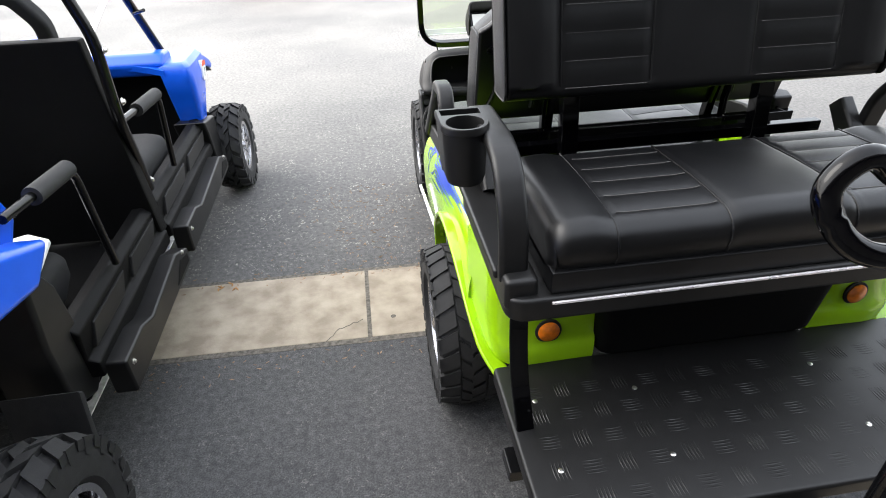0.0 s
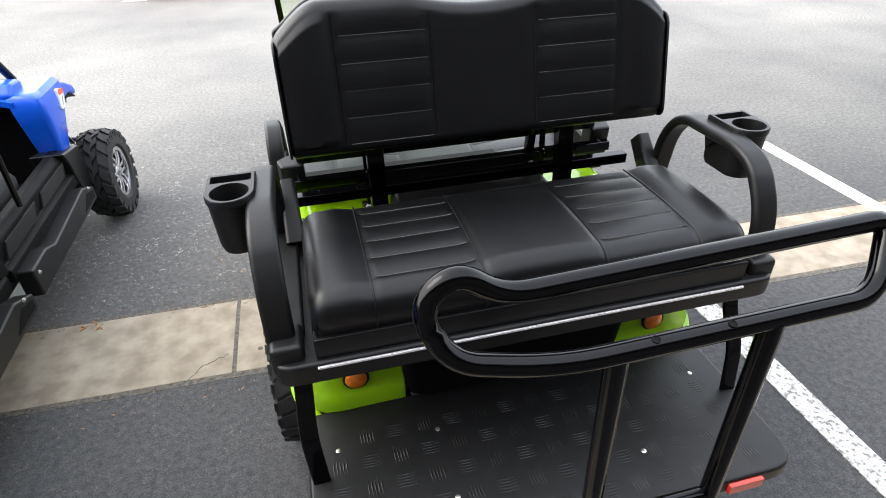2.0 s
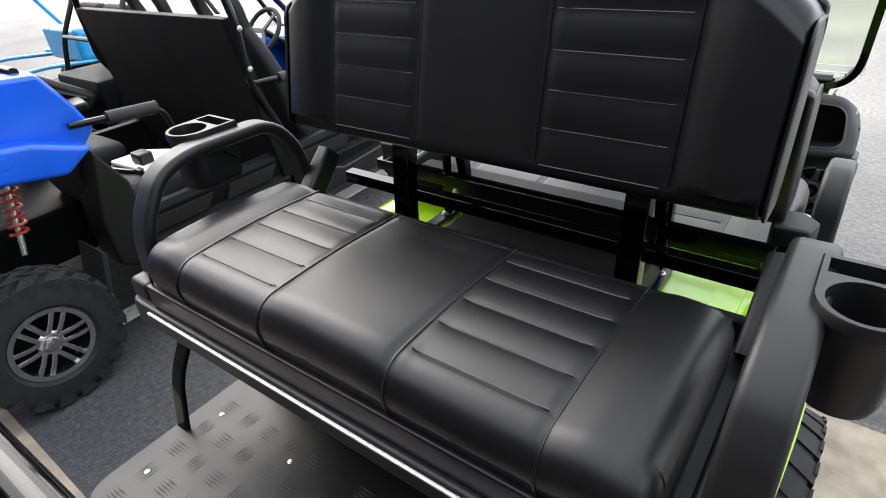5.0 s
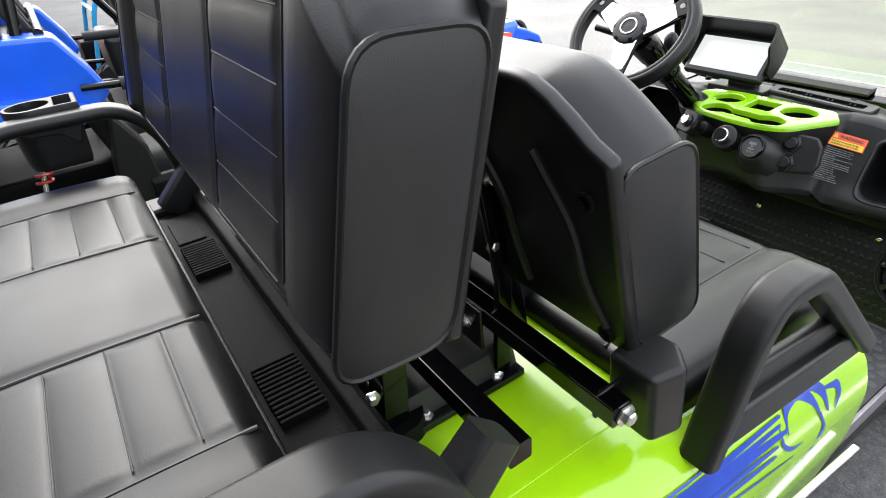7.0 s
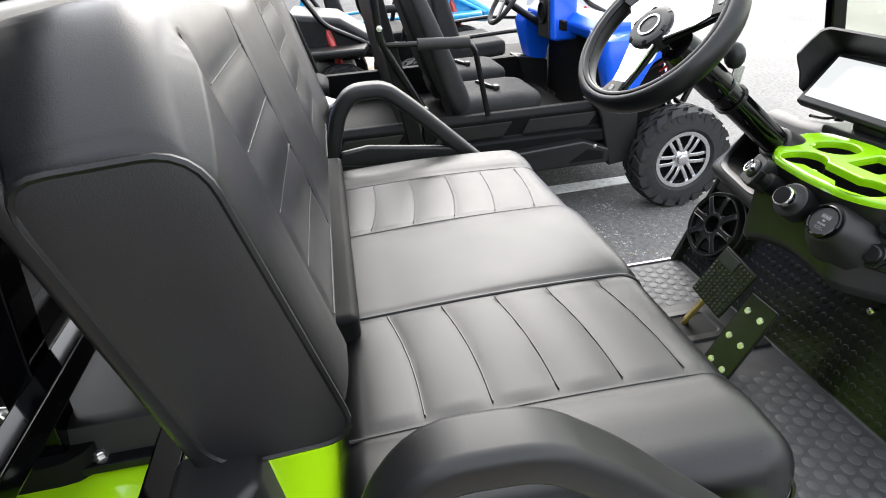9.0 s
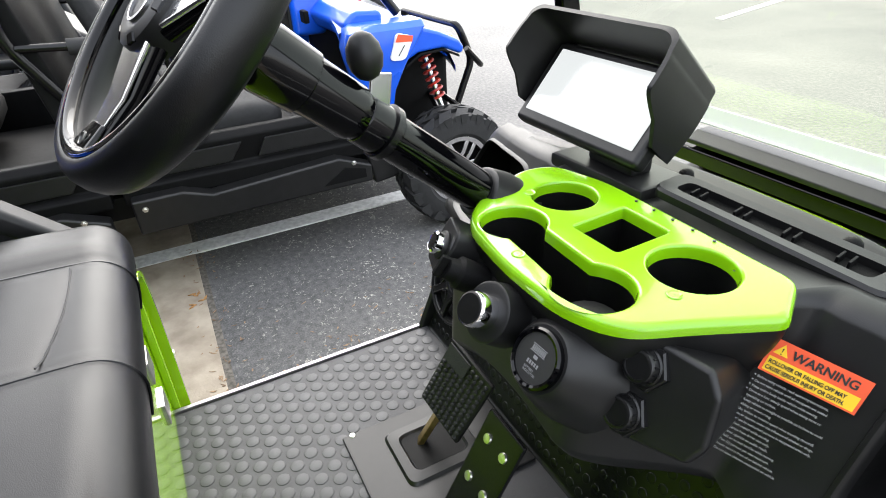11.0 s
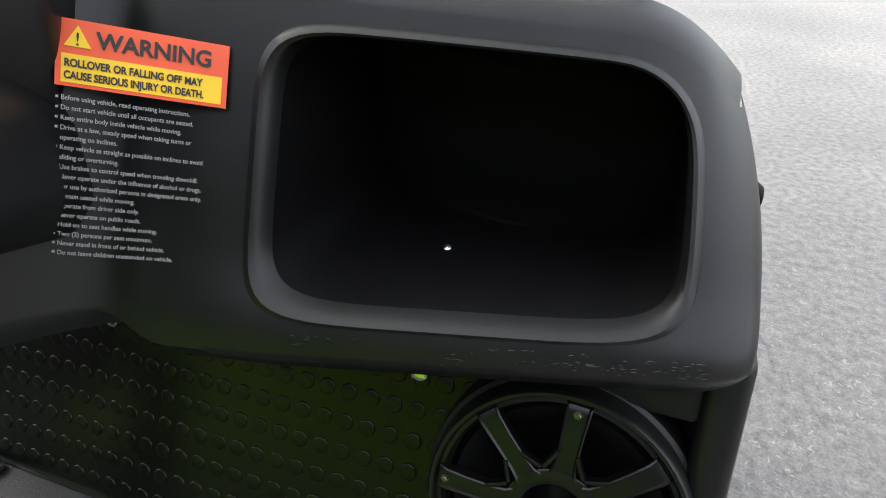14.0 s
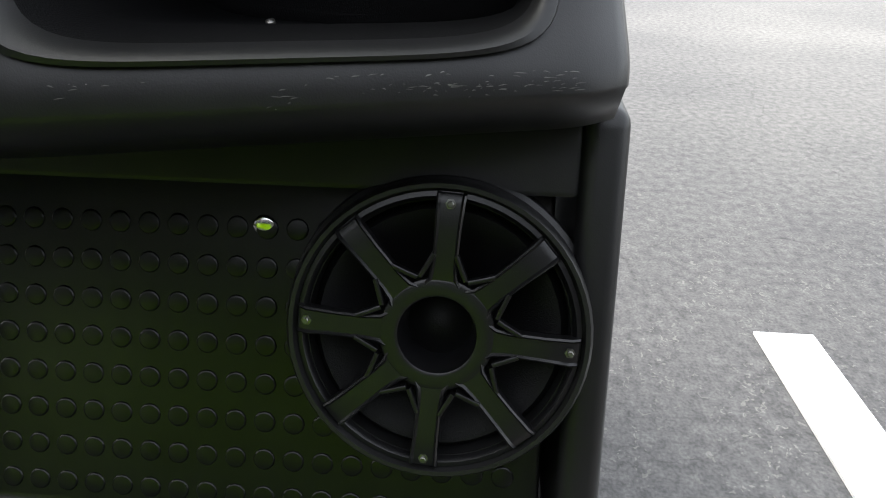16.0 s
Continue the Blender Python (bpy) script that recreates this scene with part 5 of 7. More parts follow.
prism(b, [(p.x, p.y) for p in fillet([(-0.030, -0.034, 0), (0.024, -0.034, 0), (0.030, 0.0, 0), (0.024, 0.032, 0), (-0.030, 0.032, 0)], 0.010, 4, True)], "z", -0.075, 0.001, 0.005, 3, m=Matrix.Translation(kp) @ AXL.to_track_quat("Z", "Y").to_matrix().to_4x4())
part("switch_block", b, PLASTIC, dash, "moulded black switch block")
pb_ = disc_on(dash, "push_button", kp, AXL, [(0.020, -0.03), (0.019, 0.004), (0.015, 0.006)], PLASTIC, 28)
disc_on(pb_, "ring", kp, AXL, [(0.0145, 0.004), (0.0145, 0.015), (0.012, 0.017), (0.0105, 0.016)], CHROME, 28, "chrome push button ring")
disc_on(pb_, "cap", kp, AXL, [(0.0107, 0.012), (0.010, 0.0155), (0.001, 0.016)], ALLOY, 24)

# socket housing beside the gauge
b = B()
hq = pose(0, 0, 0, -22, -3, 20)
hq.translation = Vector((0.197, 1.853, 0.904)) - hq.to_3x3() @ Vector((-0.030, -0.066, 0.0))
prism(b, [(-0.056, -0.058), (0.024, -0.054), (0.037, -0.032), (0.037, 0.018), (0.024, 0.042), (-0.030, 0.052), (-0.056, 0.048)], "y", -0.045, 0.085, 0.007, 3, m=hq)
hs = part("socket_housing", b, PLASTIC, dash, "moulded housing with two capped sockets")
for zz, dx_ in ((0.022, -0.004), (-0.030, -0.012)):
    at = hq @ Vector((-0.030 + dx_, -0.043, zz))
    ax_ = hq.to_3x3() @ Vector((-0.22, -1, 0.1))
    sx_, sy_, sz_ = basis(ax_)
    b = B()
    lathe(b, [(0.0255, -0.012), (0.0255, 0.003), (0.0235, 0.005), (0.015, 0.005)], at, ax_, 6)
    so_ = part("socket", b, SHELL, hs)
    disc_on(so_, "collar", at, ax_, [(0.0200, 0.003), (0.0200, 0.006), (0.0185, 0.0075), (0.016, 0.0075)], SHELL, 28)
    disc_on(so_, "socket_cap", at, ax_, [(0.0178, 0.006), (0.0172, 0.014), (0.0155, 0.0165), (0.013, 0.017), (0.0125, 0.0155), (0.006, 0.0155), (0.001, 0.0158)], SHELL, 28, "black rubber socket cap")
    for k in range(14):
        a = 2 * math.pi * k / 14
        d_ = sx_ * math.cos(a) + sy_ * math.sin(a)
        b = B()
        sweep(b, [at + d_ * 0.0178 + sz_ * 0.008, at + d_ * 0.0172 + sz_ * 0.0140], rrect(0.0022, 0.0014, 0.0005, 1), up=d_)
        part("grip", b, SHELL, so_)
    b = B()
    tube(b, [at + sz_ * 0.015 + sx_ * 0.012, at + sz_ * 0.020 + sx_ * 0.020, at + sz_ * 0.011 + sx_ * 0.026, at + sz_ * 0.004 + sx_ * 0.024], 0.0018, 0.006, 6)
    part("strap", b, SHELL, so_)

# cup holders outside the rear armrests: round well and a square pocket behind it
for s in (-1, 1):
    cx, cy = s * 0.668, 0.232
    lo_, hi_ = (0.030, 0.052)
    def d_ring(f, z, dy=0.0):
        pts = [(cx + 0.053 * f * math.cos(radians(a)), cy + 0.053 * f * math.sin(radians(a))) for a in range(180, 361, 12)]
        pts += [(cx + 0.053 * f, cy + 0.045 + 0.045 * (f - 0.3) / 0.7), (cx - 0.053 * f, cy + 0.045 + 0.045 * (f - 0.3) / 0.7)]
        return [Vector((x, y + dy, z)) for x, y in pts]
    top = d_ring(1.0, 1.240)
    well = hole_ring(cx, cy - 0.004, 0.043, 1.240)
    pocket = [Vector((x, y, 1.240)) for x, y in ((cx - 0.046, cy + 0.046), (cx + 0.046, cy + 0.046), (cx + 0.046, cy + 0.082), (cx - 0.046, cy + 0.082))]
    b = B()
    merge(b, sheet_with_holes(top, [well, pocket], 1.240))
    n = len(top)
    skin(b, [top, d_ring(1.04, 1.236), d_ring(1.04, 1.224), d_ring(0.98, 1.220), d_ring(0.88, 1.115, -0.002), d_ring(0.80, 1.10, -0.002)], cap=False)
    bmesh.ops.contextual_create(b, geom=[v for v in b.verts][-n:])
    skin(b, [well, hole_ring(cx, cy - 0.004, 0.041, 1.228), hole_ring(cx, cy - 0.004, 0.036, 1.112)], cap=False)
    bmesh.ops.contextual_create(b, geom=[v for v in b.verts][-32:])
    skin(b, [pocket, [Vector((cx + (p.x - cx) * 0.9, cy + 0.064 + (p.y - cy - 0.064) * 0.9, 1.15)) for p in pocket]], cap=False)
    bmesh.ops.contextual_create(b, geom=[v for v in b.verts][-4:])
    bmesh.ops.remove_doubles(b, verts=b.verts, dist=0.0002)
    cup = part("cup_holder", b, PLASTIC, cart, "black plastic cup holder with square pocket")
    b = B()
    prism(b, [(0.185, 1.215), (0.325, 1.215), (0.30, 1.15), (0.27, 1.18), (0.21, 1.185)], "x", *sorted((s * 0.606, s * 0.618)), 0.003)
    part("bracket", b, PLASTIC, cup)
    for yy in (0.225, 0.275):
        bolt(cup, (s * 0.618, yy, 1.20), (s, 0, 0), 0.004)

# vent strip on the dash top
b = B()
vq = Matrix.Translation((0.115, 2.118, 0.961)) @ pose(0, 0, 0, 3, 4, 8)
fr = fillet([(-0.135, -0.030, 0), (0.145, -0.040, 0), (0.155, 0.028, 0), (-0.13, 0.030, 0)], 0.018, 4, True)
inn = fillet([(-0.112, -0.014, 0), (0.120, -0.022, 0), (0.126, 0.012, 0), (-0.108, 0.014, 0)], 0.010, 4, True)
rings = [[Vector((p.x, p.y, 0.0)) for p in fr], [Vector((p.x, p.y, 0.010)) for p in fr], [Vector((p.x * 0.98, p.y * 0.9, 0.014)) for p in fr], [Vector((p.x, p.y, 0.013)) for p in inn], [Vector((p.x, p.y, 0.003)) for p in inn]]
skin(b, [[vq @ p for p in r_] for r_ in rings], cap=False)
b.faces.new([v for v in b.verts][-len(inn):])
vent = part("defrost_vent", b, PLASTIC, cart, "black vent tray on the dash top")
# near-black sheet laid in the vent to stand for its inner shade
b = B()
prism(b, [(p.x * 0.985, p.y * 0.95) for p in inn], "z", 0.0034, 0.0042, 0, m=vq)
part("vent_shade_sheet", b, PLASTIC_DARK, vent)
for i in range(4):
    b = B()
    for dx in (-0.006, 0.006):
        box(b, (-0.085 + i * 0.058 + dx - 0.0015, -0.009, 0.003), (-0.085 + i * 0.058 + dx + 0.0015, 0.009, 0.013), 0.0008, m=vq)
    part("clip", b, PLASTIC_DARK, vent)
for x, y in ((-0.045, 2.172), (0.186, 2.172), (-0.27, 2.165), (0.452, 2.160)):
    b = B()
    lathe(b, [(0.011, 0.0), (0.010, 0.006), (0.006, 0.010), (0.001, 0.011)], (x, y, dash_z(x, 1) + 0.008), (0, 0, 1), 14)
    part("dash_plug", b, PLASTIC_DARK, dash)

# warning label
def on_dash(x, z):
    u = (z - dash_z(x, 0)) / (dash_z(x, 1) - dash_z(x, 0))
    return Vector((x, dash_y(x, u), z))


lq0, lq1, lq3 = Vector((0.219, 2.010, 0.9255)), Vector((0.292, 2.055, 0.9035)), Vector((0.222, 1.951, 0.799))
lx = (lq1 - lq0).normalized()
ln = lx.cross(lq3 - lq0).normalized()
if ln.y > 0:
    ln = -ln
ly = ln.cross(lx).normalized()
if ly.z < 0:
    ly = -ly
LM = Matrix((lx, ly, lx.cross(ly))).transposed().to_4x4()
proud = max((on_dash(x, z) - lq0).dot(ln) for x in (0.215, 0.235, 0.255, 0.275, 0.295) for z in (0.80, 0.83, 0.87, 0.90, 0.92))
LM.translation = lq0 + ln * (proud + 0.0026)
LW = (lq1 - lq0).length


def film(name, u0, v0, u1, v1, h, material):
    b = B()
    box(b, (u0, v0, h - 0.0004), (u1, v1, h), 0, m=LM)
    return part(name, b, material, dash)


def words(name, text, size, u, v, h, material, parent, m, squeeze=1.0, bold=0.0):
    cu = bpy.data.curves.new(name, "FONT")
    cu.body, cu.size, cu.extrude = text, size, 0.0001
    cu.offset = bold
    tmp = new(name + "_curve", cu)
    bpy.context.view_layer.update()
    me = bpy.data.meshes.new_from_object(tmp.evaluated_get(bpy.context.evaluated_depsgraph_get()))
    bpy.data.objects.remove(tmp)
    b = B()
    b.from_mesh(me)
    bpy.data.meshes.remove(me)
    bmesh.ops.transform(b, matrix=m @ Matrix.Translation((u, v, h)) @ Matrix.Diagonal((squeeze, 1, 1, 1)), verts=b.verts)
    return part(name, b, material, parent)


H1 = 0.034
lab = film("warning_label", 0, -H1 - 0.002, LW, 0, 0.0006, RED_FILM)
lab["label"] = "orange warning label with yellow box"


def lab_film(name, u0, v0, u1, v1, h, material):
    b = B()
    box(b, (u0, v0, h - 0.0003), (u1, v1, h), 0, m=LM)
    return part(name, b, material, lab)


lab_film("yellow_box", 0.003, -H1, LW - 0.003, -0.0185, 0.0010, YELLOW_FILM)
b = B()
prism(b, [(0.004, -0.0145), (0.0175, -0.0145), (0.01075, -0.003)], "z", 0.0008, 0.0011, 0, m=LM)
part("triangle", b, YELLOW_FILM, lab)
words("exclamation", "!", 0.010, 0.0094, -0.0137, 0.0013, INK, lab, LM)
words("headline", "WARNING", 0.0125, 0.020, -0.0135, 0.0012, INK, lab, LM, 0.98, 0.0003)
words("warning_text", "ROLLOVER OR FALLING OFF MAY", 0.0058, 0.0045, -0.0252, 0.0014, INK, lab, LM, 0.80, 0.00018)
words("warning_text", "CAUSE SERIOUS INJURY OR DEATH.", 0.0058, 0.0045, -0.0318, 0.0014, INK, lab, LM, 0.77, 0.00018)
FINE_PRINT = mat("grey_print", (0.24, 0.24, 0.24), 0.6)
SMALL_PRINT = (
    "* Before using vehicle, read operating instructions.",
    "* Do not start vehicle until all occupants are seated.",
    "* Keep entire body inside vehicle while moving.",
    "* Drive at a low, steady speed when taking turns or",
    "operating on inclines.",
    "* Keep vehicle as straight as possible on inclines to avoid",
    "sliding or overturning.",
    "* Use brakes to control speed when traveling downhill.",
    "* Never operate under the influence of alcohol or drugs.",
    "* For use by authorized persons in designated areas only.",
    "* Remain seated while moving.",
    "* Operate from driver side only.",
    "* Never operate on public roads.",
    "* Hold on to seat handles while moving.",
    "* Two (2) persons per seat maximum.",
    "* Never stand in front of or behind vehicle.",
    "* Do not leave children unattended on vehicle.",
)
for k, text in enumerate(SMALL_PRINT):
    v = -0.0435 - k * 0.0055
    if text.startswith("* "):
        b = B()
        box(b, (0.0006, v + 0.0006, 0.0002), (0.0020, v + 0.0020, 0.0006), 0, m=LM)
        part("bullet", b, FINE_PRINT, lab)
        text = text[2:]
    words("small_print", text, 0.0038, 0.0034, v, 0.0012, FINE_PRINT, lab, LM, 0.88, 0.00004)

GM = Matrix((gx, gy, AXD)).transposed().to_4x4()
GM.translation = fc
if GM.to_3x3().determinant() < 0:
    GM = GM @ Matrix.Diagonal((-1, 1, 1, 1))
GM = GM @ Matrix.Rotation(math.pi if gy.z < 0 else 0.0, 4, "Z")
for text, v in (("BATTERY", -0.0135), ("INDICATOR", -0.0170)):
    words("gauge_text", text, 0.0035, -0.0083, v, 0.0004, PRINT, gz, GM, 0.95)

# steering column and wheel
base, hub = Vector((-0.150, 1.915, 0.945)), Vector((-0.1455, 1.605, 1.208))
ad = (hub - base).normalized()
b = B()
lathe(b, [(0.0285, -0.04), (0.0285, 0.10), (0.0285, 0.19), (0.0305, 0.192), (0.0305, 0.235), (0.029, 0.237), (0.033, 0.25), (0.033, 0.31), (0.036, 0.312), (0.038, 0.36), (0.034, 0.385)], base, ad, 28)
col = part("steering_column", b, GLOSS, cart, "glossy black steering column")
b = B()
lathe(b, [(0.048, -0.05), (0.044, 0.0), (0.036, 0.03), (0.030, 0.034)], base, ad, 24)
part("collar", b, PLASTIC, col)
b = B()
lathe(b, [(0.0345, 0.196), (0.0345, 0.205), (0.0305, 0.206)], base, ad, 28)
part("clamp", b, STEEL_BLACK, col)
cb = base + ad * 0.215
b = B()
box(b, (0.006, -0.014, 0.02), (0.011, 0.014, 0.062), 0.002, m=Matrix.Translation(cb) @ pose(0, 0, 0, -10, 0, 10))
part("bracket", b, ALLOY, col)
b = B()
lathe(b, [(0.004, 0.0), (0.012, 0.004), (0.018, 0.013), (0.0205, 0.025), (0.0185, 0.037), (0.012, 0.047), (0.005, 0.051), (0.001, 0.052)], cb + Vector((0.012, -0.004, 0.056)), (-0.05, -0.1, 1), 20)
part("knob", b, PLASTIC, col, "round black foam knob")
ad = Vector((0.115, -0.660, 0.630)).normalized()
wx_, wy_, wz_ = basis(ad)
wc = Vector((-0.130, 1.562, 1.228))
RW = 0.154


def rim_points(r, h):
    return [wc + ad * h + (wx_ * math.cos(2 * math.pi * i / 56) + wy_ * math.sin(2 * math.pi * i / 56)) * r for i in range(56)]


b = B()
sweep(b, rim_points(RW, -0.006), [(0.0150 * math.cos(a), 0.0230 * math.sin(a)) for a in [2 * math.pi * i / 14 for i in range(14)]], closed=True, up=ad)
sw = part("steering_wheel", b, VINYL, cart, "thick-rimmed steering wheel with satin silver spokes")
b = B()
sweep(b, rim_points(RW - 0.009, 0.010), [(0.008 * math.cos(a), 0.0070 * math.sin(a)) for a in [2 * math.pi * i / 10 for i in range(10)]], closed=True, up=ad)
part("rim_inlay", b, GLOSS, sw)
for a, wide in ((radians(-30), 1.0), (radians(212), 1.0), (radians(95), 0.85)):
    d_ = wx_ * math.cos(a) + wy_ * math.sin(a)
    b = B()
    sweep(b, [wc + d_ * 0.025 + ad * 0.000, wc + d_ * 0.08 - ad * 0.006, wc + d_ * (RW - 0.008) + ad * 0.000], rrect(0.052 * wide, 0.012, 0.004, 2), up=ad, taper=[1.5, 1.05, 0.95])
    part("spoke", b, GLOSS, sw)
    b = B()
    sweep(b, [wc + d_ * 0.030 + ad * 0.009, wc + d_ * 0.085 + ad * 0.0025, wc + d_ * (RW - 0.040) + ad * 0.004], rrect(0.048 * wide, 0.004, 0.0015, 2), up=ad, taper=[1.5, 1.08, 0.80])
    part("spoke_inlay", b, SILVER, sw, "polished silver spoke inlay")
    b = B()
    sweep(b, [wc + d_ * (RW - 0.041) + ad * 0.0035, wc + d_ * (RW - 0.012) + ad * 0.008], rrect(0.044 * wide, 0.007, 0.003, 2), up=ad, taper=[0.95, 1.35])
    clip_ = part("spoke_end", b, GLOSS, sw, "gloss black spoke end")
    b = B()
    lathe(b, [(0.0068, 0.0), (0.0068, 0.001), (0.0054, 0.0014), (0.005, 0.0008)], wc + d_ * (RW - 0.024) + ad * 0.0105, ad, 16)
    part("spoke_stud", b, ALLOY_DARK, clip_)
b = B()
lathe(b, [(0.043, -0.012), (0.046, 0.004), (0.043, 0.017), (0.034, 0.021), (0.026, 0.0195), (0.001, 0.021)], wc, ad, 36)
hb = part("hub", b, PLASTIC, sw)
for k in range(6):
    a = math.tau * k / 6
    d_ = wx_ * math.cos(a) + wy_ * math.sin(a)
    b = B()
    sweep(b, [wc + d_ * 0.036 + ad * 0.019, wc + d_ * 0.0435 + ad * 0.016], rrect(0.012, 0.004, 0.0015, 1), up=ad)
    part("hub_tab", b, GLOSS, hb)
b = B()
lathe(b, [(0.0225, 0.0195), (0.0225, 0.0222), (0.0190, 0.0224)], wc, ad, 32, close=False)
part("hub_ring", b, ALLOY, hb)
b = B()
tube(b, [wc - ad * 0.060 + Vector((-0.02, 0.0, 0.0)), wc - ad * 0.052 + Vector((-0.085, 0.01, 0.01)), wc - ad * 0.046 + Vector((-0.15, 0.01, 0.015))], 0.009, 0, 10)
part("turn_stalk", b, PLASTIC, col, "black indicator stalk")

# display with sun hood
bl, br_ = Vector((-0.283, 2.060, 1.018)), Vector((-0.052, 2.066, 1.016))
sxv = (br_ - bl).normalized()
syv = Vector((0.0, 0.075, 0.088)).normalized()
syv = (syv - sxv * syv.dot(sxv)).normalized()
sn = sxv.cross(syv).normalized()
SM = Matrix((sxv, syv, sn)).transposed().to_4x4()
SM.translation = bl
SW, SH = (br_ - bl).length, 0.108
b = B()
box(b, (-0.016, -0.018, -0.030), (SW + 0.016, SH + 0.014, -0.002), 0.008, 3, m=SM)
dsp = part("display", b, PLASTIC, cart, "tilted dashboard display with black sun hood")
b = B()
box(b, (0.0, 0.0, -0.0022), (SW, SH, 0.0002), 0.001, 1, m=SM)
part("screen", b, SCREEN, dsp, "display screen whose white glow stands for the reflected sky")
b = B()
hood = [(-0.016, 0.012), (-0.022, SH * 0.55), (-0.016, SH + 0.016), (SW + 0.016, SH + 0.016), (SW + 0.022, SH * 0.55), (SW + 0.016, 0.012)]
def hood_ring(off, dep_side, dep_top):
    pts = fillet([Vector((u, v, 0)) for u, v in hood], [0, 0.05, 0.03, 0.03, 0.05, 0], 12)
    return [SM @ Vector((p.x + (off if p.x > SW / 2 else -off), p.y + (off if p.y > SH else 0), 0.0 + (dep_side + (dep_top - dep_side) * (lambda q: q * q * (3 - 2 * q))(max(0.0, min(1.0, (p.y - 0.16 * SH) / (SH * 0.40))))))) for p in pts]
r0, r1 = hood_ring(0.0, -0.01, -0.01), hood_ring(0.006, 0.003, 0.074)
r2, r3 = hood_ring(0.012, 0.003, 0.073), hood_ring(0.010, -0.045, -0.045)
skin(b, [r0, r1, r2, r3], closed_ring=False, cap=False, closed_path=True)
part("sun_hood", b, PLASTIC, dsp, "deep black sun hood")
b = B()
prism(b, [(-0.20, 2.05), (-0.02, 2.06), (-0.02, 2.15), (-0.20, 2.14)], "z", 0.950, 0.972, 0.006)
box(b, (-0.15, 2.08, 0.97), (-0.06, 2.12, 1.01), 0.006)
part("mount", b, PLASTIC, dsp)

# windscreen frame, cowl and glass
b = B()
wf = [(-0.525, 2.375, 0.905), (-0.555, 2.20, 1.80), (0.585, 2.20, 1.80), (0.555, 2.375, 0.905)]
sweep(b, fillet(wf, 0.13, 9, True), rrect(0.030, 0.044, 0.005, 3), closed=True, up=(0, -1, -0.2))
wfr = part("windscreen_frame", b, GLOSS, cart, "glossy black windscreen frame")
for x0, x1 in ((-0.20, 0.155), (0.375, 0.475)):
    b = B()
    prism(b, [(2.351, 0.924), (2.351, 0.932), (2.372, 0.944), (2.404, 0.944), (2.404, 0.872), (2.356, 0.872), (2.356, 0.880), (2.396, 0.880), (2.396, 0.934)], "x", x0, x1, 0.002)
    part("edge_clamp", b, PLASTIC, wfr, "black rubber edge clamp")
b = B()
prism(b, [(2.352, 0.922), (2.350, 0.955), (2.362, 0.985), (2.410, 0.992), (2.414, 0.93)], "x", 0.305, 0.385, 0.005)
part("latch", b, GLOSS, wfr, "glossy black windscreen latch")
WS = lambda z: 2.388 - (z - 0.95) * 0.205
b = B()
prism(b, [(WS(0.986), 0.986), (WS(0.986) + 0.005, 0.986), (WS(1.80) + 0.005, 1.80), (WS(1.80), 1.80)], "x", -0.545, 0.575, 0)
gl = part("windscreen", b, GLASS, cart, "lightly tinted clear windscreen")
gl.visible_shadow = False
b = B()
prism(b, [(WS(0.956), 0.956), (WS(0.956) + 0.005, 0.956), (WS(0.985) + 0.005, 0.985), (WS(0.985), 0.985)], "x", -0.545, 0.575, 0)
st = part("glass_edge_strip", b, FROST, gl, "pale translucent acrylic strip along the glass edge")
st.visible_shadow = False
# white bead stands for the light caught in the acrylic's lower edge
b = B()
tube(b, [(-0.545, WS(0.954), 0.954), (0.575, WS(0.954), 0.954)], 0.0028, 0, 8)
part("edge_light_bead", b, WHITE, gl, "white bead that stands for light in the glass edge")
for x in (0.50, 0.455, -0.44):
    b = B()
    tube(b, [(x, 2.372, 0.89), (x - 0.005, 2.30, 0.885), (x + 0.005, 2.235, 0.905)], 0.004, 0.02, 8)
    part("prop_rod", b, STEEL_BLACK, wfr)
b = B()
rows_ = []
for y, z in ((2.238, 0.88), (2.246, 0.935), (2.270, 0.928), (2.30, 0.86), (2.40, 0.70), (2.52, 0.55), (2.58, 0.40)):
    k = 1 - 0.35 * max(0, y - 2.25)
    rows_.append([Vector((0.03 + (p - 0.03) * k, y - 0.24 * (p - 0.03) ** 2, z - 0.14 * max(0, abs(p - 0.03) - 0.10) ** 1.2)) for p in [-0.44 + 0.94 * i / 30 for i in range(31)]])
inner_rows = [[p + Vector((0, 0.0, -0.02)) for p in row] for row in reversed(rows_)]
skin(b, rows_ + inner_rows, closed_ring=False, closed_path=True, cap=False)
part("front_cowl", b, GREEN, cart, "glossy lime green front cowl", sharp=60)
for s, xe in ((-1, -0.50), (1, 0.56)):
    b = B()
    prism(b, [(2.225, 0.36), (2.225, 0.70), (2.27, 0.71), (2.42, 0.66), (2.55, 0.58), (2.40, 0.60), (2.27, 0.50), (2.26, 0.36)], "x", *sorted((xe, xe - s * 0.03)), 0.01, 3)
    part("front_fender", b, GREEN, cart)

# pedals
b = B()
box(b, (-0.325, 1.68, 0.412), (-0.10, 1.98, 0.420), 0.003)
pp = part("pedal_plate", b, PLASTIC, cart, "black pedal cover plate")
# flat near-black plate stands for the dark of the pedal opening
b = B()
prism(b, [(p.x, p.y) for p in fillet([(-0.262, 1.775, 0), (-0.178, 1.775, 0), (-0.178, 1.880, 0), (-0.262, 1.880, 0)], 0.014, 4, True)], "z", 0.419, 0.4245, 0)
part("slot_shade_plate", b, PLASTIC_DARK, pp)
b = B()
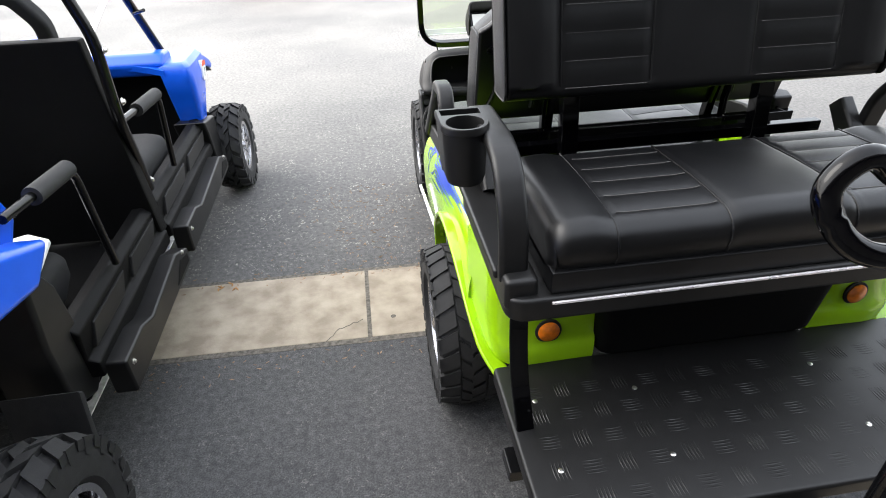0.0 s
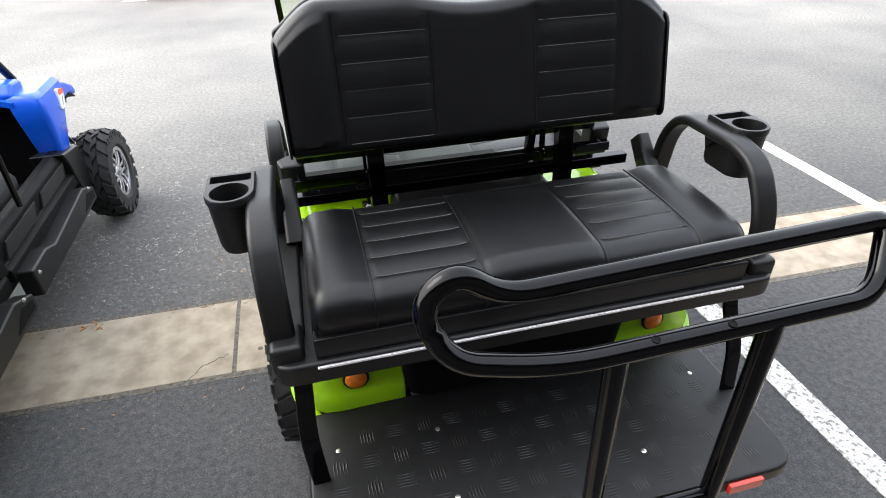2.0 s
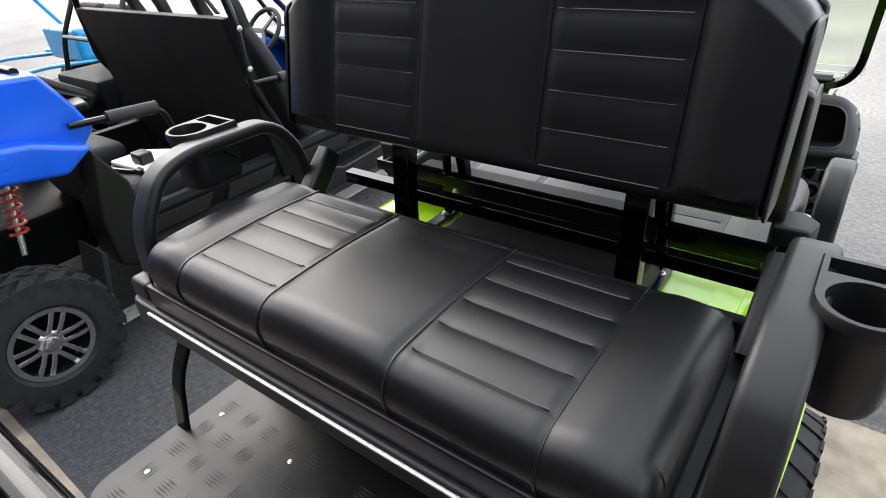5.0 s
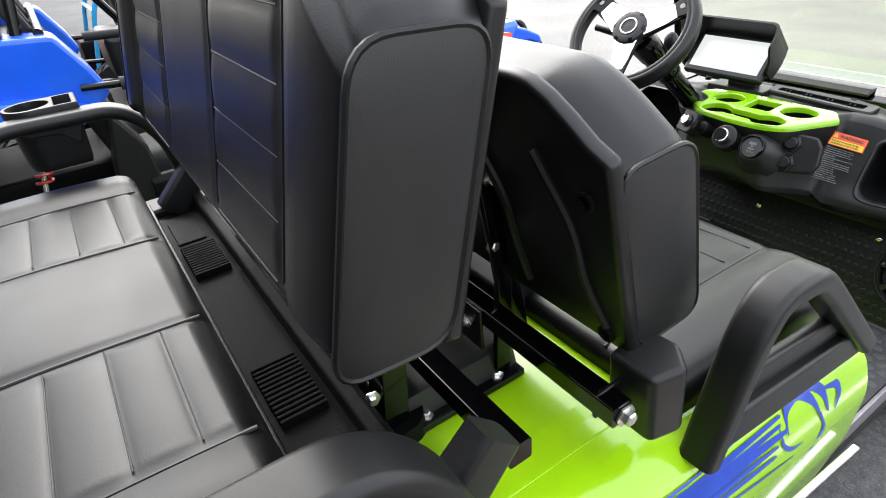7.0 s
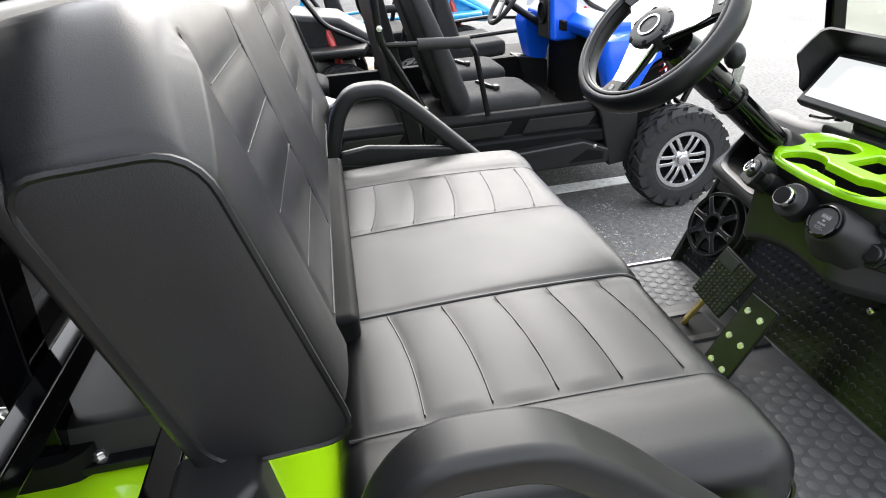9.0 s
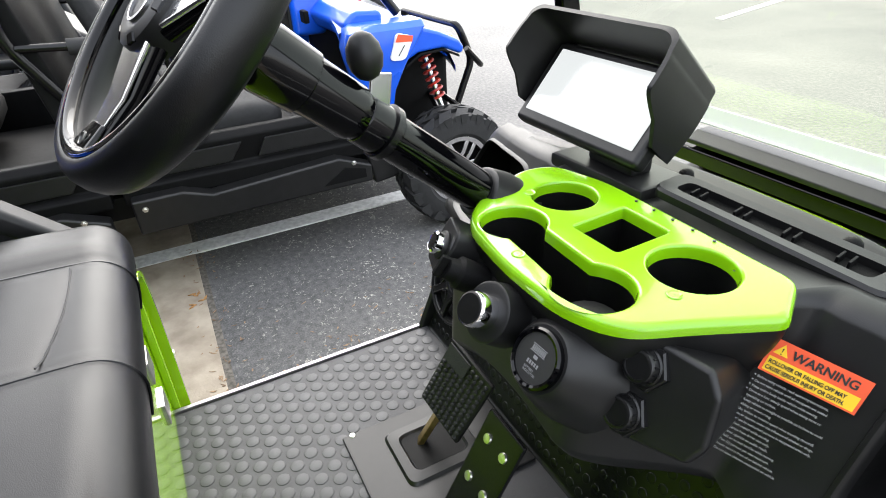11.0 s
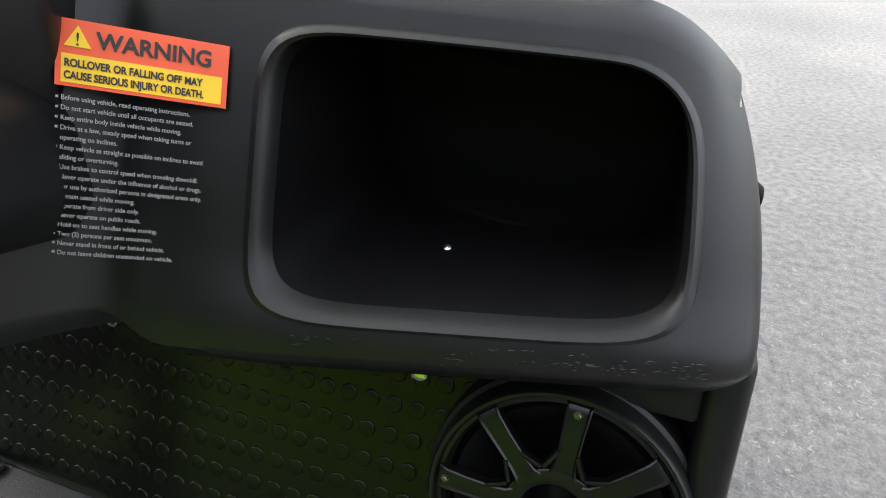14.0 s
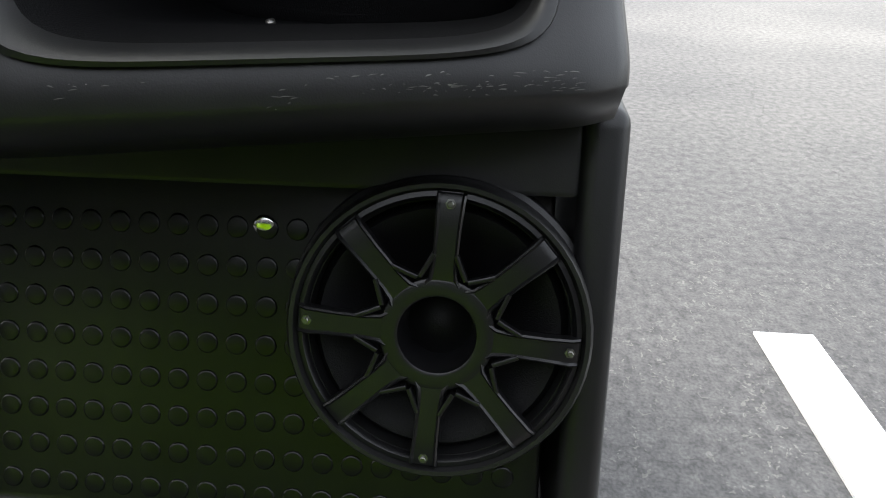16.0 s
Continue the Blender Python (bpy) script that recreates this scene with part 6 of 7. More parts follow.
skin(b, [[(p.x, p.y, z) for p in fillet([(-0.220 - w_, 1.8275 - h_, 0), (-0.220 + w_, 1.8275 - h_, 0), (-0.220 + w_, 1.8275 + h_, 0), (-0.220 - w_, 1.8275 + h_, 0)], 0.018, 4, True)] for w_, h_, z in ((0.068, 0.078, 0.4195), (0.064, 0.074, 0.4270), (0.046, 0.057, 0.4290), (0.042, 0.0525, 0.4240))], cap=False)
part("slot_bezel", b, PLASTIC, pp)
px_, pu_ = Vector((0.097, 0.014, -0.032)).normalized(), Vector((0.052, 0.050, 0.130)).normalized()
pu_ = (pu_ - px_ * pu_.dot(px_)).normalized()
pq = Matrix((px_, pu_, px_.cross(pu_))).transposed().to_4x4()
pq.translation = (-0.172, 1.856, 0.588)
b = B()
box(b, (-0.055, -0.078, -0.006), (0.055, 0.078, 0.006), 0.005, m=pq)
bp_ = part("brake_pedal", b, PLASTIC, cart, "square studded brake pedal")
b = B()
for i in range(9):
    for j in range(12):
        if i < 5 and j > 8:
            continue
        lathe(b, [(0.0042, 0), (0.0032, 0.004), (0.001, 0.0045)], pq @ Vector((-0.046 + i * 0.0115, -0.067 + j * 0.0122, 0.006)), pq.to_3x3() @ Vector((0, 0, 1)), 8)
part("pedal_studs", b, RUBBER, bp_)["kind"] = "stuff"
b = B()
box(b, (-0.051, 0.038, 0.006), (0.004, 0.074, 0.010), 0.002, m=pq)
part("parking_pad", b, RUBBER, bp_)
b = B()
sweep(b, [(-0.245, 1.80, 0.40), (-0.205, 1.87, 0.56)], rrect(0.022, 0.012, 0.003, 2))
part("pedal_arm", b, mat("brass_plated_steel", (0.45, 0.33, 0.12), 0.35, metal=1.0, var=0.2, scale=80), bp_)
aq = Matrix.Translation((-0.052, 1.826, 0.494)) @ pose(0, 0, 0, 61, 0, 0)
b = B()
box(b, (-0.048, -0.092, -0.005), (0.048, 0.122, 0.006), 0.006, m=aq)
ac = part("accelerator_pedal", b, STEEL_BLACK, cart, "black accelerator pedal with round pads")
for i in range(2):
    for j in range(3):
        b = B()
        lathe(b, [(0.009, 0), (0.008, 0.003), (0.001, 0.0035)], aq @ Vector((-0.022 + i * 0.044, -0.072 + j * 0.076, 0.006)), aq.to_3x3() @ Vector((0, 0, 1)), 14)
        part("pad", b, ZINC, ac)
for x, y in ((-0.32, 1.70), (-0.14, 1.705)):
    b = B()
    lathe(b, [(0.006, 0), (0.005, 0.002), (0.001, 0.0025)], (x, y, 0.420), (0, 0, 1), 12)
    part("screw", b, ZINC, pp)

# side decal: sweeping blue streaks and a ring of feathers
def shell_x(y, z):
    """Outer face of the side panel."""
    droop = 0.075 * max(0.0, (y - 0.88) / 0.54) ** 1.1
    zz = z
    for _ in range(6):
        zz = z + droop * max(0.0, (zz - 0.45) / 0.4)
    knots = [(0.35, 0.618), (0.45, 0.632), (0.50, 0.6385), (0.60, 0.6415), (0.70, 0.6405), (0.75, 0.632), (0.80, 0.6115), (0.83, 0.585)]
    for (z0, x0), (z1, x1) in zip(knots, knots[1:]):
        if zz <= z1:
            return x0 + (x1 - x0) * (zz - z0) / (z1 - z0)
    return 0.57


def decal_strip(name, line, widths, s, under):
    """Flat film along a line of (y, z) places on the panel."""
    b = B()
    rows_ = []
    n = len(line)
    for i in range(n):
        (ya, za), (yb, zb) = line[max(0, i - 1)], line[min(n - 1, i + 1)]
        L = math.hypot(yb - ya, zb - za) or 1
        ny, nz = -(zb - za) / L, (yb - ya) / L
        y, z = line[i]
        rows_.append([Vector((s * (shell_x(y + ny * k, z + nz * k) + 0.0028), y + ny * k, z + nz * k)) for k in (-widths[i], 0.0, widths[i])])
    skin(b, rows_, closed_ring=False, cap=False)
    return part(name, b, DECAL_BLUE, under)


for s in (-1, 1):
    under = next(o for o in cart.children if o.name.startswith("side_panel") and (ORIGIN[o.name].x > 0) == (s > 0))
    for y0, z0, y1, z1, w in ((0.66, 0.802, 1.110, 0.770, 0.0060), (0.72, 0.788, 1.105, 0.756, 0.0065), (0.77, 0.774, 1.095, 0.742, 0.0075), (0.82, 0.756, 1.090, 0.726, 0.0065), (0.86, 0.738, 1.085, 0.708, 0.0060), (0.90, 0.716, 1.150, 0.664, 0.0028), (0.56, 0.812, 1.00, 0.794, 0.0020), (0.60, 0.800, 1.04, 0.764, 0.0022), (0.68, 0.772, 1.06, 0.732, 0.0024), (0.74, 0.748, 1.07, 0.712, 0.0020), (0.94, 0.762, 1.12, 0.738, 0.0070)):
        line = [(y0 + (y1 - y0) * k / 9, z0 + (z1 - z0) * k / 9) for k in range(10)]
        decal_strip("decal_streak", line, [w * (0.12 + 0.88 * math.sin(math.pi * min(1.0, 0.06 + k / 9 * 0.86)) ** 0.7) for k in range(10)], s, under)
    for pts, w in ((((1.122, 0.728), (1.124, 0.770), (1.170, 0.785), (1.215, 0.745), (1.238, 0.690)), 0.0125), (((1.232, 0.712), (1.254, 0.660), (1.225, 0.628), (1.190, 0.640)), 0.009), (((1.100, 0.757), (1.104, 0.715), (1.135, 0.688), (1.172, 0.681)), 0.0042), (((1.192, 0.773), (1.250, 0.752), (1.262, 0.696)), 0.0100), (((1.256, 0.744), (1.312, 0.728), (1.288, 0.688)), 0.0090)):
        arc = [(p.x, p.y) for p in fillet([(y, z, 0) for y, z in pts], 0.03, 5)]
        n = len(arc)
        decal_strip("decal_feather", arc, [w * math.sin(math.pi * (i + 0.5) / n) + 0.0006 for i in range(n)], s, under)

# ======== blue four-seat buggy beside the cart ========
utv = thing("off_road_buggy", (-2.45, 1.3, 0), "blue four-seat off-road buggy with black roll cage and grab handles", "buggy")
UC = -2.50


def fwd(bm):
    """Set the front end ahead of the cabin."""
    bmesh.ops.translate(bm, verts=bm.verts, vec=(-0.02, 0.12, -0.055))
    return bm


for y, half, R_, w_ in ((-0.02, 0.705, 0.285, 0.20), (2.70, 0.745, 0.270, 0.180)):
    for s in (-1, 1):
        wheel(utv, (UC + s * half, y, R_), s, R_, w_, 0.150, 6, chunky=True)
b = B()
box(b, (-3.10, 0.45, 0.32), (-1.84, 2.35, 0.42), 0.02)
part("floor_pan", b, PLASTIC_DARK, utv)
b = B()
box(b, (-2.84, -0.45, 0.36), (-2.16, 0.5, 0.62), 0.03)
part("rear_chassis", b, PLASTIC_DARK, utv)
b = B()
box(b, (-2.80, 2.35, 0.34), (-2.15, 2.80, 0.78), 0.04)
part("nose_core", fwd(b), PLASTIC_DARK, utv)


def sill_panel(y0, y1, s):
    x0 = UC + s * 0.70
    b = B()
    prof = [(x0 - s * 0.07, 0.40), (x0 - s * 0.07, 0.598), (x0 - s * 0.025, 0.602), (x0, 0.575), (x0 - s * 0.01, 0.475), (x0 + s * 0.02, 0.46), (x0 + s * 0.02, 0.40)]
    prism(b, prof, "y", y0, y1, 0.008)
    sp_ = part("sill_panel", b, PLASTIC_DARK, utv, "faceted black plastic sill panel")
    n = max(2, int((y1 - y0) / 0.33))
    for k in range(n):
        a = y0 + 0.05 + k * (y1 - y0 - 0.06) / n
        e = a + (y1 - y0 - 0.06) / n - 0.05
        b = B()
        prism(b, [(a, 0.485), (e - 0.05, 0.485), (e, 0.555), (a + 0.04, 0.555)], "x", *sorted((x0 - s * 0.02, x0 + s * 0.006)), 0.004)
        part("facet", b, PLASTIC, sp_)
    b = B()
    prism(b, [(y0 + 0.02, 0.300), (y1 - 0.02, 0.300), (y1 - 0.02, 0.375), (y1 - 0.16, 0.430), (y0 + 0.30, 0.400), (y0 + 0.20, 0.435), (y0 + 0.02, 0.435)], "x", *sorted((x0 + s * 0.01, x0 + s * 0.085)), 0.010, 3)
    st = part("step", b, PLASTIC, utv, "moulded black side step")
    # proud dark plate stands for the shade of a recess in the step
    b = B()
    prism(b, [(y1 - 0.24, 0.325), (y1 - 0.05, 0.325), (y1 - 0.05, 0.365), (y1 - 0.14, 0.388)], "x", *sorted((x0 + s * 0.08, x0 + s * 0.088)), 0.002)
    part("step_recess_plate", b, PLASTIC_DARK, st)
    for yy in (y0 + 0.06, y1 - 0.10):
        bolt(st, (x0 + s * 0.085, yy, 0.40), (s, 0, 0), 0.007)


for s in (-1, 1):
    sill_panel(0.48, 1.30, s)
    sill_panel(1.34, 2.31, s)
    x0 = UC + s * 0.70
    b = B()
    prism(b, [(2.20, 0.31), (2.36, 0.33), (2.34, 0.62), (2.10, 0.66), (2.14, 0.58)], "x", *sorted((x0 - s * 0.12, x0 + s * 0.05)), 0.012, 3)
    part("leg_panel", fwd(b), PLASTIC, utv, "moulded black leg panel")
    b = B()
    prism(b, [(0.48, 0.34), (0.36, 0.40), (0.36, 0.62), (0.42, 0.92), (0.52, 0.74), (0.55, 0.38)], "x", *sorted((x0 - s * 0.20, x0 - s * 0.02)), 0.015, 3)
    part("rear_leg_panel", b, PLASTIC, utv)
    b = B()
    prism(b, [(0.30, 0.52), (0.26, 0.34), (0.235, 0.34), (0.28, 0.54)], "x", *sorted((x0 - s * 0.15, x0 + s * 0.06)), 0.006)
    part("mud_flap", b, RUBBER, utv)
    # front fender: leg, top shell and headlight sticker
    b = B()
    rings_ = []
    for z, ya, yb, xi, xo in ((0.625, 2.190, 2.335, 0.590, 0.715), (0.70, 2.170, 2.345, 0.585, 0.728), (0.80, 2.145, 2.395, 0.580, 0.738), (0.88, 2.130, 2.45, 0.575, 0.742), (0.945, 2.150, 2.50, 0.560, 0.728), (0.968, 2.18, 2.50, 0.575, 0.70)):
        rings_.append([(UC + s * p.x, p.y, z) for p in fillet([(xi, ya + 0.03, 0), (xo, ya, 0), (xo + 0.004, (ya + yb) / 2, 0), (xo, yb, 0), (xi, yb, 0)], [0.02, 0.045, 0.05, 0.02, 0.02], 4, True)])
    skin(b, rings_)
    fd = part("front_fender", fwd(b), BLUE, utv, "glossy blue front fender leg")
    b = B()
    prism(b, [(2.38, 0.800), (2.46, 0.838), (2.58, 0.845), (2.67, 0.805), (2.685, 0.835), (2.66, 0.868), (2.56, 0.915), (2.42, 0.958), (2.30, 0.95)], "x", *sorted((UC + s * 0.40, UC + s * 0.725)), 0.022, 4)
    part("fender_top", fwd(b), BLUE, fd)
    b = B()
    prism(b, [(2.40, 0.780), (2.47, 0.824), (2.58, 0.830), (2.66, 0.795), (2.66, 0.806), (2.58, 0.842), (2.47, 0.836), (2.40, 0.795)], "x", *sorted((UC + s * 0.42, UC + s * 0.72)), 0.004)
    part("arch_liner", fwd(b), PLASTIC_DARK, fd)
    b = B()
    prism(b, [(p.x, p.y) for p in fillet([(2.315, 0.83, 0), (2.385, 0.825, 0), (2.430, 0.915, 0), (2.355, 0.935, 0)], 0.022, 4, True)], "x", *sorted((UC + s * 0.735, UC + s * 0.752)), 0.001)
    stk = part("sticker", fwd(b), WHITE, fd, "white warning sticker with red mark")
    b = B()
    prism(b, [(2.345, 0.90), (2.42, 0.895), (2.425, 0.917), (2.36, 0.93)], "x", *sorted((UC + s * 0.750, UC + s * 0.7535)), 0)
    part("sticker_mark", fwd(b), RED_FILM, stk)
    b = B()
    sweep(b, [(UC + s * 0.7530, 2.355, 0.845), (UC + s * 0.7530, 2.385, 0.885)], rrect(0.004, 0.001, 0.0004, 1), up=(s, 0, 0))
    part("sticker_sign", fwd(b), INK, stk)
    b = B()
    prism(b, [(2.30, 0.755), (2.36, 0.765), (2.365, 0.80), (2.315, 0.805)], "x", *sorted((UC + s * 0.722, UC + s * 0.738)), 0.004)
    part("fender_vent", fwd(b), BLUE, fd)
    # rear quarter panel and fender
    b = B()
    prism(b, [(-0.62, 1.02), (-0.10, 1.03), (0.36, 0.90), (0.46, 1.00), (0.42, 1.10), (0.34, 1.235), (0.16, 1.25), (0.10, 1.17), (-0.62, 1.19)], "x", *sorted((UC + s * 0.52, UC + s * 0.71)), 0.02, 3)
    part("rear_quarter", b, BLUE, utv, "blue rear quarter panel")
    b = B()
    prism(b, [(-0.60, 0.92), (0.02, 0.93), (0.28, 0.885), (0.40, 0.96), (0.20, 1.035), (-0.10, 1.075), (-0.60, 1.05)], "x", *sorted((UC + s * 0.60, UC + s * 0.80)), 0.022, 3)
    rf = part("rear_fender", b, BLUE, utv, "blue rear fender with square vents")
    for yy in (0.08, -0.22):
        b = B()
        box(b, (min(UC + s * 0.795, UC + s * 0.803), yy - 0.035, 0.975), (max(UC + s * 0.795, UC + s * 0.803), yy + 0.035, 1.02), 0.004)
        part("vent", b, BLUE, rf)
    b = B()
    prism(b, [(-0.70, 1.17), (0.10, 1.15), (0.19, 1.26), (0.06, 1.30), (-0.70, 1.32)], "x", *sorted((UC + s * 0.50, UC + s * 0.70)), 0.012)
    part("bed_side", b, PLASTIC, utv, "black cargo bed side")
    # springs
    for p0, p1 in (((UC + s * 0.50, 2.68, 0.80), (UC + s * 0.60, 2.74, 0.47)), ((UC + s * 0.52, 0.16, 0.92), (UC + s * 0.58, 0.08, 0.58))):
        p0, p1 = Vector(p0), Vector(p1)
        ax_ = (p1 - p0).normalized()
        bx, by, bz = basis(ax_)
        L = (p1 - p0).length
        b = B()
        pts = []
        for i in range(97):
            a = i / 96
            pts.append(p0 + ax_ * (0.02 + a * (L * 0.72)) + (bx * math.cos(a * 2 * math.pi * 8) + by * math.sin(a * 2 * math.pi * 8)) * 0.030)
        sweep(b, pts, circle(0.0065, 6))
        spg = part("coil_spring", b, SPRING, utv, "red coil spring")
        b = B()
        tube(b, [p0, p1], 0.013, 0, 10)
        part("damper", b, ALLOY, spg)
    b = B()
    for y in (2.62, 2.78):
        tube(b, [(UC + s * 0.25, 2.70, 0.40), (UC + s * 0.63, y, 0.34)], 0.014, 0, 8)
        tube(b, [(UC + s * 0.25, 2.70, 0.58), (UC + s * 0.63, y, 0.48)], 0.014, 0, 8)
    part("suspension_arm", fwd(b), STEEL_BLACK, utv)
    b = B()
    for y in (-0.2, 0.05):
        tube(b, [(UC + s * 0.25, 0.0, 0.45), (UC + s * 0.63, y, 0.36)], 0.016, 0, 8)
    part("rear_suspension_arm", b, STEEL_BLACK, utv)
    # roll cage
    b = B()
    tube(b, [(UC + s * 0.50, 2.58, 0.92), (UC + s * 0.49, 2.46, 1.08), (UC + s * 0.50, 1.72, 1.86), (UC + s * 0.50, 0.35, 1.90), (UC + s * 0.60, 0.22, 1.20)], 0.021, 0.10, 10)
    cg = part("roll_cage_side", b, STEEL_BLACK, utv, "black tubular roll cage side")
    b = B()
    tube(b, [(UC + s * 0.680, 1.370, 0.63), (UC + s * 0.735, 1.175, 1.00), (UC + s * 0.745, 1.165, 1.28), (UC + s * 0.60, 1.12, 1.88)], 0.019, 0.05, 10)
    part("centre_pillar", b, STEEL_BLACK, cg)
    b = B()
    tube(b, [(UC + s * 0.49, 2.36, 1.16), (UC + s * 0.56, 2.31, 1.18)], 0.009, 0, 8)
    part("mirror_stub", b, STEEL_BLACK, cg)
    for y, z in ((1.36, 0.67), (1.175, 1.06), (1.17, 1.24)):
        bolt(cg, (UC + s * (0.70 if z < 0.9 else 0.765), y, z), (s, 0, 0), 0.009)
    # grab handles with foam sleeves
    for y0, y1, zt, yb in ((1.20, 1.60, 0.975, 1.67), (0.36, 0.72, 1.03, 0.84)):
        b = B()
        tube(b, [(UC + s * 0.735, y0, zt + 0.01), (UC + s * 0.745, y1, zt - 0.015), (UC + s * 0.700, yb, 0.60)], 0.013, 0.06, 10)
        gh = part("grab_handle", b, STEEL_BLACK, utv, "black tubular grab handle")
        b = B()
        tube(b, [(UC + s * 0.739, y0 + 0.14, zt + 0.0), (UC + s * 0.745, y1 - 0.02, zt - 0.012)], 0.026, 0, 14)
        part("foam_sleeve", b, RUBBER, gh, "ribbed foam sleeve")


def bucket_seat(x, y, w=1.0):
    """Seat with cushion, tall back and head opening."""
    b = B()
    rings = []
    for z, hw, y0, y1 in ((0.50, 0.20, y + 0.02, y + 0.44), (0.56, 0.22, y, y + 0.48), (0.615, 0.222, y, y + 0.485), (0.640, 0.212, y + 0.01, y + 0.475), (0.657, 0.190, y + 0.035, y + 0.45), (0.664, 0.15, y + 0.07, y + 0.40)):
        rings.append([(p.x, p.y, z) for p in fillet([(x - hw * w, y0, 0), (x + hw * w, y0, 0), (x + hw * w, y1, 0), (x - hw * w, y1, 0)], 0.09, 6, True)])
    skin(b, rings)
    st = part("seat_cushion", b, FABRIC, utv, "black vinyl bucket seat cushion")
    b = B()
    rings = []
    for h, hw, t in ((0.0, 0.205, 0.08), (0.04, 0.225, 0.11), (0.12, 0.232, 0.12), (0.34, 0.23, 0.10), (0.46, 0.215, 0.09), (0.55, 0.185, 0.080), (0.60, 0.165, 0.070), (0.63, 0.15, 0.05)):
        yy, zz = y + 0.06 - h * 0.34, 0.58 + h
        rings.append([(p.x, p.y, zz) for p in fillet([(x - hw * w, yy - t / 2, 0), (x + hw * w, yy - t / 2, 0), (x + hw * w, yy + t / 2, 0), (x - hw * w, yy + t / 2, 0)], 0.045, 5, True)])
    skin(b, rings)
    sbk = part("seat_back", b, FABRIC, utv, "tall black seat back")
    b = B()
    loop_ = [(x + dx * w, y + 0.06 - h * 0.34, 0.58 + h) for dx, h in ((-0.13, 0.60), (-0.150, 0.73), (-0.095, 0.83), (0.095, 0.83), (0.150, 0.73), (0.13, 0.60))]
    sweep(b, fillet(loop_, 0.035, 5, True), rrect(0.055, 0.060, 0.016, 3), closed=True, up=(0, 0.94, 0.34))
    part("headrest", b, FABRIC, sbk, "open-framed black headrest")
    b = B()
    tube(b, [(x - 0.10, y + 0.20, 0.668), (x + 0.02, y + 0.22, 0.675), (x + 0.10, y + 0.26, 0.668)], 0.012, 0.04, 6)
    bk = part("seat_belt", b, STEEL_BLACK, st)
    b = B()
    box(b, (x + 0.07, y + 0.24, 0.668), (x + 0.12, y + 0.27, 0.69), 0.005)
    part("buckle", b, PLASTIC, bk)


for xx in (-2.12, -2.78):
    bucket_seat(xx, 1.52)
    bucket_seat(xx - 0.04, 0.42, 0.9)
b = B()
prism(b, [(1.27, 0.45), (1.35, 0.45), (1.19, 1.285), (1.13, 1.285)], "x", -3.21, -1.79, 0.012)
part("seat_back_panel", b, PLASTIC_DARK, utv, "black panel behind the front seats")
for y in (1.18, 0.30):
    b = B()
    tube(b, [(UC - 0.62, y, 1.24), (UC + 0.62, y, 1.24)], 0.019, 0, 10)
    part("harness_bar", b, STEEL_BLACK, utv)
b = B()
tube(b, [(UC - 0.50, 1.70, 1.87), (UC + 0.50, 1.70, 1.87)], 0.019, 0, 10)
part("roof_bar", b, STEEL_BLACK, utv)
# bonnet, dash and steering
b = B()
rows_ = []
for y, z in ((2.22, 0.985), (2.30, 1.01), (2.45, 0.985), (2.62, 0.92), (2.76, 0.84), (2.80, 0.76)):
    rows_.append([Vector((UC + u * (0.60 - 0.12 * (y - 2.2)), y - 0.06 * u * u, z - 0.05 * abs(u) ** 3)) for u in [-1 + i / 8 for i in range(17)]])
skin(b, rows_ + [[p + Vector((0, 0, -0.03)) for p in r_] for r_ in reversed(rows_)], closed_ring=False, closed_path=True, cap=False)
part("bonnet", fwd(b), BLUE, utv, "glossy blue bonnet")
b = B()
prism(b, [(2.21, 0.90), (2.18, 0.965), (2.24, 1.015), (2.36, 1.005), (2.36, 0.88)], "x", UC - 0.60, UC + 0.60, 0.02, 3)
ud = part("dashboard", fwd(b), BLUE, utv, "blue plastic dashboard")
b = B()
prism(b, [(2.33, 0.42), (2.40, 0.42), (2.42, 0.90), (2.34, 0.90)], "x", UC - 0.56, UC + 0.56, 0.01)
part("knee_panel", fwd(b), PLASTIC_DARK, ud)
b = B()
prism(b, [(UC - 0.13, 0.86), (UC + 0.13, 0.86), (UC + 0.10, 1.10), (UC + 0.06, 1.13), (UC - 0.06, 1.13), (UC - 0.10, 1.10)], "y", 2.10, 2.26, 0.025, 3)
part("speaker_pod", fwd(b), BLUE, ud)
b = B()
prism(b, [(UC - 0.085, 0.87), (UC + 0.085, 0.87), (UC + 0.075, 1.08), (UC + 0.05, 1.11), (UC - 0.05, 1.11), (UC - 0.075, 1.08)], "y", 2.085, 2.11, 0.008)
pod = part("pod_face", fwd(b), PLASTIC, ud, "black pod face with round speaker")
b = B()
lathe(b, [(0.062, 0.0), (0.062, 0.012), (0.054, 0.014), (0.050, 0.006), (0.03, 0.0), (0.015, 0.004), (0.001, 0.006)], (UC, 2.085, 1.01), (0, -1, 0), 28)
part("speaker", fwd(b), PLASTIC_DARK, pod)
for dx in (-0.19, 0.19):
    b = B()
    box(b, (UC + dx - 0.035, 2.125, 0.93), (UC + dx + 0.035, 2.15, 0.985), 0.006)
    part("switch", fwd(b), PLASTIC_DARK, ud)
b = B()
sc, sax = Vector((-2.72, 1.92, 1.07)), Vector((0, -0.8, 0.6)).normalized()
bx, by, bz = basis(sax)
sweep(b, [sc + (bx * math.cos(2 * math.pi * i / 36) + by * math.sin(2 * math.pi * i / 36)) * 0.15 for i in range(36)], circle(0.015, 8), closed=True)
us = part("steering_wheel", fwd(b), RUBBER, utv, "black rubber steering wheel")
b = B()
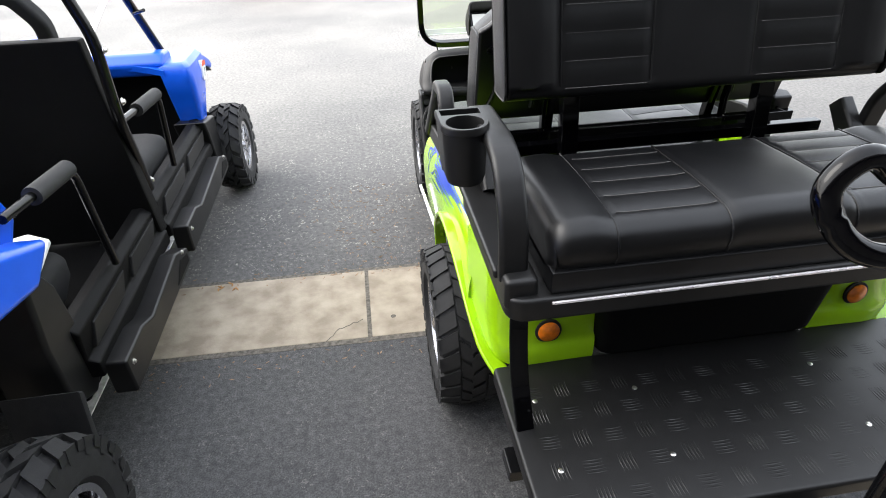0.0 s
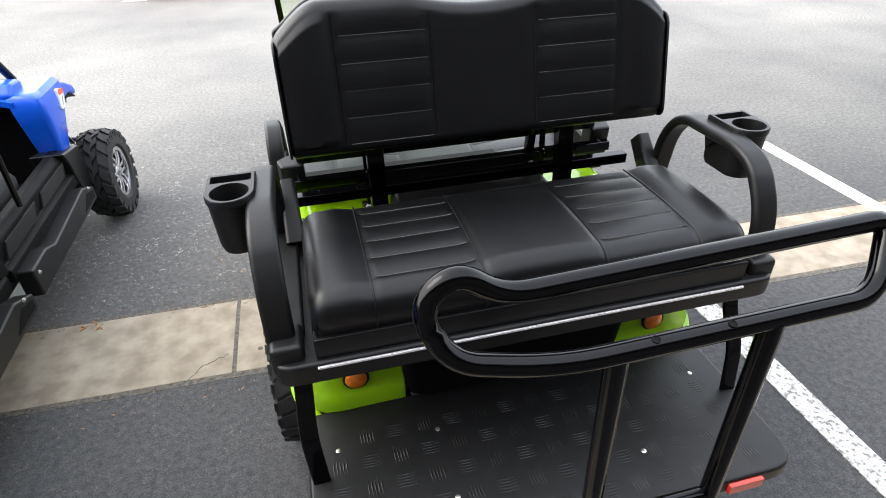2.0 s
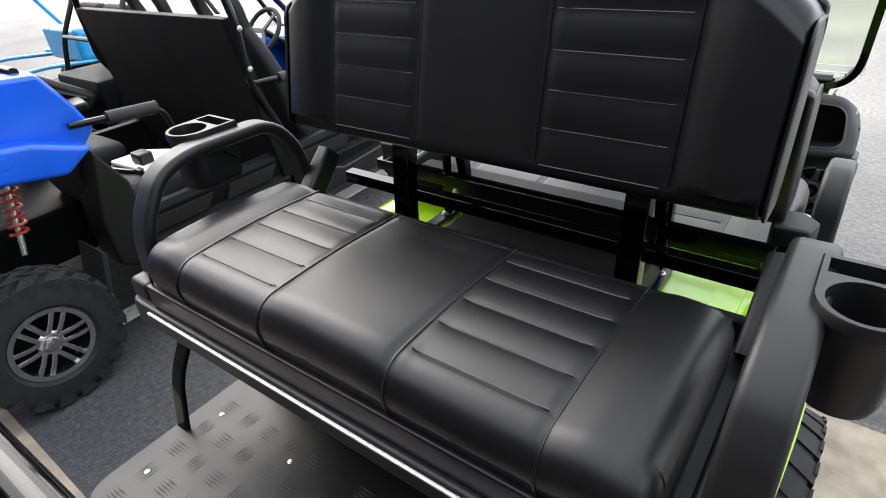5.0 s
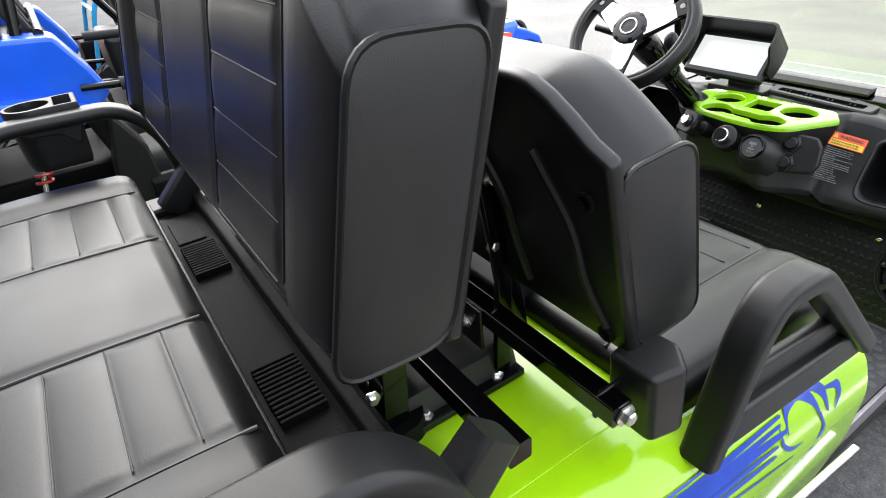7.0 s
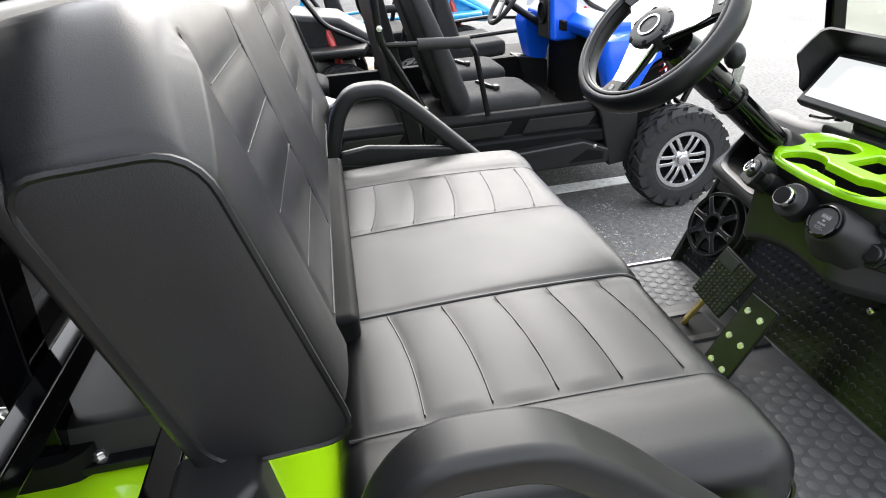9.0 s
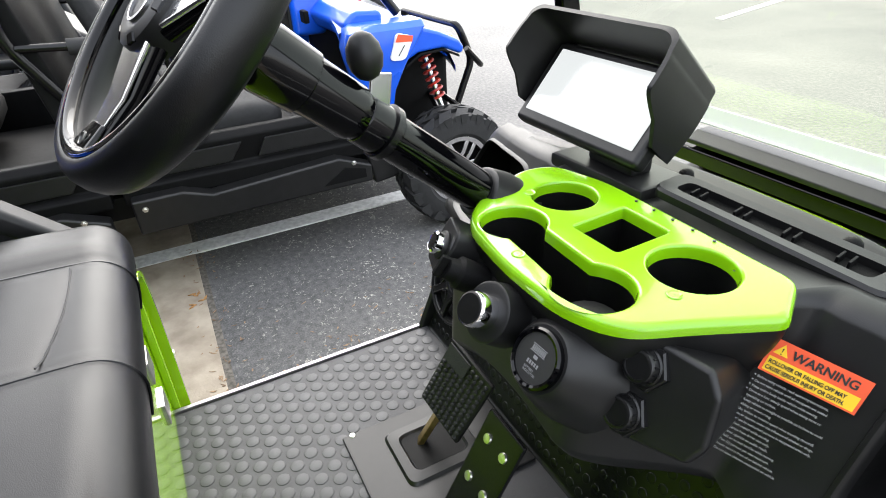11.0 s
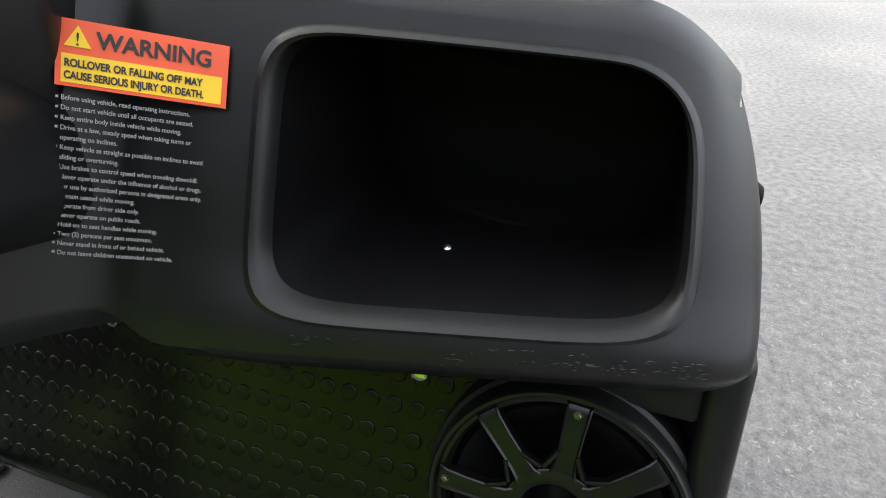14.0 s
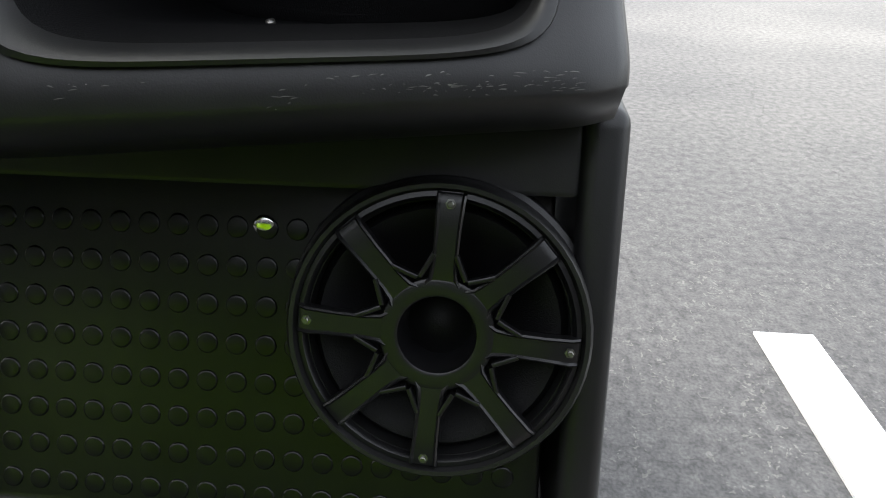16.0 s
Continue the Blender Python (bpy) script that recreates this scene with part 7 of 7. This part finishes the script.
for a in (0, 2.1, 4.2):
    sweep(b, [sc, sc + (bx * math.cos(a) + by * math.sin(a)) * 0.15], rrect(0.03, 0.01, 0.003, 2), up=sax)
tube(b, [sc, (-2.72, 2.2, 0.88)], 0.022, 0, 10)
part("spokes", fwd(b), PLASTIC, us)
# bumper, rack tubes, mirror nub
b = B()
tube(b, [(UC - 0.34, 2.84, 0.45), (UC - 0.34, 2.94, 0.68), (UC - 0.34, 2.86, 0.86), (UC + 0.34, 2.86, 0.86), (UC + 0.34, 2.94, 0.68), (UC + 0.34, 2.84, 0.45)], 0.019, 0.05, 10)
bu = part("front_bumper", fwd(b), STEEL_BLACK, utv, "black tubular front bumper")
for s in (-1, 1):
    b = B()
    tube(b, [(UC + s * 0.34, 2.93, 0.72), (UC + s * 0.58, 2.86, 0.70), (UC + s * 0.60, 2.76, 0.80)], 0.014, 0.05, 8)
    part("corner_guard", fwd(b), STEEL_BLACK, bu)
    b = B()
    lathe(b, [(0.03, 0), (0.03, 0.02), (0.02, 0.03), (0.001, 0.031)], (UC + s * 0.56, 2.68, 0.84), (s * 0.5, 1, 0), 14)
    part("marker_lamp", fwd(b), AMBER, bu, "amber marker lamp")
b = B()
for k in range(6):
    tube(b, [(UC - 0.5 + k * 0.2, -0.65, 1.20), (UC - 0.5 + k * 0.2, 0.15, 1.20)], 0.02, 0, 8)
box(b, (UC - 0.6, -0.68, 1.10), (UC + 0.6, 0.18, 1.18), 0.02)
part("cargo_bed", b, PLASTIC, utv, "ribbed black cargo bed")
b = B()
box(b, (-2.80, 0.95, 0.335), (-2.0, 1.15, 0.37), 0.01)
part("footwell_rail", b, PLASTIC, utv)

# papers and a small device on the rear seat
b = B()
prism(b, [(-2.31, 0.66), (-2.16, 0.67), (-1.96, 0.69), (-2.01, 0.90), (-2.10, 0.95), (-2.30, 0.84)], "z", 0.664, 0.688, 0.008, 3)
tagged(part("manual_bag", b, PAPER), "white paper manual bag lying on the rear seat", "papers")
b = B()
box(b, (-2.17, 0.70, 0.688), (-2.08, 0.77, 0.742), 0.010, 3)
tagged(part("charger_block", b, PLASTIC), "small black charger block on white papers", "charger")


# ======== more machines beyond the buggy ========
def kart(name, x, y, label, tube_mat, body_mat, yaw=0):
    """Small off-road kart with open tube frame."""
    k = thing(name, (x, y, 0), label, "kart", "machines beyond the buggy")
    m = Matrix.Translation((x, y, 0)) @ Matrix.Rotation(radians(yaw), 4, "Z")
    def P(*p):
        return m @ Vector(p)
    for sx in (-0.55, 0.55):
        for sy in (-0.75, 0.80):
            wp = P(sx, sy, 0.27)
            wheel(k, wp, 1 if sx > 0 else -1, 0.268, 0.20, 0.14, 5, chunky=True)
    for s in (-1, 1):
        b = B()
        tube(b, [P(s * 0.42, 1.0, 0.38), P(s * 0.42, -0.9, 0.38), P(s * 0.42, -0.75, 0.95), P(s * 0.38, -0.45, 1.45), P(s * 0.38, 0.30, 1.48), P(s * 0.42, 0.72, 0.82), P(s * 0.36, 1.1, 0.62)], 0.020, 0.08, 8)
        part("side_frame", b, tube_mat, k)
        b = B()
        tube(b, [P(s * 0.42, -0.70, 0.62), P(s * 0.46, 0.10, 0.66), P(s * 0.44, 0.75, 0.60)], 0.018, 0.08, 8)
        part("side_rail", b, tube_mat, k)
        b = B()
        tube(b, [P(s * 0.30, 0.72, 0.86), P(s * 0.46, 0.82, 0.42)], 0.03, 0, 10)
        part("spring_leg", b, SPRING, k, "red spring leg")
        b = B()
        prism(b, [(s * 0.36, 0.55), (s * 0.62, 0.50), (s * 0.64, 1.0), (s * 0.40, 1.05)], "z", 0.60, 0.66, 0.02, 3)
        bmesh.ops.transform(b, matrix=m, verts=b.verts)
        part("fender", b, body_mat, k)
    b = B()
    prism(b, [(0.45, 0.60), (1.15, 0.52), (1.22, 0.62), (0.85, 0.86), (0.45, 0.92)], "x", -0.36, 0.36, 0.05, 3)
    bmesh.ops.transform(b, matrix=m, verts=b.verts)
    part("nose", b, body_mat, k)
    for sx in (-0.2, 0.2):
        b = B()
        prism(b, [(-0.45, 0.42), (0.05, 0.45), (0.05, 0.58), (-0.32, 0.56), (-0.50, 1.18), (-0.60, 1.18), (-0.52, 0.50)], "x", sx - 0.17, sx + 0.17, 0.04, 3)
        bmesh.ops.transform(b, matrix=m, verts=b.verts)
        part("seat", b, FABRIC, k, "black bucket seat")
    b = B()
    box(b, (-0.42, -0.9, 0.33), (0.42, 0.95, 0.40), 0.02, m=m)
    box(b, (-0.35, -0.95, 0.40), (0.35, -0.55, 0.72), 0.04, m=m)
    part("floor_and_engine", b, PLASTIC_DARK, k)
    b = B()
    tube(b, [P(-0.38, -0.45, 1.45), P(0.38, -0.45, 1.45)], 0.018, 0, 8)
    tube(b, [P(-0.42, -0.75, 0.95), P(0.42, -0.75, 0.95)], 0.018, 0, 8)
    part("cross_tube", b, tube_mat, k)
    return k


kart("black_kart", -4.35, 0.2, "black off-road kart with red springs beyond the buggy", STEEL_BLACK, PLASTIC)
kart("blue_kart", -5.75, 1.5, "light blue tube-frame off-road kart", FRAME_BLUE, FRAME_BLUE)
kart("white_kart", -4.30, 2.35, "white and red off-road kart beyond the buggy", STEEL_BLACK, WHITE)
kart("red_kart", -5.9, -0.9, "red off-road kart standing far behind", STEEL_BLACK, CAR_RED)

# parked car far across the lot
car = thing("parked_car", (-2.2, 12.6, 0), "dark red car parked across the lot", "car")
b = B()
rows_ = []
for y, z0, z1, hw in ((-2.1, 0.35, 0.62, 0.78), (-2.0, 0.25, 0.80, 0.84), (-1.2, 0.22, 0.92, 0.88), (-0.7, 0.22, 1.02, 0.88), (0.9, 0.22, 1.02, 0.88), (1.6, 0.25, 0.98, 0.85), (2.1, 0.40, 0.75, 0.78)):
    rows_.append([(-2.2 + p[0], 12.6 + y, (z0 + z1) / 2 + p[1]) for p in rrect(2 * hw, z1 - z0, 0.12, 4)])
skin(b, rows_)
part("body", b, CAR_RED, car)
b = B()
rows_ = []
for y, z1, hw in ((-0.95, 1.02, 0.70), (-0.35, 1.42, 0.62), (0.75, 1.44, 0.62), (1.45, 1.03, 0.68)):
    rows_.append([(-2.2 + p[0], 12.6 + y, 1.0 + (z1 - 1.0) / 2 + p[1]) for p in rrect(2 * hw, max(0.06, z1 - 1.0), 0.025, 3)])
skin(b, rows_)
part("glasshouse", b, GLOSS, car)
for sx in (-1, 1):
    for sy in (-1.35, 1.35):
        wheel(car, (-2.2 + sx * 0.80, 12.6 + sy, 0.32), sx, 0.318, 0.2, 0.21, 5)

# dry leaf litter on the asphalt and along the gutter
b = B()
rf = random.Random(77)
for k in range(420):
    if k % 3 == 0:
        x, y = rf.uniform(-2.2, -0.55), 1.2 + rf.choice((-0.36, 0.34)) * rf.uniform(0.7, 1.15)
    else:
        x, y = rf.gauss(-0.95, 0.22), rf.uniform(1.45, 2.5)
    a, l_, w_ = rf.uniform(0, math.tau), rf.uniform(0.004, 0.014), rf.uniform(0.0015, 0.004)
    c, s_ = math.cos(a), math.sin(a)
    ring = [Vector((x + c * l_ * u - s_ * w_ * v, y + s_ * l_ * u + c * w_ * v, 0.006 + 0.003 * abs(u) * rf.random())) for u, v in ((-1, 0), (-0.2, 1), (1, 0.2), (0.1, -0.9))]
    top = [b.verts.new(p) for p in ring]
    low = [b.verts.new(p - Vector((0, 0, 0.0012))) for p in ring]
    b.faces.new(top)
    b.faces.new(low[::-1])
    for q in range(4):
        b.faces.new((top[q], low[q], low[(q + 1) % 4], top[(q + 1) % 4]))
litter = part("leaf_litter", b, mat("dry_leaves", (0.20, 0.125, 0.07), 0.8, var=0.4, scale=30))
tagged(litter, "scattered small dry brown leaf crumbs on the asphalt", "leaf litter", kind="stuff")
